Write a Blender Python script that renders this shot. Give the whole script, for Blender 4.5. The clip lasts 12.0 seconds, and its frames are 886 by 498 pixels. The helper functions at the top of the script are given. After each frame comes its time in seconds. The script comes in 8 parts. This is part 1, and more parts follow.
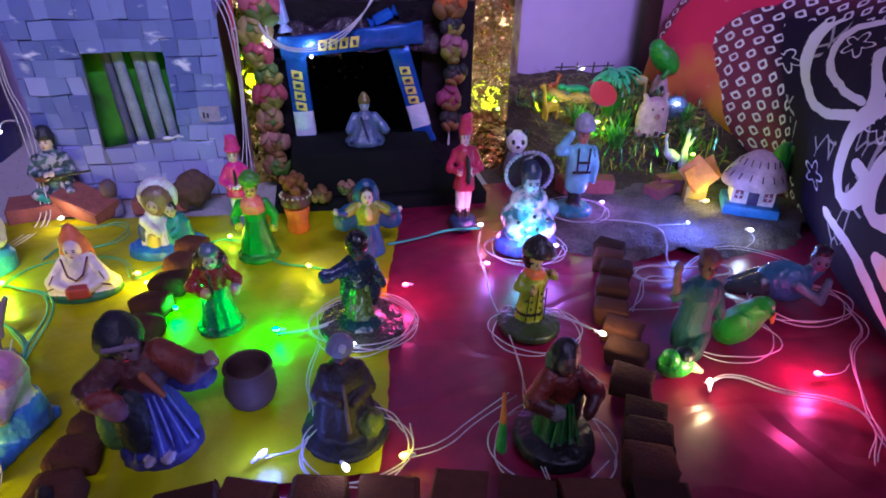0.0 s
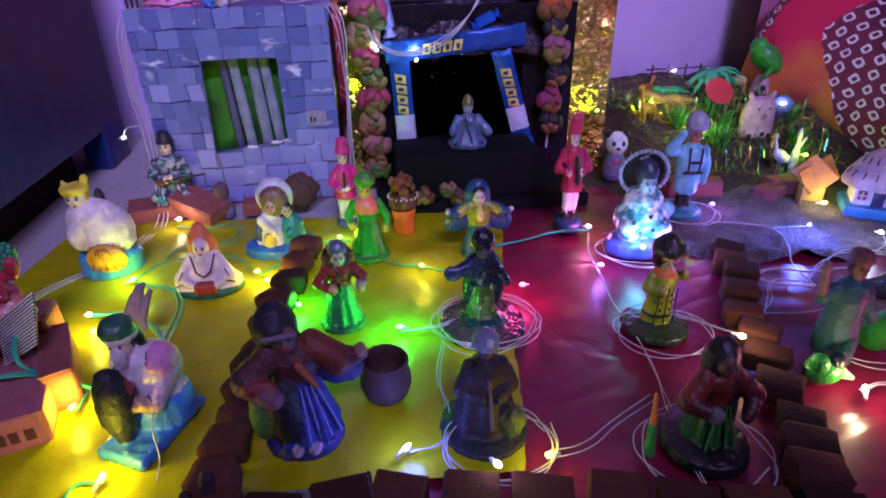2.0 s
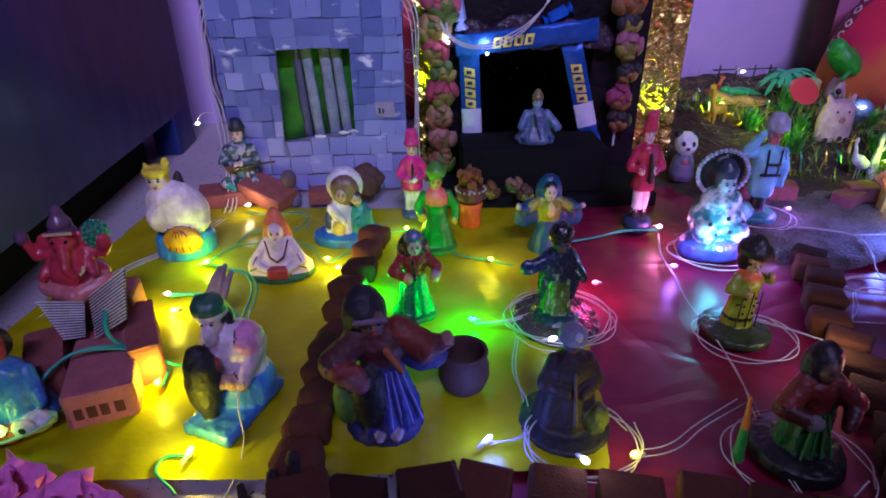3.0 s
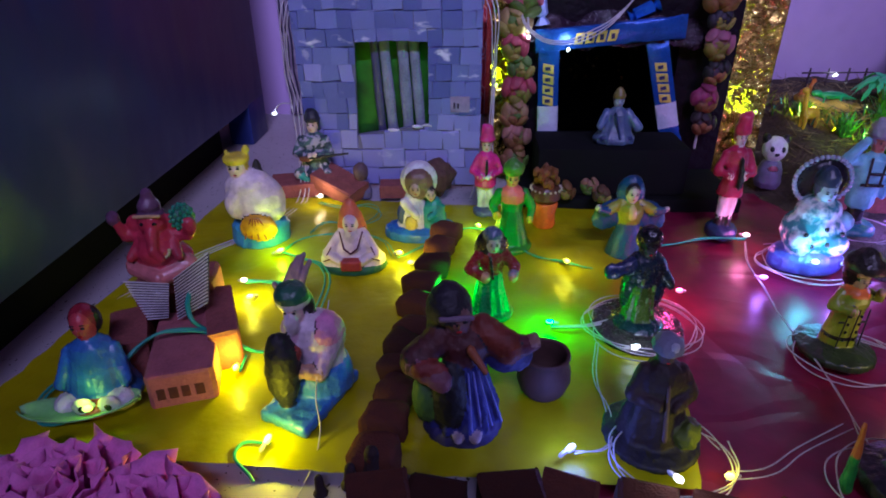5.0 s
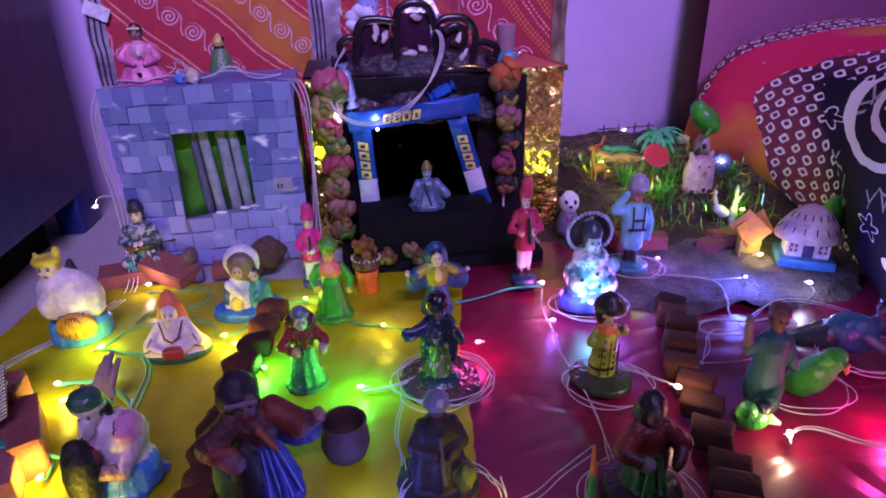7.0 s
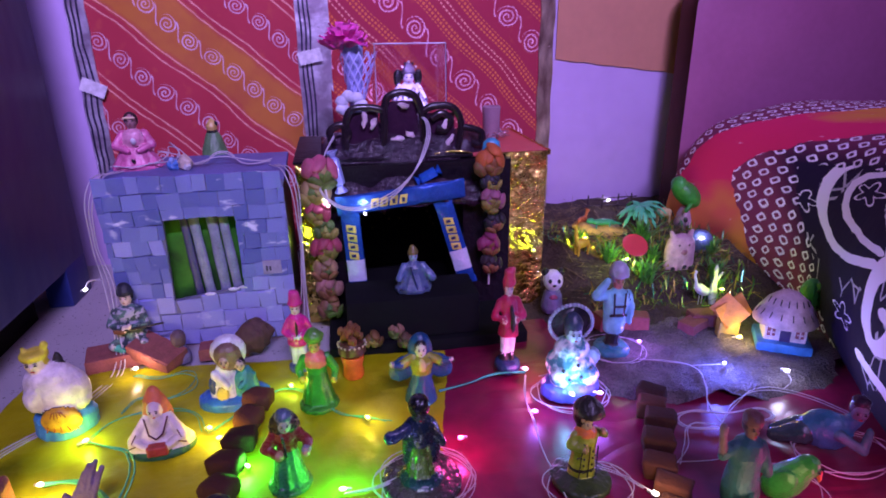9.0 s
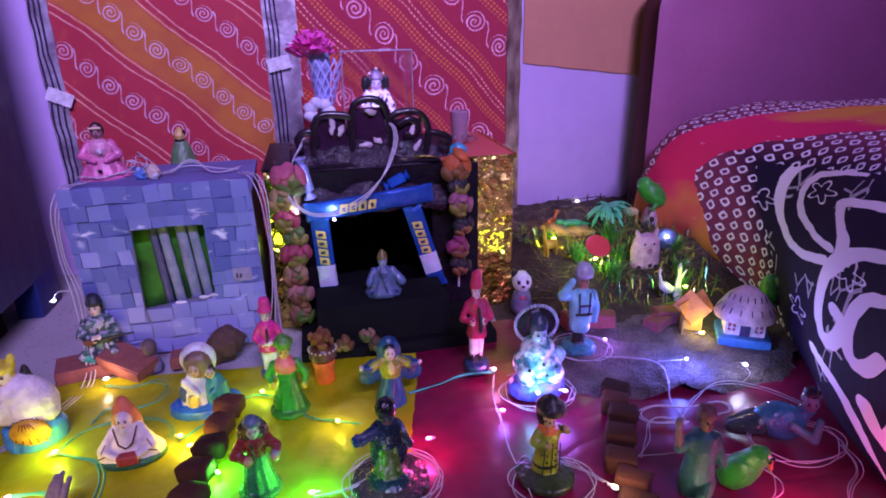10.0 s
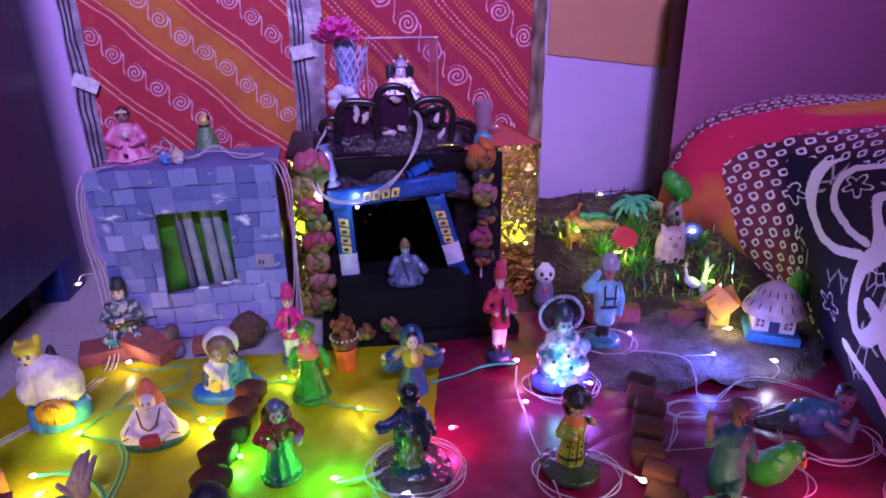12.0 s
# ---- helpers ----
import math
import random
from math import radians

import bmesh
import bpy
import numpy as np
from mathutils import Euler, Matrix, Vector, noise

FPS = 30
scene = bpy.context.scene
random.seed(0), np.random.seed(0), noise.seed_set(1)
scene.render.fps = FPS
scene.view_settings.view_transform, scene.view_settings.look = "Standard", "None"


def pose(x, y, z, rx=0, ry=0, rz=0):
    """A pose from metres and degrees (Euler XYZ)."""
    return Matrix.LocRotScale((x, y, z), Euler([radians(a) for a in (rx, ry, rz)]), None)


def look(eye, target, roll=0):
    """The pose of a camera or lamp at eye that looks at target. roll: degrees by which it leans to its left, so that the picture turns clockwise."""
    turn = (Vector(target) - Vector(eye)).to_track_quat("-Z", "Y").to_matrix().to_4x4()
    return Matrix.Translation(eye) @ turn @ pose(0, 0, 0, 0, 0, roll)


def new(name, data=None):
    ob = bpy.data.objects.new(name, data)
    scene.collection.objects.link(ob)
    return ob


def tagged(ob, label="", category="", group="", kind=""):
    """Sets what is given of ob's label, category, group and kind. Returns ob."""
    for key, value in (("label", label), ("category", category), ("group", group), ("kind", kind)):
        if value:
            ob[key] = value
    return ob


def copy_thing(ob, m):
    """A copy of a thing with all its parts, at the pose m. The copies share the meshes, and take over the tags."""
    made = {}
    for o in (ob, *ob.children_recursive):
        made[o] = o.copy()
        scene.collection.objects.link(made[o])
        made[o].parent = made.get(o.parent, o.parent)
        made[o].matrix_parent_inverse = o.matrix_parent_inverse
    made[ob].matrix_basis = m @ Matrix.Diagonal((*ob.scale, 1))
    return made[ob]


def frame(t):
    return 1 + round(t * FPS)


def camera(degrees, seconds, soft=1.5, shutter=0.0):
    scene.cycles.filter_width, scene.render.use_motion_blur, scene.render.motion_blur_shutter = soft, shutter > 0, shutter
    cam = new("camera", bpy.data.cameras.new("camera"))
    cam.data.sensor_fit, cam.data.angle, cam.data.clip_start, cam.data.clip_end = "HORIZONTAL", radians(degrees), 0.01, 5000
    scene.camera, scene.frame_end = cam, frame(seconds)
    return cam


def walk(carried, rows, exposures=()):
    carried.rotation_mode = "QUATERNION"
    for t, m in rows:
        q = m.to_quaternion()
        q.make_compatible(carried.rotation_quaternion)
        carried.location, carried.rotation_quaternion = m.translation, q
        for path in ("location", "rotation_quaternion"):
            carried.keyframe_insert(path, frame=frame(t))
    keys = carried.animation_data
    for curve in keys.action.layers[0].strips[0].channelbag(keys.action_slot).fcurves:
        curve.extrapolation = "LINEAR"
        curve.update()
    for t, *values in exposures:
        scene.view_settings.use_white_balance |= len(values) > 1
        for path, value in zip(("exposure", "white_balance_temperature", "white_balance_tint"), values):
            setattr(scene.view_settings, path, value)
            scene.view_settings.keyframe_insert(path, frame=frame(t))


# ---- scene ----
cam = camera(73.0, 12.0, soft=1.8)
PATH = [
    (0, (0.0, -0.0478, 0.2584), (0.0369, 0.1235, 0.162), 1.3),
    (0.5, (-0.0101, -0.0512, 0.251), (0.0234, 0.1211, 0.1552), -0.4),
    (1, (-0.0305, -0.05, 0.2522), (-0.001, 0.125, 0.1599), -0.4),
    (1.5, (-0.0428, -0.0437, 0.2531), (-0.0186, 0.1319, 0.1605), -0.6),
    (2, (-0.0495, -0.0405, 0.2481), (-0.0292, 0.1354, 0.1551), -1.0),
    (2.5, (-0.0631, -0.0398, 0.2463), (-0.0486, 0.1367, 0.1533), -1.2),
    (3, (-0.0784, -0.0381, 0.2427), (-0.0693, 0.1387, 0.1497), -0.5),
    (3.5, (-0.0847, -0.0335, 0.2398), (-0.0801, 0.1436, 0.1469), 0.1),
    (5.3, (-0.099, -0.0297, 0.2368), (-0.1067, 0.1472, 0.1437), -0.4),
    (5.5, (-0.0947, -0.0321, 0.2411), (-0.097, 0.1463, 0.1508), 0.3),
    (6, (-0.0672, -0.0407, 0.2483), (-0.0549, 0.1377, 0.1586), 0.3),
    (6.5, (-0.047, -0.052, 0.2591), (-0.025, 0.1281, 0.1748), -0.4),
    (7, (-0.0372, -0.0626, 0.2717), (-0.008, 0.1186, 0.1923), -1.2),
    (7.2, (-0.0352, -0.0642, 0.278), (-0.0036, 0.118, 0.2018), -1.0),
    (8.8, (-0.0316, -0.059, 0.3205), (-0.0005, 0.1261, 0.2515), -0.5),
    (9, (-0.0274, -0.0567, 0.3231), (0.005, 0.1283, 0.2544), -0.7),
    (9.5, (-0.0135, -0.0642, 0.3308), (0.0225, 0.1206, 0.2633), -0.6),
    (10, (-0.0146, -0.0678, 0.3295), (0.0236, 0.1161, 0.2609), -1.2),
    (10.5, (-0.0199, -0.0635, 0.329), (0.0161, 0.1205, 0.2595), -0.9),
    (11, (-0.021, -0.0619, 0.328), (0.0119, 0.1225, 0.2581), -0.9),
    (11.5, (-0.0219, -0.0627, 0.3243), (0.0087, 0.1215, 0.2525), -1.6),
    (12, (-0.0233, -0.0627, 0.32), (0.0101, 0.1218, 0.2505), -0.8),
]
walk(cam, [(t, look(eye, target, roll)) for t, eye, target, roll in PATH], exposures=[(0.0, 0.0, 6500, -6), (2.0, -0.1, 6500, 10), (3.5, -0.33, 6500, -7), (5.5, -0.5, 6500, -6), (6.0, -0.3, 6500, 4), (7.0, -0.08, 6500, 30), (9.0, 0.02, 6500, 28), (12.0, 0.03, 6500, 25)])

from mathutils.bvhtree import BVHTree

# ---- world and light ----
world = bpy.data.worlds.new("night_room")
scene.world = world
world.use_nodes = True
world.node_tree.nodes["Background"].inputs[0].default_value = (0.02, 0.015, 0.04, 1)
world.node_tree.nodes["Background"].inputs[1].default_value = 0.2


def area(name, where, target, size, energy, color, spread=180.0):
    d = bpy.data.lights.new(name, "AREA")
    d.shape, d.size, d.size_y, d.energy, d.color = "RECTANGLE", size[0], size[1], energy, color
    d.spread = radians(spread)
    ob = new(name, d)
    ob.matrix_world = look(where, target)
    return ob


# the room's violet tube lamp, high on the wall behind the camera
area("tube_light_glow", (0.2, -1.5, 1.9), (-0.06, 0.8, 0.62), (1.1, 0.08), 12.8, (0.5, 0.4, 1.0), 48.0)

GLOW = {
    "yellow": ((1.0, 0.84, 0.04), 0.056),
    "lime": ((0.6, 1.0, 0.05), 0.054),
    "green": ((0.03, 1.0, 0.06), 0.21),
    "blue": ((0.12, 0.16, 1.0), 0.26),
    "violet": ((0.4, 0.15, 1.0), 0.13),
    "pink": ((1.0, 0.06, 0.36), 0.150),
    "rose": ((1.0, 0.2, 0.55), 0.08),
    "white": ((0.6, 0.66, 1.0), 0.070),
    "warm": ((1.0, 0.72, 0.42), 0.060),
    "cyan": ((0.15, 0.65, 1.0), 0.130),
}


# ---- node helpers and materials ----
class Ex:
    """A value in a node tree, with arithmetic."""

    def __init__(self, tree, sock):
        self.tree, self.sock = tree, sock

    def op(self, kind, *others):
        n = self.tree.nodes.new("ShaderNodeMath")
        n.operation = kind
        for i, o in enumerate((self, *others)):
            if isinstance(o, Ex):
                self.tree.links.new(o.sock, n.inputs[i])
            else:
                n.inputs[i].default_value = o
        return Ex(self.tree, n.outputs[0])

    def __add__(self, o): return self.op("ADD", o)
    def __sub__(self, o): return self.op("SUBTRACT", o)
    def __mul__(self, o): return self.op("MULTIPLY", o)
    def __truediv__(self, o): return self.op("DIVIDE", o)
    def __lt__(self, o): return self.op("LESS_THAN", o)
    def __gt__(self, o): return self.op("GREATER_THAN", o)
    def fract(self): return self.op("FRACT")
    def mod(self, o): return self.op("FLOORED_MODULO", o)
    def floor(self): return self.op("FLOOR")
    def abs(self): return self.op("ABSOLUTE")
    def max(self, o): return self.op("MAXIMUM", o)
    def min(self, o): return self.op("MINIMUM", o)
    def sin(self): return self.op("SINE")
    def atan(self, o): return self.op("ARCTAN2", o)
    def root(self): return self.op("SQRT")


class Mat:
    """A material under construction."""

    def __init__(self, name, rough=0.5, metal=0.0, spec=0.5):
        self.m = bpy.data.materials.new(name)
        self.m.use_nodes = True
        self.t = self.m.node_tree
        self.b = self.t.nodes["Principled BSDF"]
        self.b.inputs["Roughness"].default_value = rough
        self.b.inputs["Metallic"].default_value = metal
        self.b.inputs["Specular IOR Level"].default_value = spec

    def coord(self, which="Object"):
        if which == "World":
            return self.t.nodes.new("ShaderNodeNewGeometry").outputs["Position"]
        n = self.t.nodes.new("ShaderNodeTexCoord")
        return n.outputs[which]

    def xyz(self, which="Object"):
        n = self.t.nodes.new("ShaderNodeSeparateXYZ")
        self.t.links.new(self.coord(which), n.inputs[0])
        return [Ex(self.t, n.outputs[i]) for i in range(3)]

    def noise(self, scale, detail=4, which="Object", stretch=None):
        n = self.t.nodes.new("ShaderNodeTexNoise")
        n.inputs["Scale"].default_value, n.inputs["Detail"].default_value = scale, detail
        src = self.coord(which)
        if stretch:
            mp = self.t.nodes.new("ShaderNodeMapping")
            mp.inputs["Scale"].default_value = stretch
            self.t.links.new(src, mp.inputs[0])
            src = mp.outputs[0]
        self.t.links.new(src, n.inputs["Vector"])
        return Ex(self.t, n.outputs["Fac"])

    def voronoi(self, scale, feature="F1", out="Distance", which="Object"):
        n = self.t.nodes.new("ShaderNodeTexVoronoi")
        n.feature = feature
        n.inputs["Scale"].default_value = scale
        self.t.links.new(self.coord(which), n.inputs["Vector"])
        return Ex(self.t, n.outputs[out])

    def mix(self, fac, a, b):
        n = self.t.nodes.new("ShaderNodeMix")
        n.data_type = "RGBA"
        for i, v in ((0, fac), (6, a), (7, b)):
            if isinstance(v, Ex):
                self.t.links.new(v.sock, n.inputs[i])
            elif isinstance(v, bpy.types.NodeSocket):
                self.t.links.new(v, n.inputs[i])
            else:
                n.inputs[i].default_value = (*v, 1) if isinstance(v, tuple) else v
        return n.outputs[2]

    def color(self, c):
        if isinstance(c, tuple):
            self.b.inputs["Base Color"].default_value = (*c, 1)
        else:
            self.t.links.new(c, self.b.inputs["Base Color"])
        return self

    def bump(self, h, strength=0.3, dist=0.001):
        n = self.t.nodes.new("ShaderNodeBump")
        n.inputs["Strength"].default_value, n.inputs["Distance"].default_value = strength, dist
        self.t.links.new(h.sock, n.inputs["Height"])
        self.t.links.new(n.outputs[0], self.b.inputs["Normal"])
        return self

    def put(self, name, e):
        self.t.links.new(e.sock, self.b.inputs[name])
        return self


def dim(c, k):
    return tuple(min(1.0, v * k) for v in c)


PAINTS = {}


def paint(c, rough=0.32, metal=0.0, grain=0.25):
    """Hand-painted clay or plaster in one colour, with brush marks and dust."""
    key = (c, rough, metal, grain)
    if key not in PAINTS:
        m = Mat("paint", rough, metal)
        f = m.noise(90, 5)
        g = m.noise(420, 3)
        base = m.mix((f - 0.35) * 2.2, dim(c, 1 - 1.6 * grain), dim(c, 1 + 0.5 * grain))
        m.color(m.mix((g - 0.62) * 5, base, dim(c, 0.45)))
        m.bump(f * 0.6 + g * 0.4, 0.55, 0.0026)
        m.put("Roughness", g * 0.3 + (rough - 0.12))
        PAINTS[key] = m.m
    return PAINTS[key]


def flat_mat(name, c, rough=0.6, metal=0.0, scale=60.0, var=0.2, bump=0.2, dist=0.001):
    m = Mat(name, rough, metal)
    f = m.noise(scale, 6)
    g = m.noise(scale * 6, 3)
    m.color(m.mix((f * 0.6 + g * 0.4 - 0.3) * 2.4, dim(c, 1 - var), dim(c, 1 + var)))
    m.bump(f + g * 0.5, bump, dist)
    return m.m


def island_mat(name, a, b, rough=0.8, bump=0.5, scuff=0.0):
    """Pieces that differ one from the other."""
    m = Mat(name, rough)
    n = m.t.nodes.new("ShaderNodeObjectInfo")
    f = m.noise(180, 6)
    g = m.noise(700, 3)
    base = m.mix(Ex(m.t, n.outputs["Random"]), a, b)
    base = m.mix((f - 0.3) * 1.6, base, m.mix(0.45, base, (0.03, 0.02, 0.02)))
    if scuff:
        rub = m.noise(38, 6, "World", stretch=(1, 1, 2.2))
        base = m.mix((rub - 0.62) * 12 * scuff, base, (0.75, 0.75, 0.85))
    m.color(base)
    m.bump(f + g * 0.6, bump, 0.0012)
    return m.m


M_FLOOR = Mat("stone_chip_floor", 0.35)
spots = M_FLOOR.noise(260, 3)
stain = M_FLOOR.noise(9, 5)
M_FLOOR.color(M_FLOOR.mix(spots > 0.66, M_FLOOR.mix(stain, (0.32, 0.3, 0.31), (0.47, 0.45, 0.46)), (0.05, 0.045, 0.032)))
M_FLOOR = M_FLOOR.bump(spots, 0.1, 0.0005).m

M_WALL = flat_mat("lilac_wall_paint", (0.44, 0.31, 0.54), 0.7, 0, 7, 0.07, 0.15, 0.002)
M_CEIL = flat_mat("white_ceiling_paint", (0.7, 0.68, 0.7), 0.8, 0, 6, 0.05, 0.1)

m = Mat("yellow_sheet", 0.34, 0.0, 0.3)
cr = m.noise(11, 3)
cr2 = m.noise(45, 4)
m.color(m.mix((cr2 - 0.35) * 2, (0.3, 0.29, 0.002), (0.4, 0.38, 0.004)))
m.bump(cr + cr2 * 0.2, 0.75, 0.014)
M_YELLOW = m.m

m = Mat("red_plastic_sheet", 0.34)
cr = m.noise(7, 3, stretch=(1, 0.5, 1))
fold = (m.noise(5, 2) - 0.5).abs().min(0.06)
fold2 = (m.noise(11, 2, stretch=(0.5, 1, 1)) - 0.5).abs().min(0.035)
cr3 = m.noise(70, 3)
m.color(m.mix((cr3 - 0.35) * 2, (0.14, 0.004, 0.028), (0.21, 0.006, 0.04)))
m.bump(cr * 0.6 + fold * 3.0 + fold2 * 2.4 + cr3 * 0.04, 0.5, 0.012)
m.put("Roughness", m.noise(30, 3) * 0.24 + 0.24)
M_RED = m.m

m = Mat("grey_sand", 0.9)
f, g, k = m.noise(38, 6), m.noise(420, 4), m.noise(900, 2)
tone = m.mix((f * 0.6 + g * 0.4 - 0.33) * 3, (0.06, 0.045, 0.045), (0.22, 0.18, 0.18))
m.color(m.mix((k - 0.6) * 8, tone, (0.025, 0.02, 0.02)))
m.bump(f + g, 1.0, 0.006)
M_SAND = m.m

m = Mat("dark_earth", 0.95)
f, g = m.noise(40, 6), m.noise(300, 4)
m.color(m.mix((f * 0.5 + g * 0.5 - 0.3) * 2.4, (0.02, 0.014, 0.01), (0.09, 0.06, 0.035)))
m.bump(f + g, 0.9, 0.005)
M_EARTH = m.m

M_BRICK = island_mat("toy_brick_clay", (0.035, 0.014, 0.009), (0.12, 0.04, 0.024), 0.95, 0.9)
M_BRICK.node_tree.nodes["Principled BSDF"].inputs["Specular IOR Level"].default_value = 0.15
M_PINKBRICK = flat_mat("pink_brown_brick", (0.34, 0.11, 0.12), 0.85, 0, 90, 0.25, 0.6, 0.002)
M_REDBRICK = flat_mat("dull_red_brick", (0.24, 0.07, 0.062), 0.9, 0, 90, 0.3, 0.7, 0.002)
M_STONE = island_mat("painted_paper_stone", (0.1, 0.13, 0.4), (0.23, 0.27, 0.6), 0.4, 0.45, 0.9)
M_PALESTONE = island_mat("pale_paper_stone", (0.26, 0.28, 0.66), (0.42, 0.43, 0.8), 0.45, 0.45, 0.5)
M_CARD = flat_mat("grey_painted_card", (0.13, 0.13, 0.21), 0.6, 0, 50, 0.2)
M_BLACK = flat_mat("black_card", (0.012, 0.011, 0.012), 0.45, 0, 30, 0.3)
M_BLACKGLOSS = flat_mat("black_glossy_film", (0.008, 0.005, 0.008), 0.5, 0, 22, 0.2, 0.6, 0.006)
m = Mat("navy_cloth_board", 0.42)
f, g = m.noise(6, 3, stretch=(1, 1, 0.6)), m.noise(60, 4)
m.color(m.mix((f * 0.8 + g * 0.2 - 0.3) * 2.0, (0.009, 0.02, 0.11), (0.018, 0.04, 0.19)))
m.bump(f + g * 0.02, 0.5, 0.03)
M_NAVY = m.m
# near-black; below the bed it takes the place of shade
M_VOID = flat_mat("dull_black", (0.006, 0.006, 0.007), 0.9, 0, 30, 0.2)
for dull in (M_VOID, M_BLACK, M_BLACKGLOSS):
    dull.node_tree.nodes["Principled BSDF"].inputs["Specular IOR Level"].default_value = 0.1
M_BROWNCARD = flat_mat("brown_cardboard", (0.44, 0.19, 0.11), 0.75, 0, 14, 0.08, 0.2)
M_MAUVE = flat_mat("mauve_leatherette", (0.32, 0.085, 0.2), 0.5, 0, 16, 0.1, 0.2)
M_MAROON = flat_mat("maroon_edge", (0.06, 0.012, 0.014), 0.6, 0, 16, 0.2)
M_REDPAPER = flat_mat("red_paper", (0.55, 0.09, 0.08), 0.5, 0, 20, 0.12)

m = Mat("gold_foil", 0.19, 1.0)
v = m.voronoi(260, "F1", "Color")
w = m.noise(55, 4)
big = m.noise(12, 3)
m.color(m.mix(big, (0.4, 0.27, 0.04), (0.9, 0.68, 0.18)))
m.bump(v * 0.9 + w * 1.6 + big * 2.0, 0.9, 0.007)
M_GOLD = m.m

m = Mat("silver_lace", 0.35, 0.75)
v = m.voronoi(260, "F1", "Color")
w = m.noise(45, 4)
m.color(m.mix((w - 0.4) * 4, (0.45, 0.36, 0.45), (0.85, 0.8, 0.9)))
m.bump(v + w, 0.8, 0.002)
M_SILVERLACE = m.m

M_FOIL = Mat("silver_foil", 0.22, 1.0)
w = M_FOIL.noise(80, 3)
M_FOIL = M_FOIL.color((0.85, 0.86, 0.9)).bump(w, 0.8, 0.004).m
M_RIB = flat_mat("silver_rib", (0.75, 0.74, 0.78), 0.3, 0.35, 120, 0.2)

m = Mat("hay", 0.5)
f = m.noise(150, 3)
m.color(m.mix((f - 0.3) * 2.2, (0.08, 0.055, 0.015), (0.24, 0.18, 0.07)))
M_HAY = m.m
M_GLASS = Mat("clear_acrylic", 0.06)
M_GLASS.b.inputs["Transmission Weight"].default_value = 1.0
M_GLASS.b.inputs["IOR"].default_value = 1.3
M_GLASS = M_GLASS.color((0.95, 0.95, 1.0)).m
M_CABLE = flat_mat("white_cable", (0.46, 0.42, 0.46), 0.4, 0, 200, 0.1)
M_TEAL = flat_mat("green_cable", (0.03, 0.3, 0.22), 0.4, 0, 200, 0.1)


def bandhani(name, red, ochre, line_c, spiral_c, gap, slope, shift, step, dots):
    """Tie-dyed print: slanting bands that run into one another, double lines and rows of spirals."""
    m = Mat(name, 0.75)
    x, y, z = m.xyz()
    c, s = math.cos(slope), math.sin(slope)
    drift = m.noise(7, 3)
    along = x * c - z * s
    wob = (along * 46).sin() * 0.0022 + (drift - 0.5) * 0.016
    across = x * s + z * c + shift + wob
    cell = across / gap
    row = cell.floor()
    d = (cell.fract() - 0.5) * gap
    weave = m.noise(900, 2)
    tone = m.noise(24, 5)
    blot = m.noise(60, 4)
    bleed = ((d.abs() * (-1 / gap) + 0.5) * 7 + (blot - 0.5) * 1.2).max(0.0).min(1.0)
    which = ((row - 1).mod(3.0)) < 0.5
    base = m.mix(which * bleed, red, ochre)
    base = m.mix((tone - 0.4) * 2.2, base, m.mix(0.55, base, (0.3, 0.012, 0.03)))
    base = m.mix((blot - 0.6) * 2.5, base, m.mix(0.5, base, (0.55, 0.13, 0.03)))
    faint = m.noise(80, 3)
    ln = ((d.abs() - gap * 0.5).abs() - gap * (0.034 if dots else 0.06) + (blot - 0.5) * 0.004).abs() < (0.0012 if dots else 0.0011)
    if dots:
        ln = ln * ((along * (1 / 0.0062)).fract() < 0.62)
    base = m.mix(ln * (faint * 1.2), base, line_c)
    a = ((along / step + row * 0.37).fract() - 0.5) * step
    r = (a * a + d * d).root() + (blot - 0.5) * 0.0045
    ang = d.atan(a) * (1 / 6.2832)
    turn = 0.0062 if dots else 0.0048
    far = 0.016 if dots else 0.0118
    sp = ((r * (1 / turn) - ang).fract() < 0.4) * (r < far)
    tail = ((d + (along * (6.2832 / step) + row * 2.3).sin() * far * 0.75).abs() < 0.0014) * (r > far * 1.02) * (d.abs() < far * 1.2)
    pat = sp.max(tail)
    if dots:
        pat = pat * ((r * (1 / 0.0028) + ang * 14).fract() < 0.75)
        spot = (((along * (1 / 0.006)).fract() - 0.5).abs() < 0.3) * (((d * (1 / 0.006)).fract() - 0.5).abs() < 0.3)
        band = ((d.abs() - gap * 0.31).abs() < gap * 0.06)
        base = m.mix(spot * band * 0.65, base, (0.7, 0.2, 0.03))
    base = m.mix(pat * (faint * 1.25), base, spiral_c)
    m.color(base)
    m.bump(weave * 0.3 + tone, 0.35, 0.003)
    return m.m


M_CLOTH_A = bandhani("orange_tie_dye_cloth", (0.36, 0.02, 0.035), (0.42, 0.13, 0.014), (0.75, 0.36, 0.28), (0.6, 0.42, 0.5), 0.078, radians(41), 0.0215, 0.0338, False)
M_CLOTH_B = bandhani("magenta_tie_dye_cloth", (0.3, 0.008, 0.036), (0.3, 0.012, 0.02), (0.9, 0.4, 0.3), (0.95, 0.55, 0.72), 0.1085, radians(46), -0.0228, 0.052, True)


# ---- mesh helpers ----
def mesh_of(name, bm, mats, parent=None, smooth=True):
    me = bpy.data.meshes.new(name)
    bm.normal_update()
    bm.to_mesh(me)
    bm.free()
    for mt in mats if isinstance(mats, (list, tuple)) else [mats]:
        me.materials.append(mt)
    if smooth:
        for p in me.polygons:
            p.use_smooth = True
        me.set_sharp_from_angle(angle=radians(45))
    ob = new(name, me)
    if parent:
        ob.parent = parent
    return ob


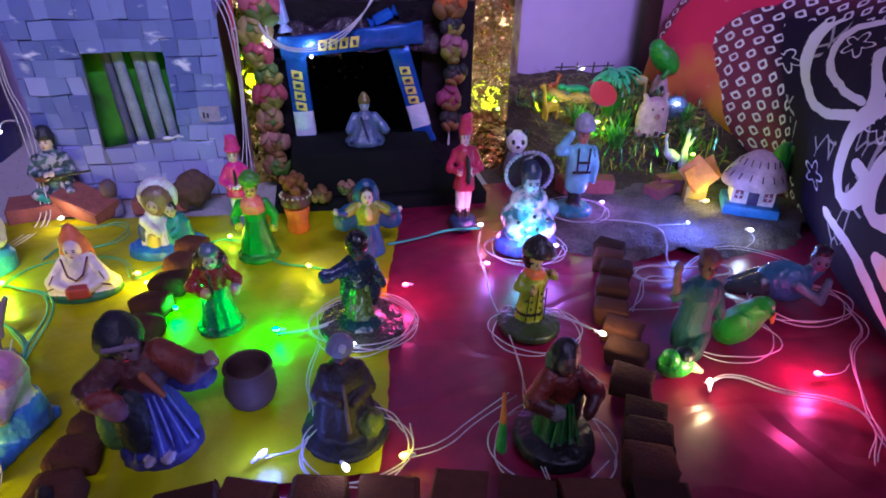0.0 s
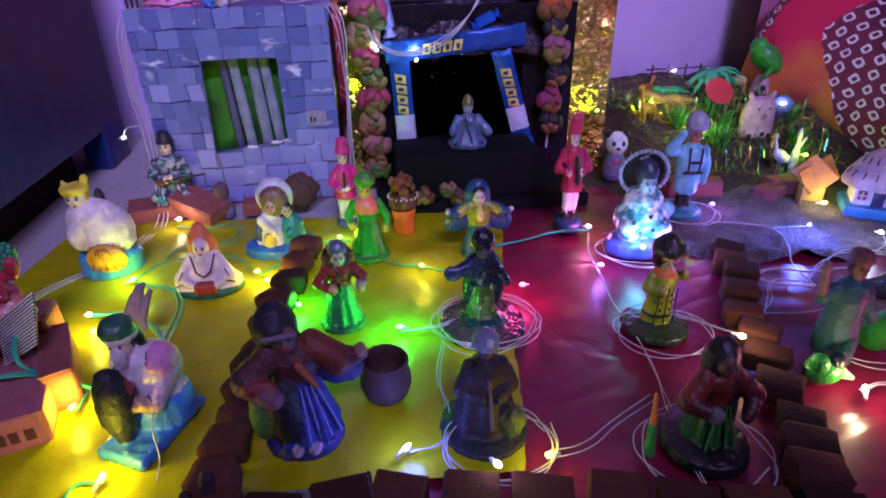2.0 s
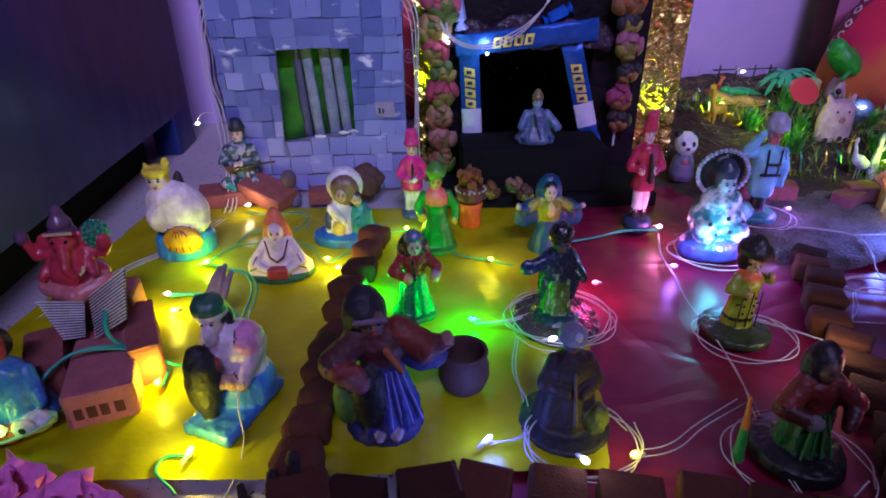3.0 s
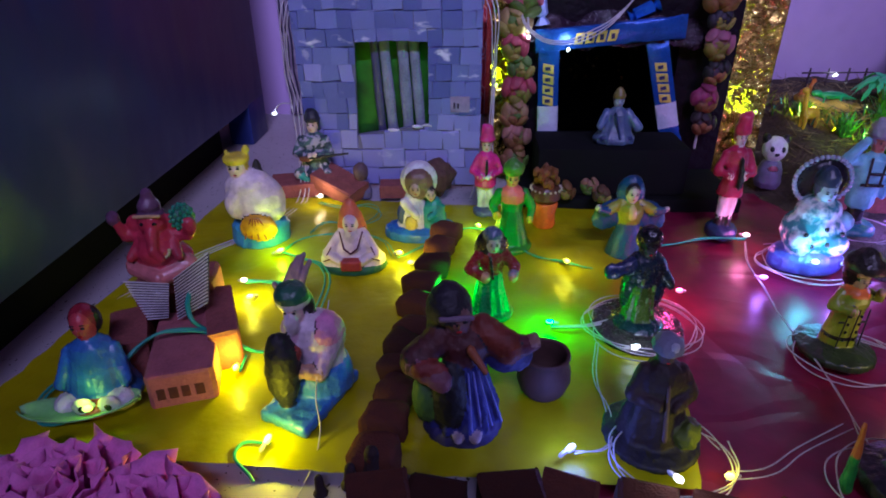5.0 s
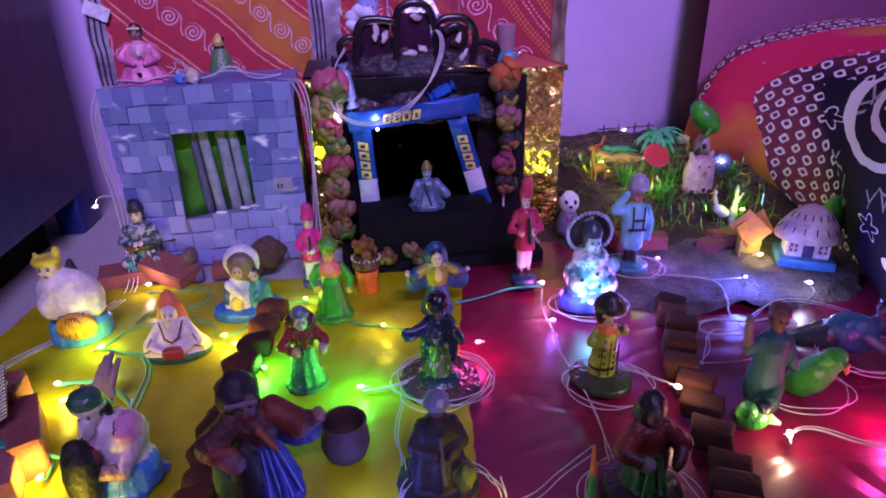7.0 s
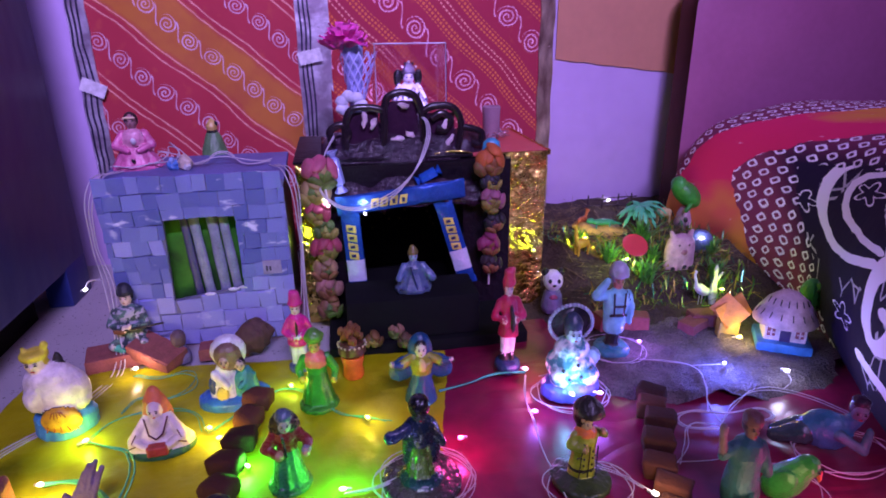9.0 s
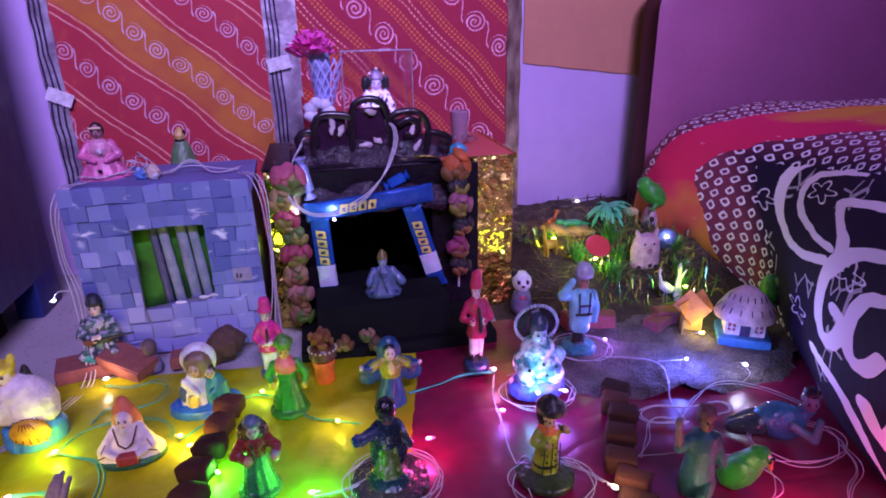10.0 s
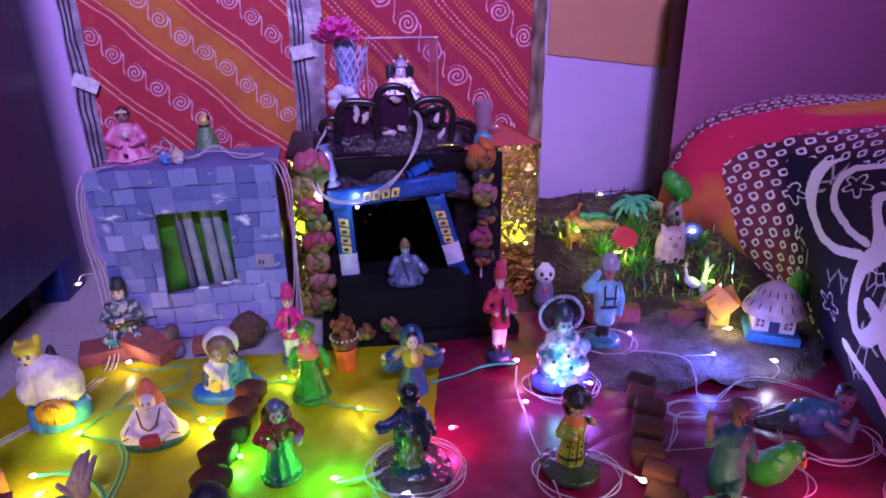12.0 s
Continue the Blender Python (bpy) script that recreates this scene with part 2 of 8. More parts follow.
def part(name, bm, material, parent, label="", smooth=True):
    ob = mesh_of(name, bm, material, parent, smooth)
    if label:
        ob["label"] = label
    return ob


def empty(name, m=None):
    ob = new(name)
    ob.empty_display_size = 0.01
    if m is not None:
        ob.matrix_world = m
    return ob


def add_box(bm, x0, x1, y0, y1, z0, z1, bevel=0.0, mi=0, m=None):
    made = bmesh.ops.create_cube(bm, size=1)["verts"]
    bmesh.ops.transform(bm, matrix=Matrix.Translation(((x0 + x1) / 2, (y0 + y1) / 2, (z0 + z1) / 2)) @ Matrix.Diagonal((x1 - x0, y1 - y0, z1 - z0, 1)), verts=made)
    faces = list({f for v in made for f in v.link_faces})
    for f in faces:
        f.material_index = mi
    if bevel:
        edges = list({e for f in faces for e in f.edges})
        res = bmesh.ops.bevel(bm, geom=edges, offset=bevel, segments=2, affect="EDGES", profile=0.6)
        made = list({v for f in res["faces"] for v in f.verts} | {v for v in made if v.is_valid})
        for f in res["faces"]:
            f.material_index = mi
    if m is not None:
        bmesh.ops.transform(bm, matrix=m, verts=made)
    return made


def box_bm(*a, **k):
    bm = bmesh.new()
    add_box(bm, *a, **k)
    return bm


def add_ball(bm, c, r, mi=0, seg=14, m=None, rough=0.0):
    r = (r, r, r) if isinstance(r, (int, float)) else r
    vs = bmesh.ops.create_uvsphere(bm, u_segments=seg, v_segments=max(6, seg * 2 // 3), radius=1)["verts"]
    mt = Matrix.Translation(c) @ (m if m is not None else Matrix()) @ Matrix.Diagonal((*r, 1))
    bmesh.ops.transform(bm, matrix=mt, verts=vs)
    for f in {f for v in vs for f in v.link_faces}:
        f.material_index = mi
    if rough:
        for v in vs:
            v.co += (v.co - Vector(c)) * (noise.noise(v.co * (2.2 / max(r))) * rough)
    return vs


def add_limb(bm, a, b, r0, r1, mi=0, seg=10):
    """A tapered limb with rounded ends."""
    a, b = Vector(a), Vector(b)
    d = b - a
    q = d.to_track_quat("Z", "Y").to_matrix().to_4x4()
    vs = bmesh.ops.create_cone(bm, cap_ends=True, segments=seg, radius1=r0, radius2=r1, depth=d.length)["verts"]
    bmesh.ops.transform(bm, matrix=Matrix.Translation((a + b) / 2) @ q, verts=vs)
    for f in {f for v in vs for f in v.link_faces}:
        f.material_index = mi
    add_ball(bm, a, r0, mi, 10)
    add_ball(bm, b, r1, mi, 10)


def add_lathe(bm, prof, mi=0, seg=22, c=(0, 0), sx=1.0, sy=1.0, pleat=0.0, npl=9, cap=True):
    """A turned shape from (radius, height) pairs, with optional pleats."""
    rings = []
    for r, z in prof:
        ring = []
        for i in range(seg):
            a = 2 * math.pi * i / seg
            k = 1 + pleat * math.sin(npl * a) * (1 if r > 0 else 0)
            ring.append(bm.verts.new((c[0] + r * k * sx * math.cos(a), c[1] + r * k * sy * math.sin(a), z)))
        rings.append(ring)
    for lo, hi in zip(rings, rings[1:]):
        for i in range(seg):
            f = bm.faces.new((lo[i], lo[(i + 1) % seg], hi[(i + 1) % seg], hi[i]))
            f.material_index = mi
    if cap:
        bm.faces.new(rings[0][::-1]).material_index = mi
        bm.faces.new(rings[-1]).material_index = mi


def sheet_bm(x0, x1, y0, y1, nx, ny, height, outline=None):
    """A sheet on the ground, shaped by height(x, y); outline(x, y) moves its points."""
    bm = bmesh.new()
    g = [[None] * (nx + 1) for _ in range(ny + 1)]
    for j in range(ny + 1):
        for i in range(nx + 1):
            x, y = x0 + (x1 - x0) * i / nx, y0 + (y1 - y0) * j / ny
            if outline:
                x, y = outline(x, y, i / nx, j / ny)
            g[j][i] = bm.verts.new((x, y, height(x, y)))
    for j in range(ny):
        for i in range(nx):
            bm.faces.new((g[j][i], g[j][i + 1], g[j + 1][i + 1], g[j + 1][i]))
    return bm


def n2(x, y, s, k=0.0):
    return noise.noise(Vector((x * s, y * s, k)))


def cable(name, pts, r, material, parent=None, label=""):
    """A cable through the points, as a smooth round tube."""
    cu = bpy.data.curves.new(name, "CURVE")
    cu.dimensions, cu.bevel_depth, cu.bevel_resolution, cu.resolution_u = "3D", r, 1, 6
    sp = cu.splines.new("BEZIER")
    sp.bezier_points.add(len(pts) - 1)
    for b, p in zip(sp.bezier_points, pts):
        b.co = p
        b.handle_left_type = b.handle_right_type = "AUTO"
    cu.materials.append(material)
    ob = new(name, cu)
    if parent:
        ob.parent = parent
    if label:
        ob["label"] = label
    return ob


BULBS = {}


def bulb_mat(kind):
    if kind not in BULBS:
        m = Mat("lit_bulb", 0.3)
        c = GLOW[kind][0]
        m.color((0.8, 0.8, 0.8))
        m.b.inputs["Emission Color"].default_value = (*(0.35 * v + 0.65 * max(c) if v < max(c) else v for v in c), 1) if kind in ("white", "warm", "cyan", "rose") else (*(max(v, 0.1) for v in c), 1)
        m.b.inputs["Emission Strength"].default_value = 4.0
        BULBS[kind] = m.m
    return BULBS[kind]


def bulb(x, y, z, kind, parent, power=1.0, yaw=0.0, lay=70.0, size=1.0):
    """A rice bulb on its short socket, and the light that it gives."""
    bm = bmesh.new()
    add_lathe(bm, [(0.0012, -0.003), (0.002, -0.002), (0.0022, 0.0008), (0.0016, 0.003), (0.0005, 0.004)], 0, 10)
    mt = pose(x, y, z, lay, 0, yaw) @ Matrix.Scale(0.8 * size, 4)
    bmesh.ops.transform(bm, matrix=mt, verts=bm.verts)
    b = part("bulb", bm, bulb_mat(kind), parent, kind.replace("lime", "yellow-green") + " glowing rice bulb")
    bm = bmesh.new()
    add_lathe(bm, [(0.0009, -0.009), (0.0015, -0.0075), (0.0016, -0.003)], 0, 8)
    bmesh.ops.transform(bm, matrix=mt, verts=bm.verts)
    part("socket", bm, M_CABLE, b)
    d = bpy.data.lights.new("bulb_glow", "POINT")
    c, e = GLOW[kind]
    d.color, d.energy, d.shadow_soft_size = c, e * power, 0.0035
    ob = new("bulb_glow", d)
    ob.location = (x, y, z + 0.0055)
    return b


# ---- the room ----
def slab(name, x0, x1, y0, y1, z0, z1, mat, label):
    return tagged(mesh_of(name, box_bm(x0, x1, y0, y1, z0, z1), mat, smooth=False), label, name.split("_")[0], kind="structure")


slab("floor", -2.0, 2.0, -2.0, 1.0, -0.1, -0.004, M_FLOOR, "grey speckled stone-chip floor of the room")
slab("wall_back", -2.0, 2.0, 0.862, 1.0, -0.004, 2.6, M_WALL, "lilac painted wall behind the display")
slab("wall_left", -2.1, -2.0, -2.0, 1.0, -0.1, 2.6, M_WALL, "lilac painted side wall")
slab("wall_right", 2.0, 2.1, -2.0, 1.0, -0.1, 2.6, M_WALL, "lilac painted side wall")
slab("wall_front", -2.1, 2.1, -2.1, -2.0, -0.1, 2.6, M_WALL, "lilac painted wall behind the camera")
slab("ceiling", -2.1, 2.1, -2.1, 1.0, 2.6, 2.7, M_CEIL, "plain white ceiling")

# tube lamp fitting that gives the violet room light
tube = empty("tube_light", pose(0.2, -1.56, 1.95))
tagged(tube, "violet tube light hung on a stand behind the camera", "lamp")
part("pole", box_bm(-0.012, 0.012, -0.04, -0.03, -1.954, 0.03), M_NAVY, tube)
part("housing", box_bm(-0.58, 0.58, -0.03, 0.0, 0.0, 0.05, bevel=0.004), M_CEIL, tube)

# ---- ground sheets ----


def y_out(x, y, u, v):
    xl = -0.375 + 0.035 * v
    xr = 0.016 + 0.052 * v + 0.003 * math.sin(9 * v)
    yy = 0.186 - 0.012 * u + (0.53 - 0.186) * v - 0.02 * u * v
    return xl + (xr - xl) * u + 0.002 * n2(x, y, 30), yy + 0.0015 * n2(x, y, 40, 3)


tagged(mesh_of("yellow_sheet", sheet_bm(0, 1, 0, 1, 70, 60, lambda x, y: 0.0008 + 0.0022 * (0.5 + n2(x, y, 14)) + 0.0012 * abs(n2(x, y, 33, 5)), y_out), M_YELLOW),
       "bright yellow paper sheet laid under the figures", "paper sheet")


def r_out(x, y, u, v):
    xl = -0.06 + 0.08 * v
    xr = 0.36 + 0.16 * v
    return xl + (xr - xl) * u, 0.02 + 0.54 * v - 0.01 * u


tagged(mesh_of("red_sheet", sheet_bm(0, 1, 0, 1, 80, 80, lambda x, y: -0.0032 + 0.0016 * (0.5 + n2(x, y, 17, 2)) + 0.0014 * abs(n2(x + y, y - x, 26, 8)), r_out), M_RED),
       "crinkled glossy crimson plastic sheet on the floor", "plastic sheet")


def sand_out(x, y, u, v):
    a = u * 2 * math.pi
    r = v * (1 + 0.08 * math.sin(5 * a + 1) + 0.05 * math.sin(11 * a) + 0.06 * n2(math.cos(a) * 3, math.sin(a) * 3, 3))
    return 0.343 + 0.155 * r * math.cos(a), 0.445 + 0.088 * r * math.sin(a)


tagged(mesh_of("sand_patch", sheet_bm(0, 1, 0.02, 1, 150, 40, lambda x, y: 0.004 + 0.003 * n2(x, y, 40) + 0.0016 * n2(x, y, 150, 5) - 0.03 * max(0, ((x - 0.343) / 0.155) ** 2 + ((y - 0.445) / 0.088) ** 2 - 0.75) * 0.7, sand_out), M_SAND),
       "patch of grey sand spread over the red sheet", "sand", kind="stuff")


def mound_h(x, y):
    fx = max(0.0, min(1.0, (x - 0.2) / 0.06)) * max(0.0, min(1.0, (0.60 - x) / 0.05))
    fy = max(0.0, min(1.0, (y - 0.475) / 0.17))
    return -0.003 + 0.055 * fx * (fy * fy * (3 - 2 * fy)) + fx * fy * (0.01 * n2(x, y, 22, 4) + 0.005 * n2(x, y, 60, 7))


tagged(mesh_of("earth_mound", sheet_bm(0.18, 0.62, 0.46, 0.858, 70, 64, mound_h), M_EARTH), "dark earth mound with straw at the foot of the wall", "mound", kind="structure")

# ---- backdrop ----
def hanging(name, x0, x1, z0, z1, y, mat, label, cat, wave=0.002, nx=40):
    bm = bmesh.new()
    cols = []
    for i in range(nx + 1):
        x = x0 + (x1 - x0) * i / nx
        col = []
        for j in range(25):
            z = z0 + (z1 - z0) * j / 24
            d = wave * n2(x, z, 18, y * 9) + wave * 0.8 * math.sin(x * 55 + 2 * z)
            col.append(bm.verts.new((x, y - wave * 1.8 + d, z)))
        cols.append(col)
    for a, b in zip(cols, cols[1:]):
        for j in range(24):
            bm.faces.new((a[j], b[j], b[j + 1], a[j + 1]))
    ob = mesh_of(name, bm, mat)
    md = ob.modifiers.new("thickness", "SOLIDIFY")
    md.thickness, md.offset = 0.001, 1
    return tagged(ob, label, cat)


hanging("tie_dye_cloth", -0.35, -0.068, 0.0, 0.62, 0.857, M_CLOTH_A, "orange and red tie-dyed cloth hung on the wall", "cloth")
hanging("tie_dye_cloth", -0.03, 0.288, 0.0, 0.62, 0.857, M_CLOTH_B, "magenta tie-dyed cloth hung on the wall", "cloth")
lace = empty("lace_border")
tagged(lace, "silver lace border with dark stripes between two cloths", "lace border")


def strip_bm(x0, x1, z0, z1, y, wob=0.002, lean=0.0):
    bm = bmesh.new()
    prev = None
    for j in range(41):
        z = z0 + (z1 - z0) * j / 40
        dx = wob * n2(z, x0, 25) + lean * (z - z0)
        row = [bm.verts.new((x + dx, y + dy + 0.001 * n2(z, x, 70), z)) for x, dy in ((x0, 0.002), (x0, 0), (x1, 0), (x1, 0.002))]
        if prev:
            for a in range(3):
                bm.faces.new((prev[a], prev[a + 1], row[a + 1], row[a]))
        prev = row
    return bm


part("band", strip_bm(-0.072, -0.026, 0.0, 0.62, 0.851), M_SILVERLACE, lace)
for k in range(3):
    part("dark_stripe", strip_bm(-0.067 + 0.006 * k, -0.0645 + 0.006 * k, 0.16, 0.62, 0.8485), paint((0.03, 0.02, 0.06)), lace)
edge = empty("lace_border")
tagged(edge, "silver striped lace along the cloth's outer edge", "lace border")
part("band", strip_bm(-0.362, -0.338, 0.0, 0.62, 0.8505, 0.006), M_SILVERLACE, edge)
for k in range(3):
    part("dark_stripe", strip_bm(-0.3595 + 0.006 * k, -0.3575 + 0.006 * k, 0.0, 0.62, 0.848, 0.006), paint((0.03, 0.02, 0.06)), edge)
m = Mat("pale_gold_lace", 0.3, 0.7)
w, v = m.noise(60, 4, stretch=(1, 1, 0.4)), m.voronoi(300, "F1", "Color")
m.color(m.mix((w - 0.35) * 3, (0.2, 0.11, 0.09), (0.62, 0.46, 0.34)))
m.bump(v * 0.4 + w, 0.7, 0.004)
tagged(mesh_of("gold_border", strip_bm(0.282, 0.304, 0.0, 0.62, 0.85), m.m), "pale gold lace border along the magenta cloth", "border")

# brown card hung on the wall
bm = bmesh.new()
prev = None
for i in range(31):
    x = 0.312 + 0.24 * i / 30
    zb = 0.279 - 0.03 * i / 30 + 0.002 * n2(x, 1, 40)
    row = [bm.verts.new((x, 0.8595, 0.62)), bm.verts.new((x, 0.8595, zb)), bm.verts.new((x, 0.8615, zb)), bm.verts.new((x, 0.8615, 0.62))]
    if prev:
        for a in range(4):
            bm.faces.new((prev[a], prev[(a + 1) % 4], row[(a + 1) % 4], row[a]))
    prev = row
tagged(mesh_of("cardboard_sheet", bm, M_BROWNCARD, smooth=False), "plain brown cardboard sheet fixed on the wall", "cardboard")
# paper tape
for x, z, a in ((-0.345, 0.255, 25), (-0.056, 0.29, -12)):
    bm = box_bm(-0.016, 0.016, -0.0005, 0.0005, -0.009, 0.009)
    bmesh.ops.transform(bm, matrix=pose(x, 0.8455, z, 0, a, 0), verts=bm.verts)
    tagged(mesh_of("paper_tape", bm, paint((0.75, 0.72, 0.75), 0.5)), "torn piece of white paper tape on the cloth", "tape")

# ---- navy board at the side ----
bed = empty("bed_box")
tagged(bed, "navy boarded bed side over a black block standing in for shade", "bed")
part("side_board", box_bm(-0.75, -0.372, -1.2, 0.775, 0.043, 0.75, bevel=0.006), M_NAVY, bed)
# added black block: the shaded gap beneath the board, drawn solid
part("plinth", box_bm(-0.74, -0.402, -1.19, 0.68, -0.004, 0.043), M_VOID, bed)
bm = bmesh.new()
add_box(bm, -0.402, -0.372, 0.71, 0.772, -0.004, 0.05, 0.003)
part("leg", bm, M_NAVY, bed)

# ---- mauve slab with rounded corner ----
def rounded_slab(x0, x1, z1, y0, y1, r):
    bm = bmesh.new()
    outline = [(x0, 0.0)] + [(x0 + r - r * math.cos(a), z1 - r + r * math.sin(a)) for a in [math.pi / 2 * i / 10 for i in range(11)]] + [(x1, z1), (x1, 0.0)]
    fr = [bm.verts.new((x - 0.015 * (0.38 - z) * (1 if x < x0 + 0.1 else 0), y0 + 0.02 * z, z)) for x, z in outline]
    bk = [bm.verts.new((x - 0.016 - 0.015 * (0.38 - z) * (1 if x < x0 + 0.1 else 0), y1 + 0.02 * z, z)) for x, z in outline]
    bm.faces.new(fr).material_index = 0
    bm.faces.new(bk[::-1]).material_index = 1
    n = len(fr)
    for i in range(n):
        bm.faces.new((fr[i], bk[i], bk[(i + 1) % n], fr[(i + 1) % n])).material_index = 1
    bmesh.ops.recalc_face_normals(bm, faces=bm.faces)
    return bm


board = empty("headboard")
tagged(board, "mauve padded board with a dark rounded edge", "headboard")
part("pad", rounded_slab(0.511, 1.6, 0.395, 0.775, 0.781, 0.045), [M_MAUVE, M_MAUVE], board, "mauve leatherette pad")
part("edge", rounded_slab(0.508, 1.6, 0.397, 0.7815, 0.818, 0.045), [M_MAROON, M_MAROON], board, "dark maroon rounded edge")

# ---- printed cushion ----
def smooth_line(pts, n):
    out = []
    for k in range(n + 1):
        f = k / n * (len(pts) - 1)
        i = min(int(f), len(pts) - 2)
        t = f - i
        p = [Vector((*pts[max(0, min(len(pts) - 1, i + d))], 0)) for d in (-1, 0, 1, 2)]
        out.append(0.5 * (2 * p[1] + (p[2] - p[0]) * t + (2 * p[0] - 5 * p[1] + 4 * p[2] - p[3]) * t * t + (3 * p[1] - p[0] - 3 * p[2] + p[3]) * t ** 3))
    return out


def cushion_mat():
    m = Mat("printed_cloth", 0.85, 0.0, 0.25)
    u, v, w = m.xyz("UV")
    navy, white = (0.012, 0.006, 0.026), (0.85, 0.78, 0.88)
    wine, ochre, red = (0.2, 0.035, 0.08), (0.62, 0.27, 0.03), (0.66, 0.025, 0.1)
    wob = m.noise(18, 3, "UV")
    fine = m.noise(60, 4, "UV")

    def stroke(pts, wd):
        """A brushed line through points, as a mask."""
        out = None
        fine_pts = [(p.x, p.y) for p in smooth_line(pts, 2 * len(pts) - 2)]
        for (ua, va), (ub, vb) in zip(fine_pts, fine_pts[1:]):
            dx, dy = (ub - ua) * 0.42, vb - va
            k = 1 / (dx * dx + dy * dy)
            px, py = um - ua * 0.42, vs - va
            t = px * (dx * k) + py * (dy * k)
            t.sock.node.use_clamp = True
            qx, qy = px - t * dx, py - t * dy
            d = qx * qx + qy * qy
            out = d if out is None else out.min(d)
        return out < wd * wd

    us = u + (wob - 0.5) * 0.02
    vs = v + (fine - 0.5) * 0.004
    um = us * 0.42
    thin = (m.voronoi(34, "DISTANCE_TO_EDGE", which="UV") < 0.035) * (m.noise(9, 2, "UV") > 0.56)
    face = m.mix(thin * 0.5, navy, white)
    big = stroke([(0.512, 0.225), (0.587, 0.198), (0.604, 0.173), (0.587, 0.144), (0.539, 0.12), (0.485, 0.114), (0.428, 0.126)], 0.0043)
    big = big.max(stroke([(0.478, 0.21), (0.551, 0.189), (0.558, 0.168), (0.525, 0.147), (0.469, 0.137), (0.428, 0.138)], 0.0033))
    big = big.max(stroke([(0.4, 0.196), (0.434, 0.187), (0.471, 0.175), (0.421, 0.154), (0.41, 0.14)], 0.0042))
    big = big.max(stroke([(0.34, 0.17), (0.382, 0.157), (0.404, 0.142), (0.417, 0.117), (0.411, 0.088), (0.392, 0.071), (0.366, 0.076), (0.355, 0.097), (0.378, 0.1)], 0.0048))
    big = big.max(stroke([(0.32, 0.14), (0.347, 0.128), (0.349, 0.098), (0.338, 0.083), (0.315, 0.083), (0.3, 0.1)], 0.0042))
    big = big.max(stroke([(0.3, 0.06), (0.26, 0.05), (0.24, 0.09), (0.2, 0.12), (0.13, 0.1)], 0.006))
    big = big.max(stroke([(0.41, 0.045), (0.35, 0.05), (0.31, 0.04), (0.27, 0.015)], 0.0045))
    for cu, cv in ((0.387, 0.134), (0.62, 0.14), (0.47, 0.06), (0.52, 0.175)):
        a, b = (us - cu) * 0.42, vs - cv
        r = (a * a + b * b).root()
        lobe = (b.atan(a) * 5).sin() * 0.0035 + 0.0085
        big = big.max((r - lobe).abs() < 0.0009)
    face = m.mix(big, face, white)
    # small lozenge rings
    gx = (us * (1 / 0.0205)).fract() - 0.5
    shift = ((us * (1 / 0.0205)).floor() * 0.5).fract()
    gy = (vs * (1 / 0.0158) + shift + (wob - 0.5) * 0.8).fract() - 0.5
    lz = (gx.abs() + gy.abs() * 0.9) * 0.6 + (gx * gx + gy * gy).root() * 0.5
    loz = ((lz - 0.3).abs() < 0.095)
    soft = ((us - vs * 0.95 - 0.488).max(vs + us * 0.2 - 0.31) * 22).max(0.0).min(1.0)
    dia = m.mix(loz * (fine * 0.8 + 0.5), m.mix(soft, navy, wine), white)
    edge = (wob - 0.5) * 0.04
    rim = (us - vs * 0.95 - 0.488).max(vs + us * 0.2 - 0.31) + edge
    col = m.mix(rim > 0.0, face, dia)
    blot = m.noise(6, 3, "UV")
    band = ((vs - 0.2).abs() - 0.075) * 14 + (blot - 0.5) * 5
    dye = m.mix(band.max(0.0).min(1.0), red, ochre)
    dye = m.mix((blot - 0.64) * 14, dye, (0.07, 0.16, 0.03))
    dye = m.mix((fine - 0.7) * 9, dye, white)
    far = (us - vs * 0.6 - 0.64).max(us + vs * 1.25 - 0.925) + edge
    col = m.mix(far > 0.0, col, dye)
    col = m.mix((us + vs * 0.35 + edge > 0.862) * (vs > 0.12), col, dia)
    m.color(col)
    m.bump(fine, 0.25, 0.003)
    return m.m


BASE = [(0.335, -0.05), (0.365, 0.15), (0.392, 0.24), (0.438, 0.342), (0.49, 0.45), (0.513, 0.53), (0.497, 0.62), (0.468, 0.69), (0.47, 0.735), (0.51, 0.764)]
PROFILE = [(0.0, 0.0), (-0.012, 0.03), (-0.016, 0.07), (-0.01, 0.12), (0.008, 0.17), (0.035, 0.203), (0.08, 0.222), (0.15, 0.235), (0.3, 0.245), (0.5, 0.25), (0.7, 0.19), (0.75, 0.0)]


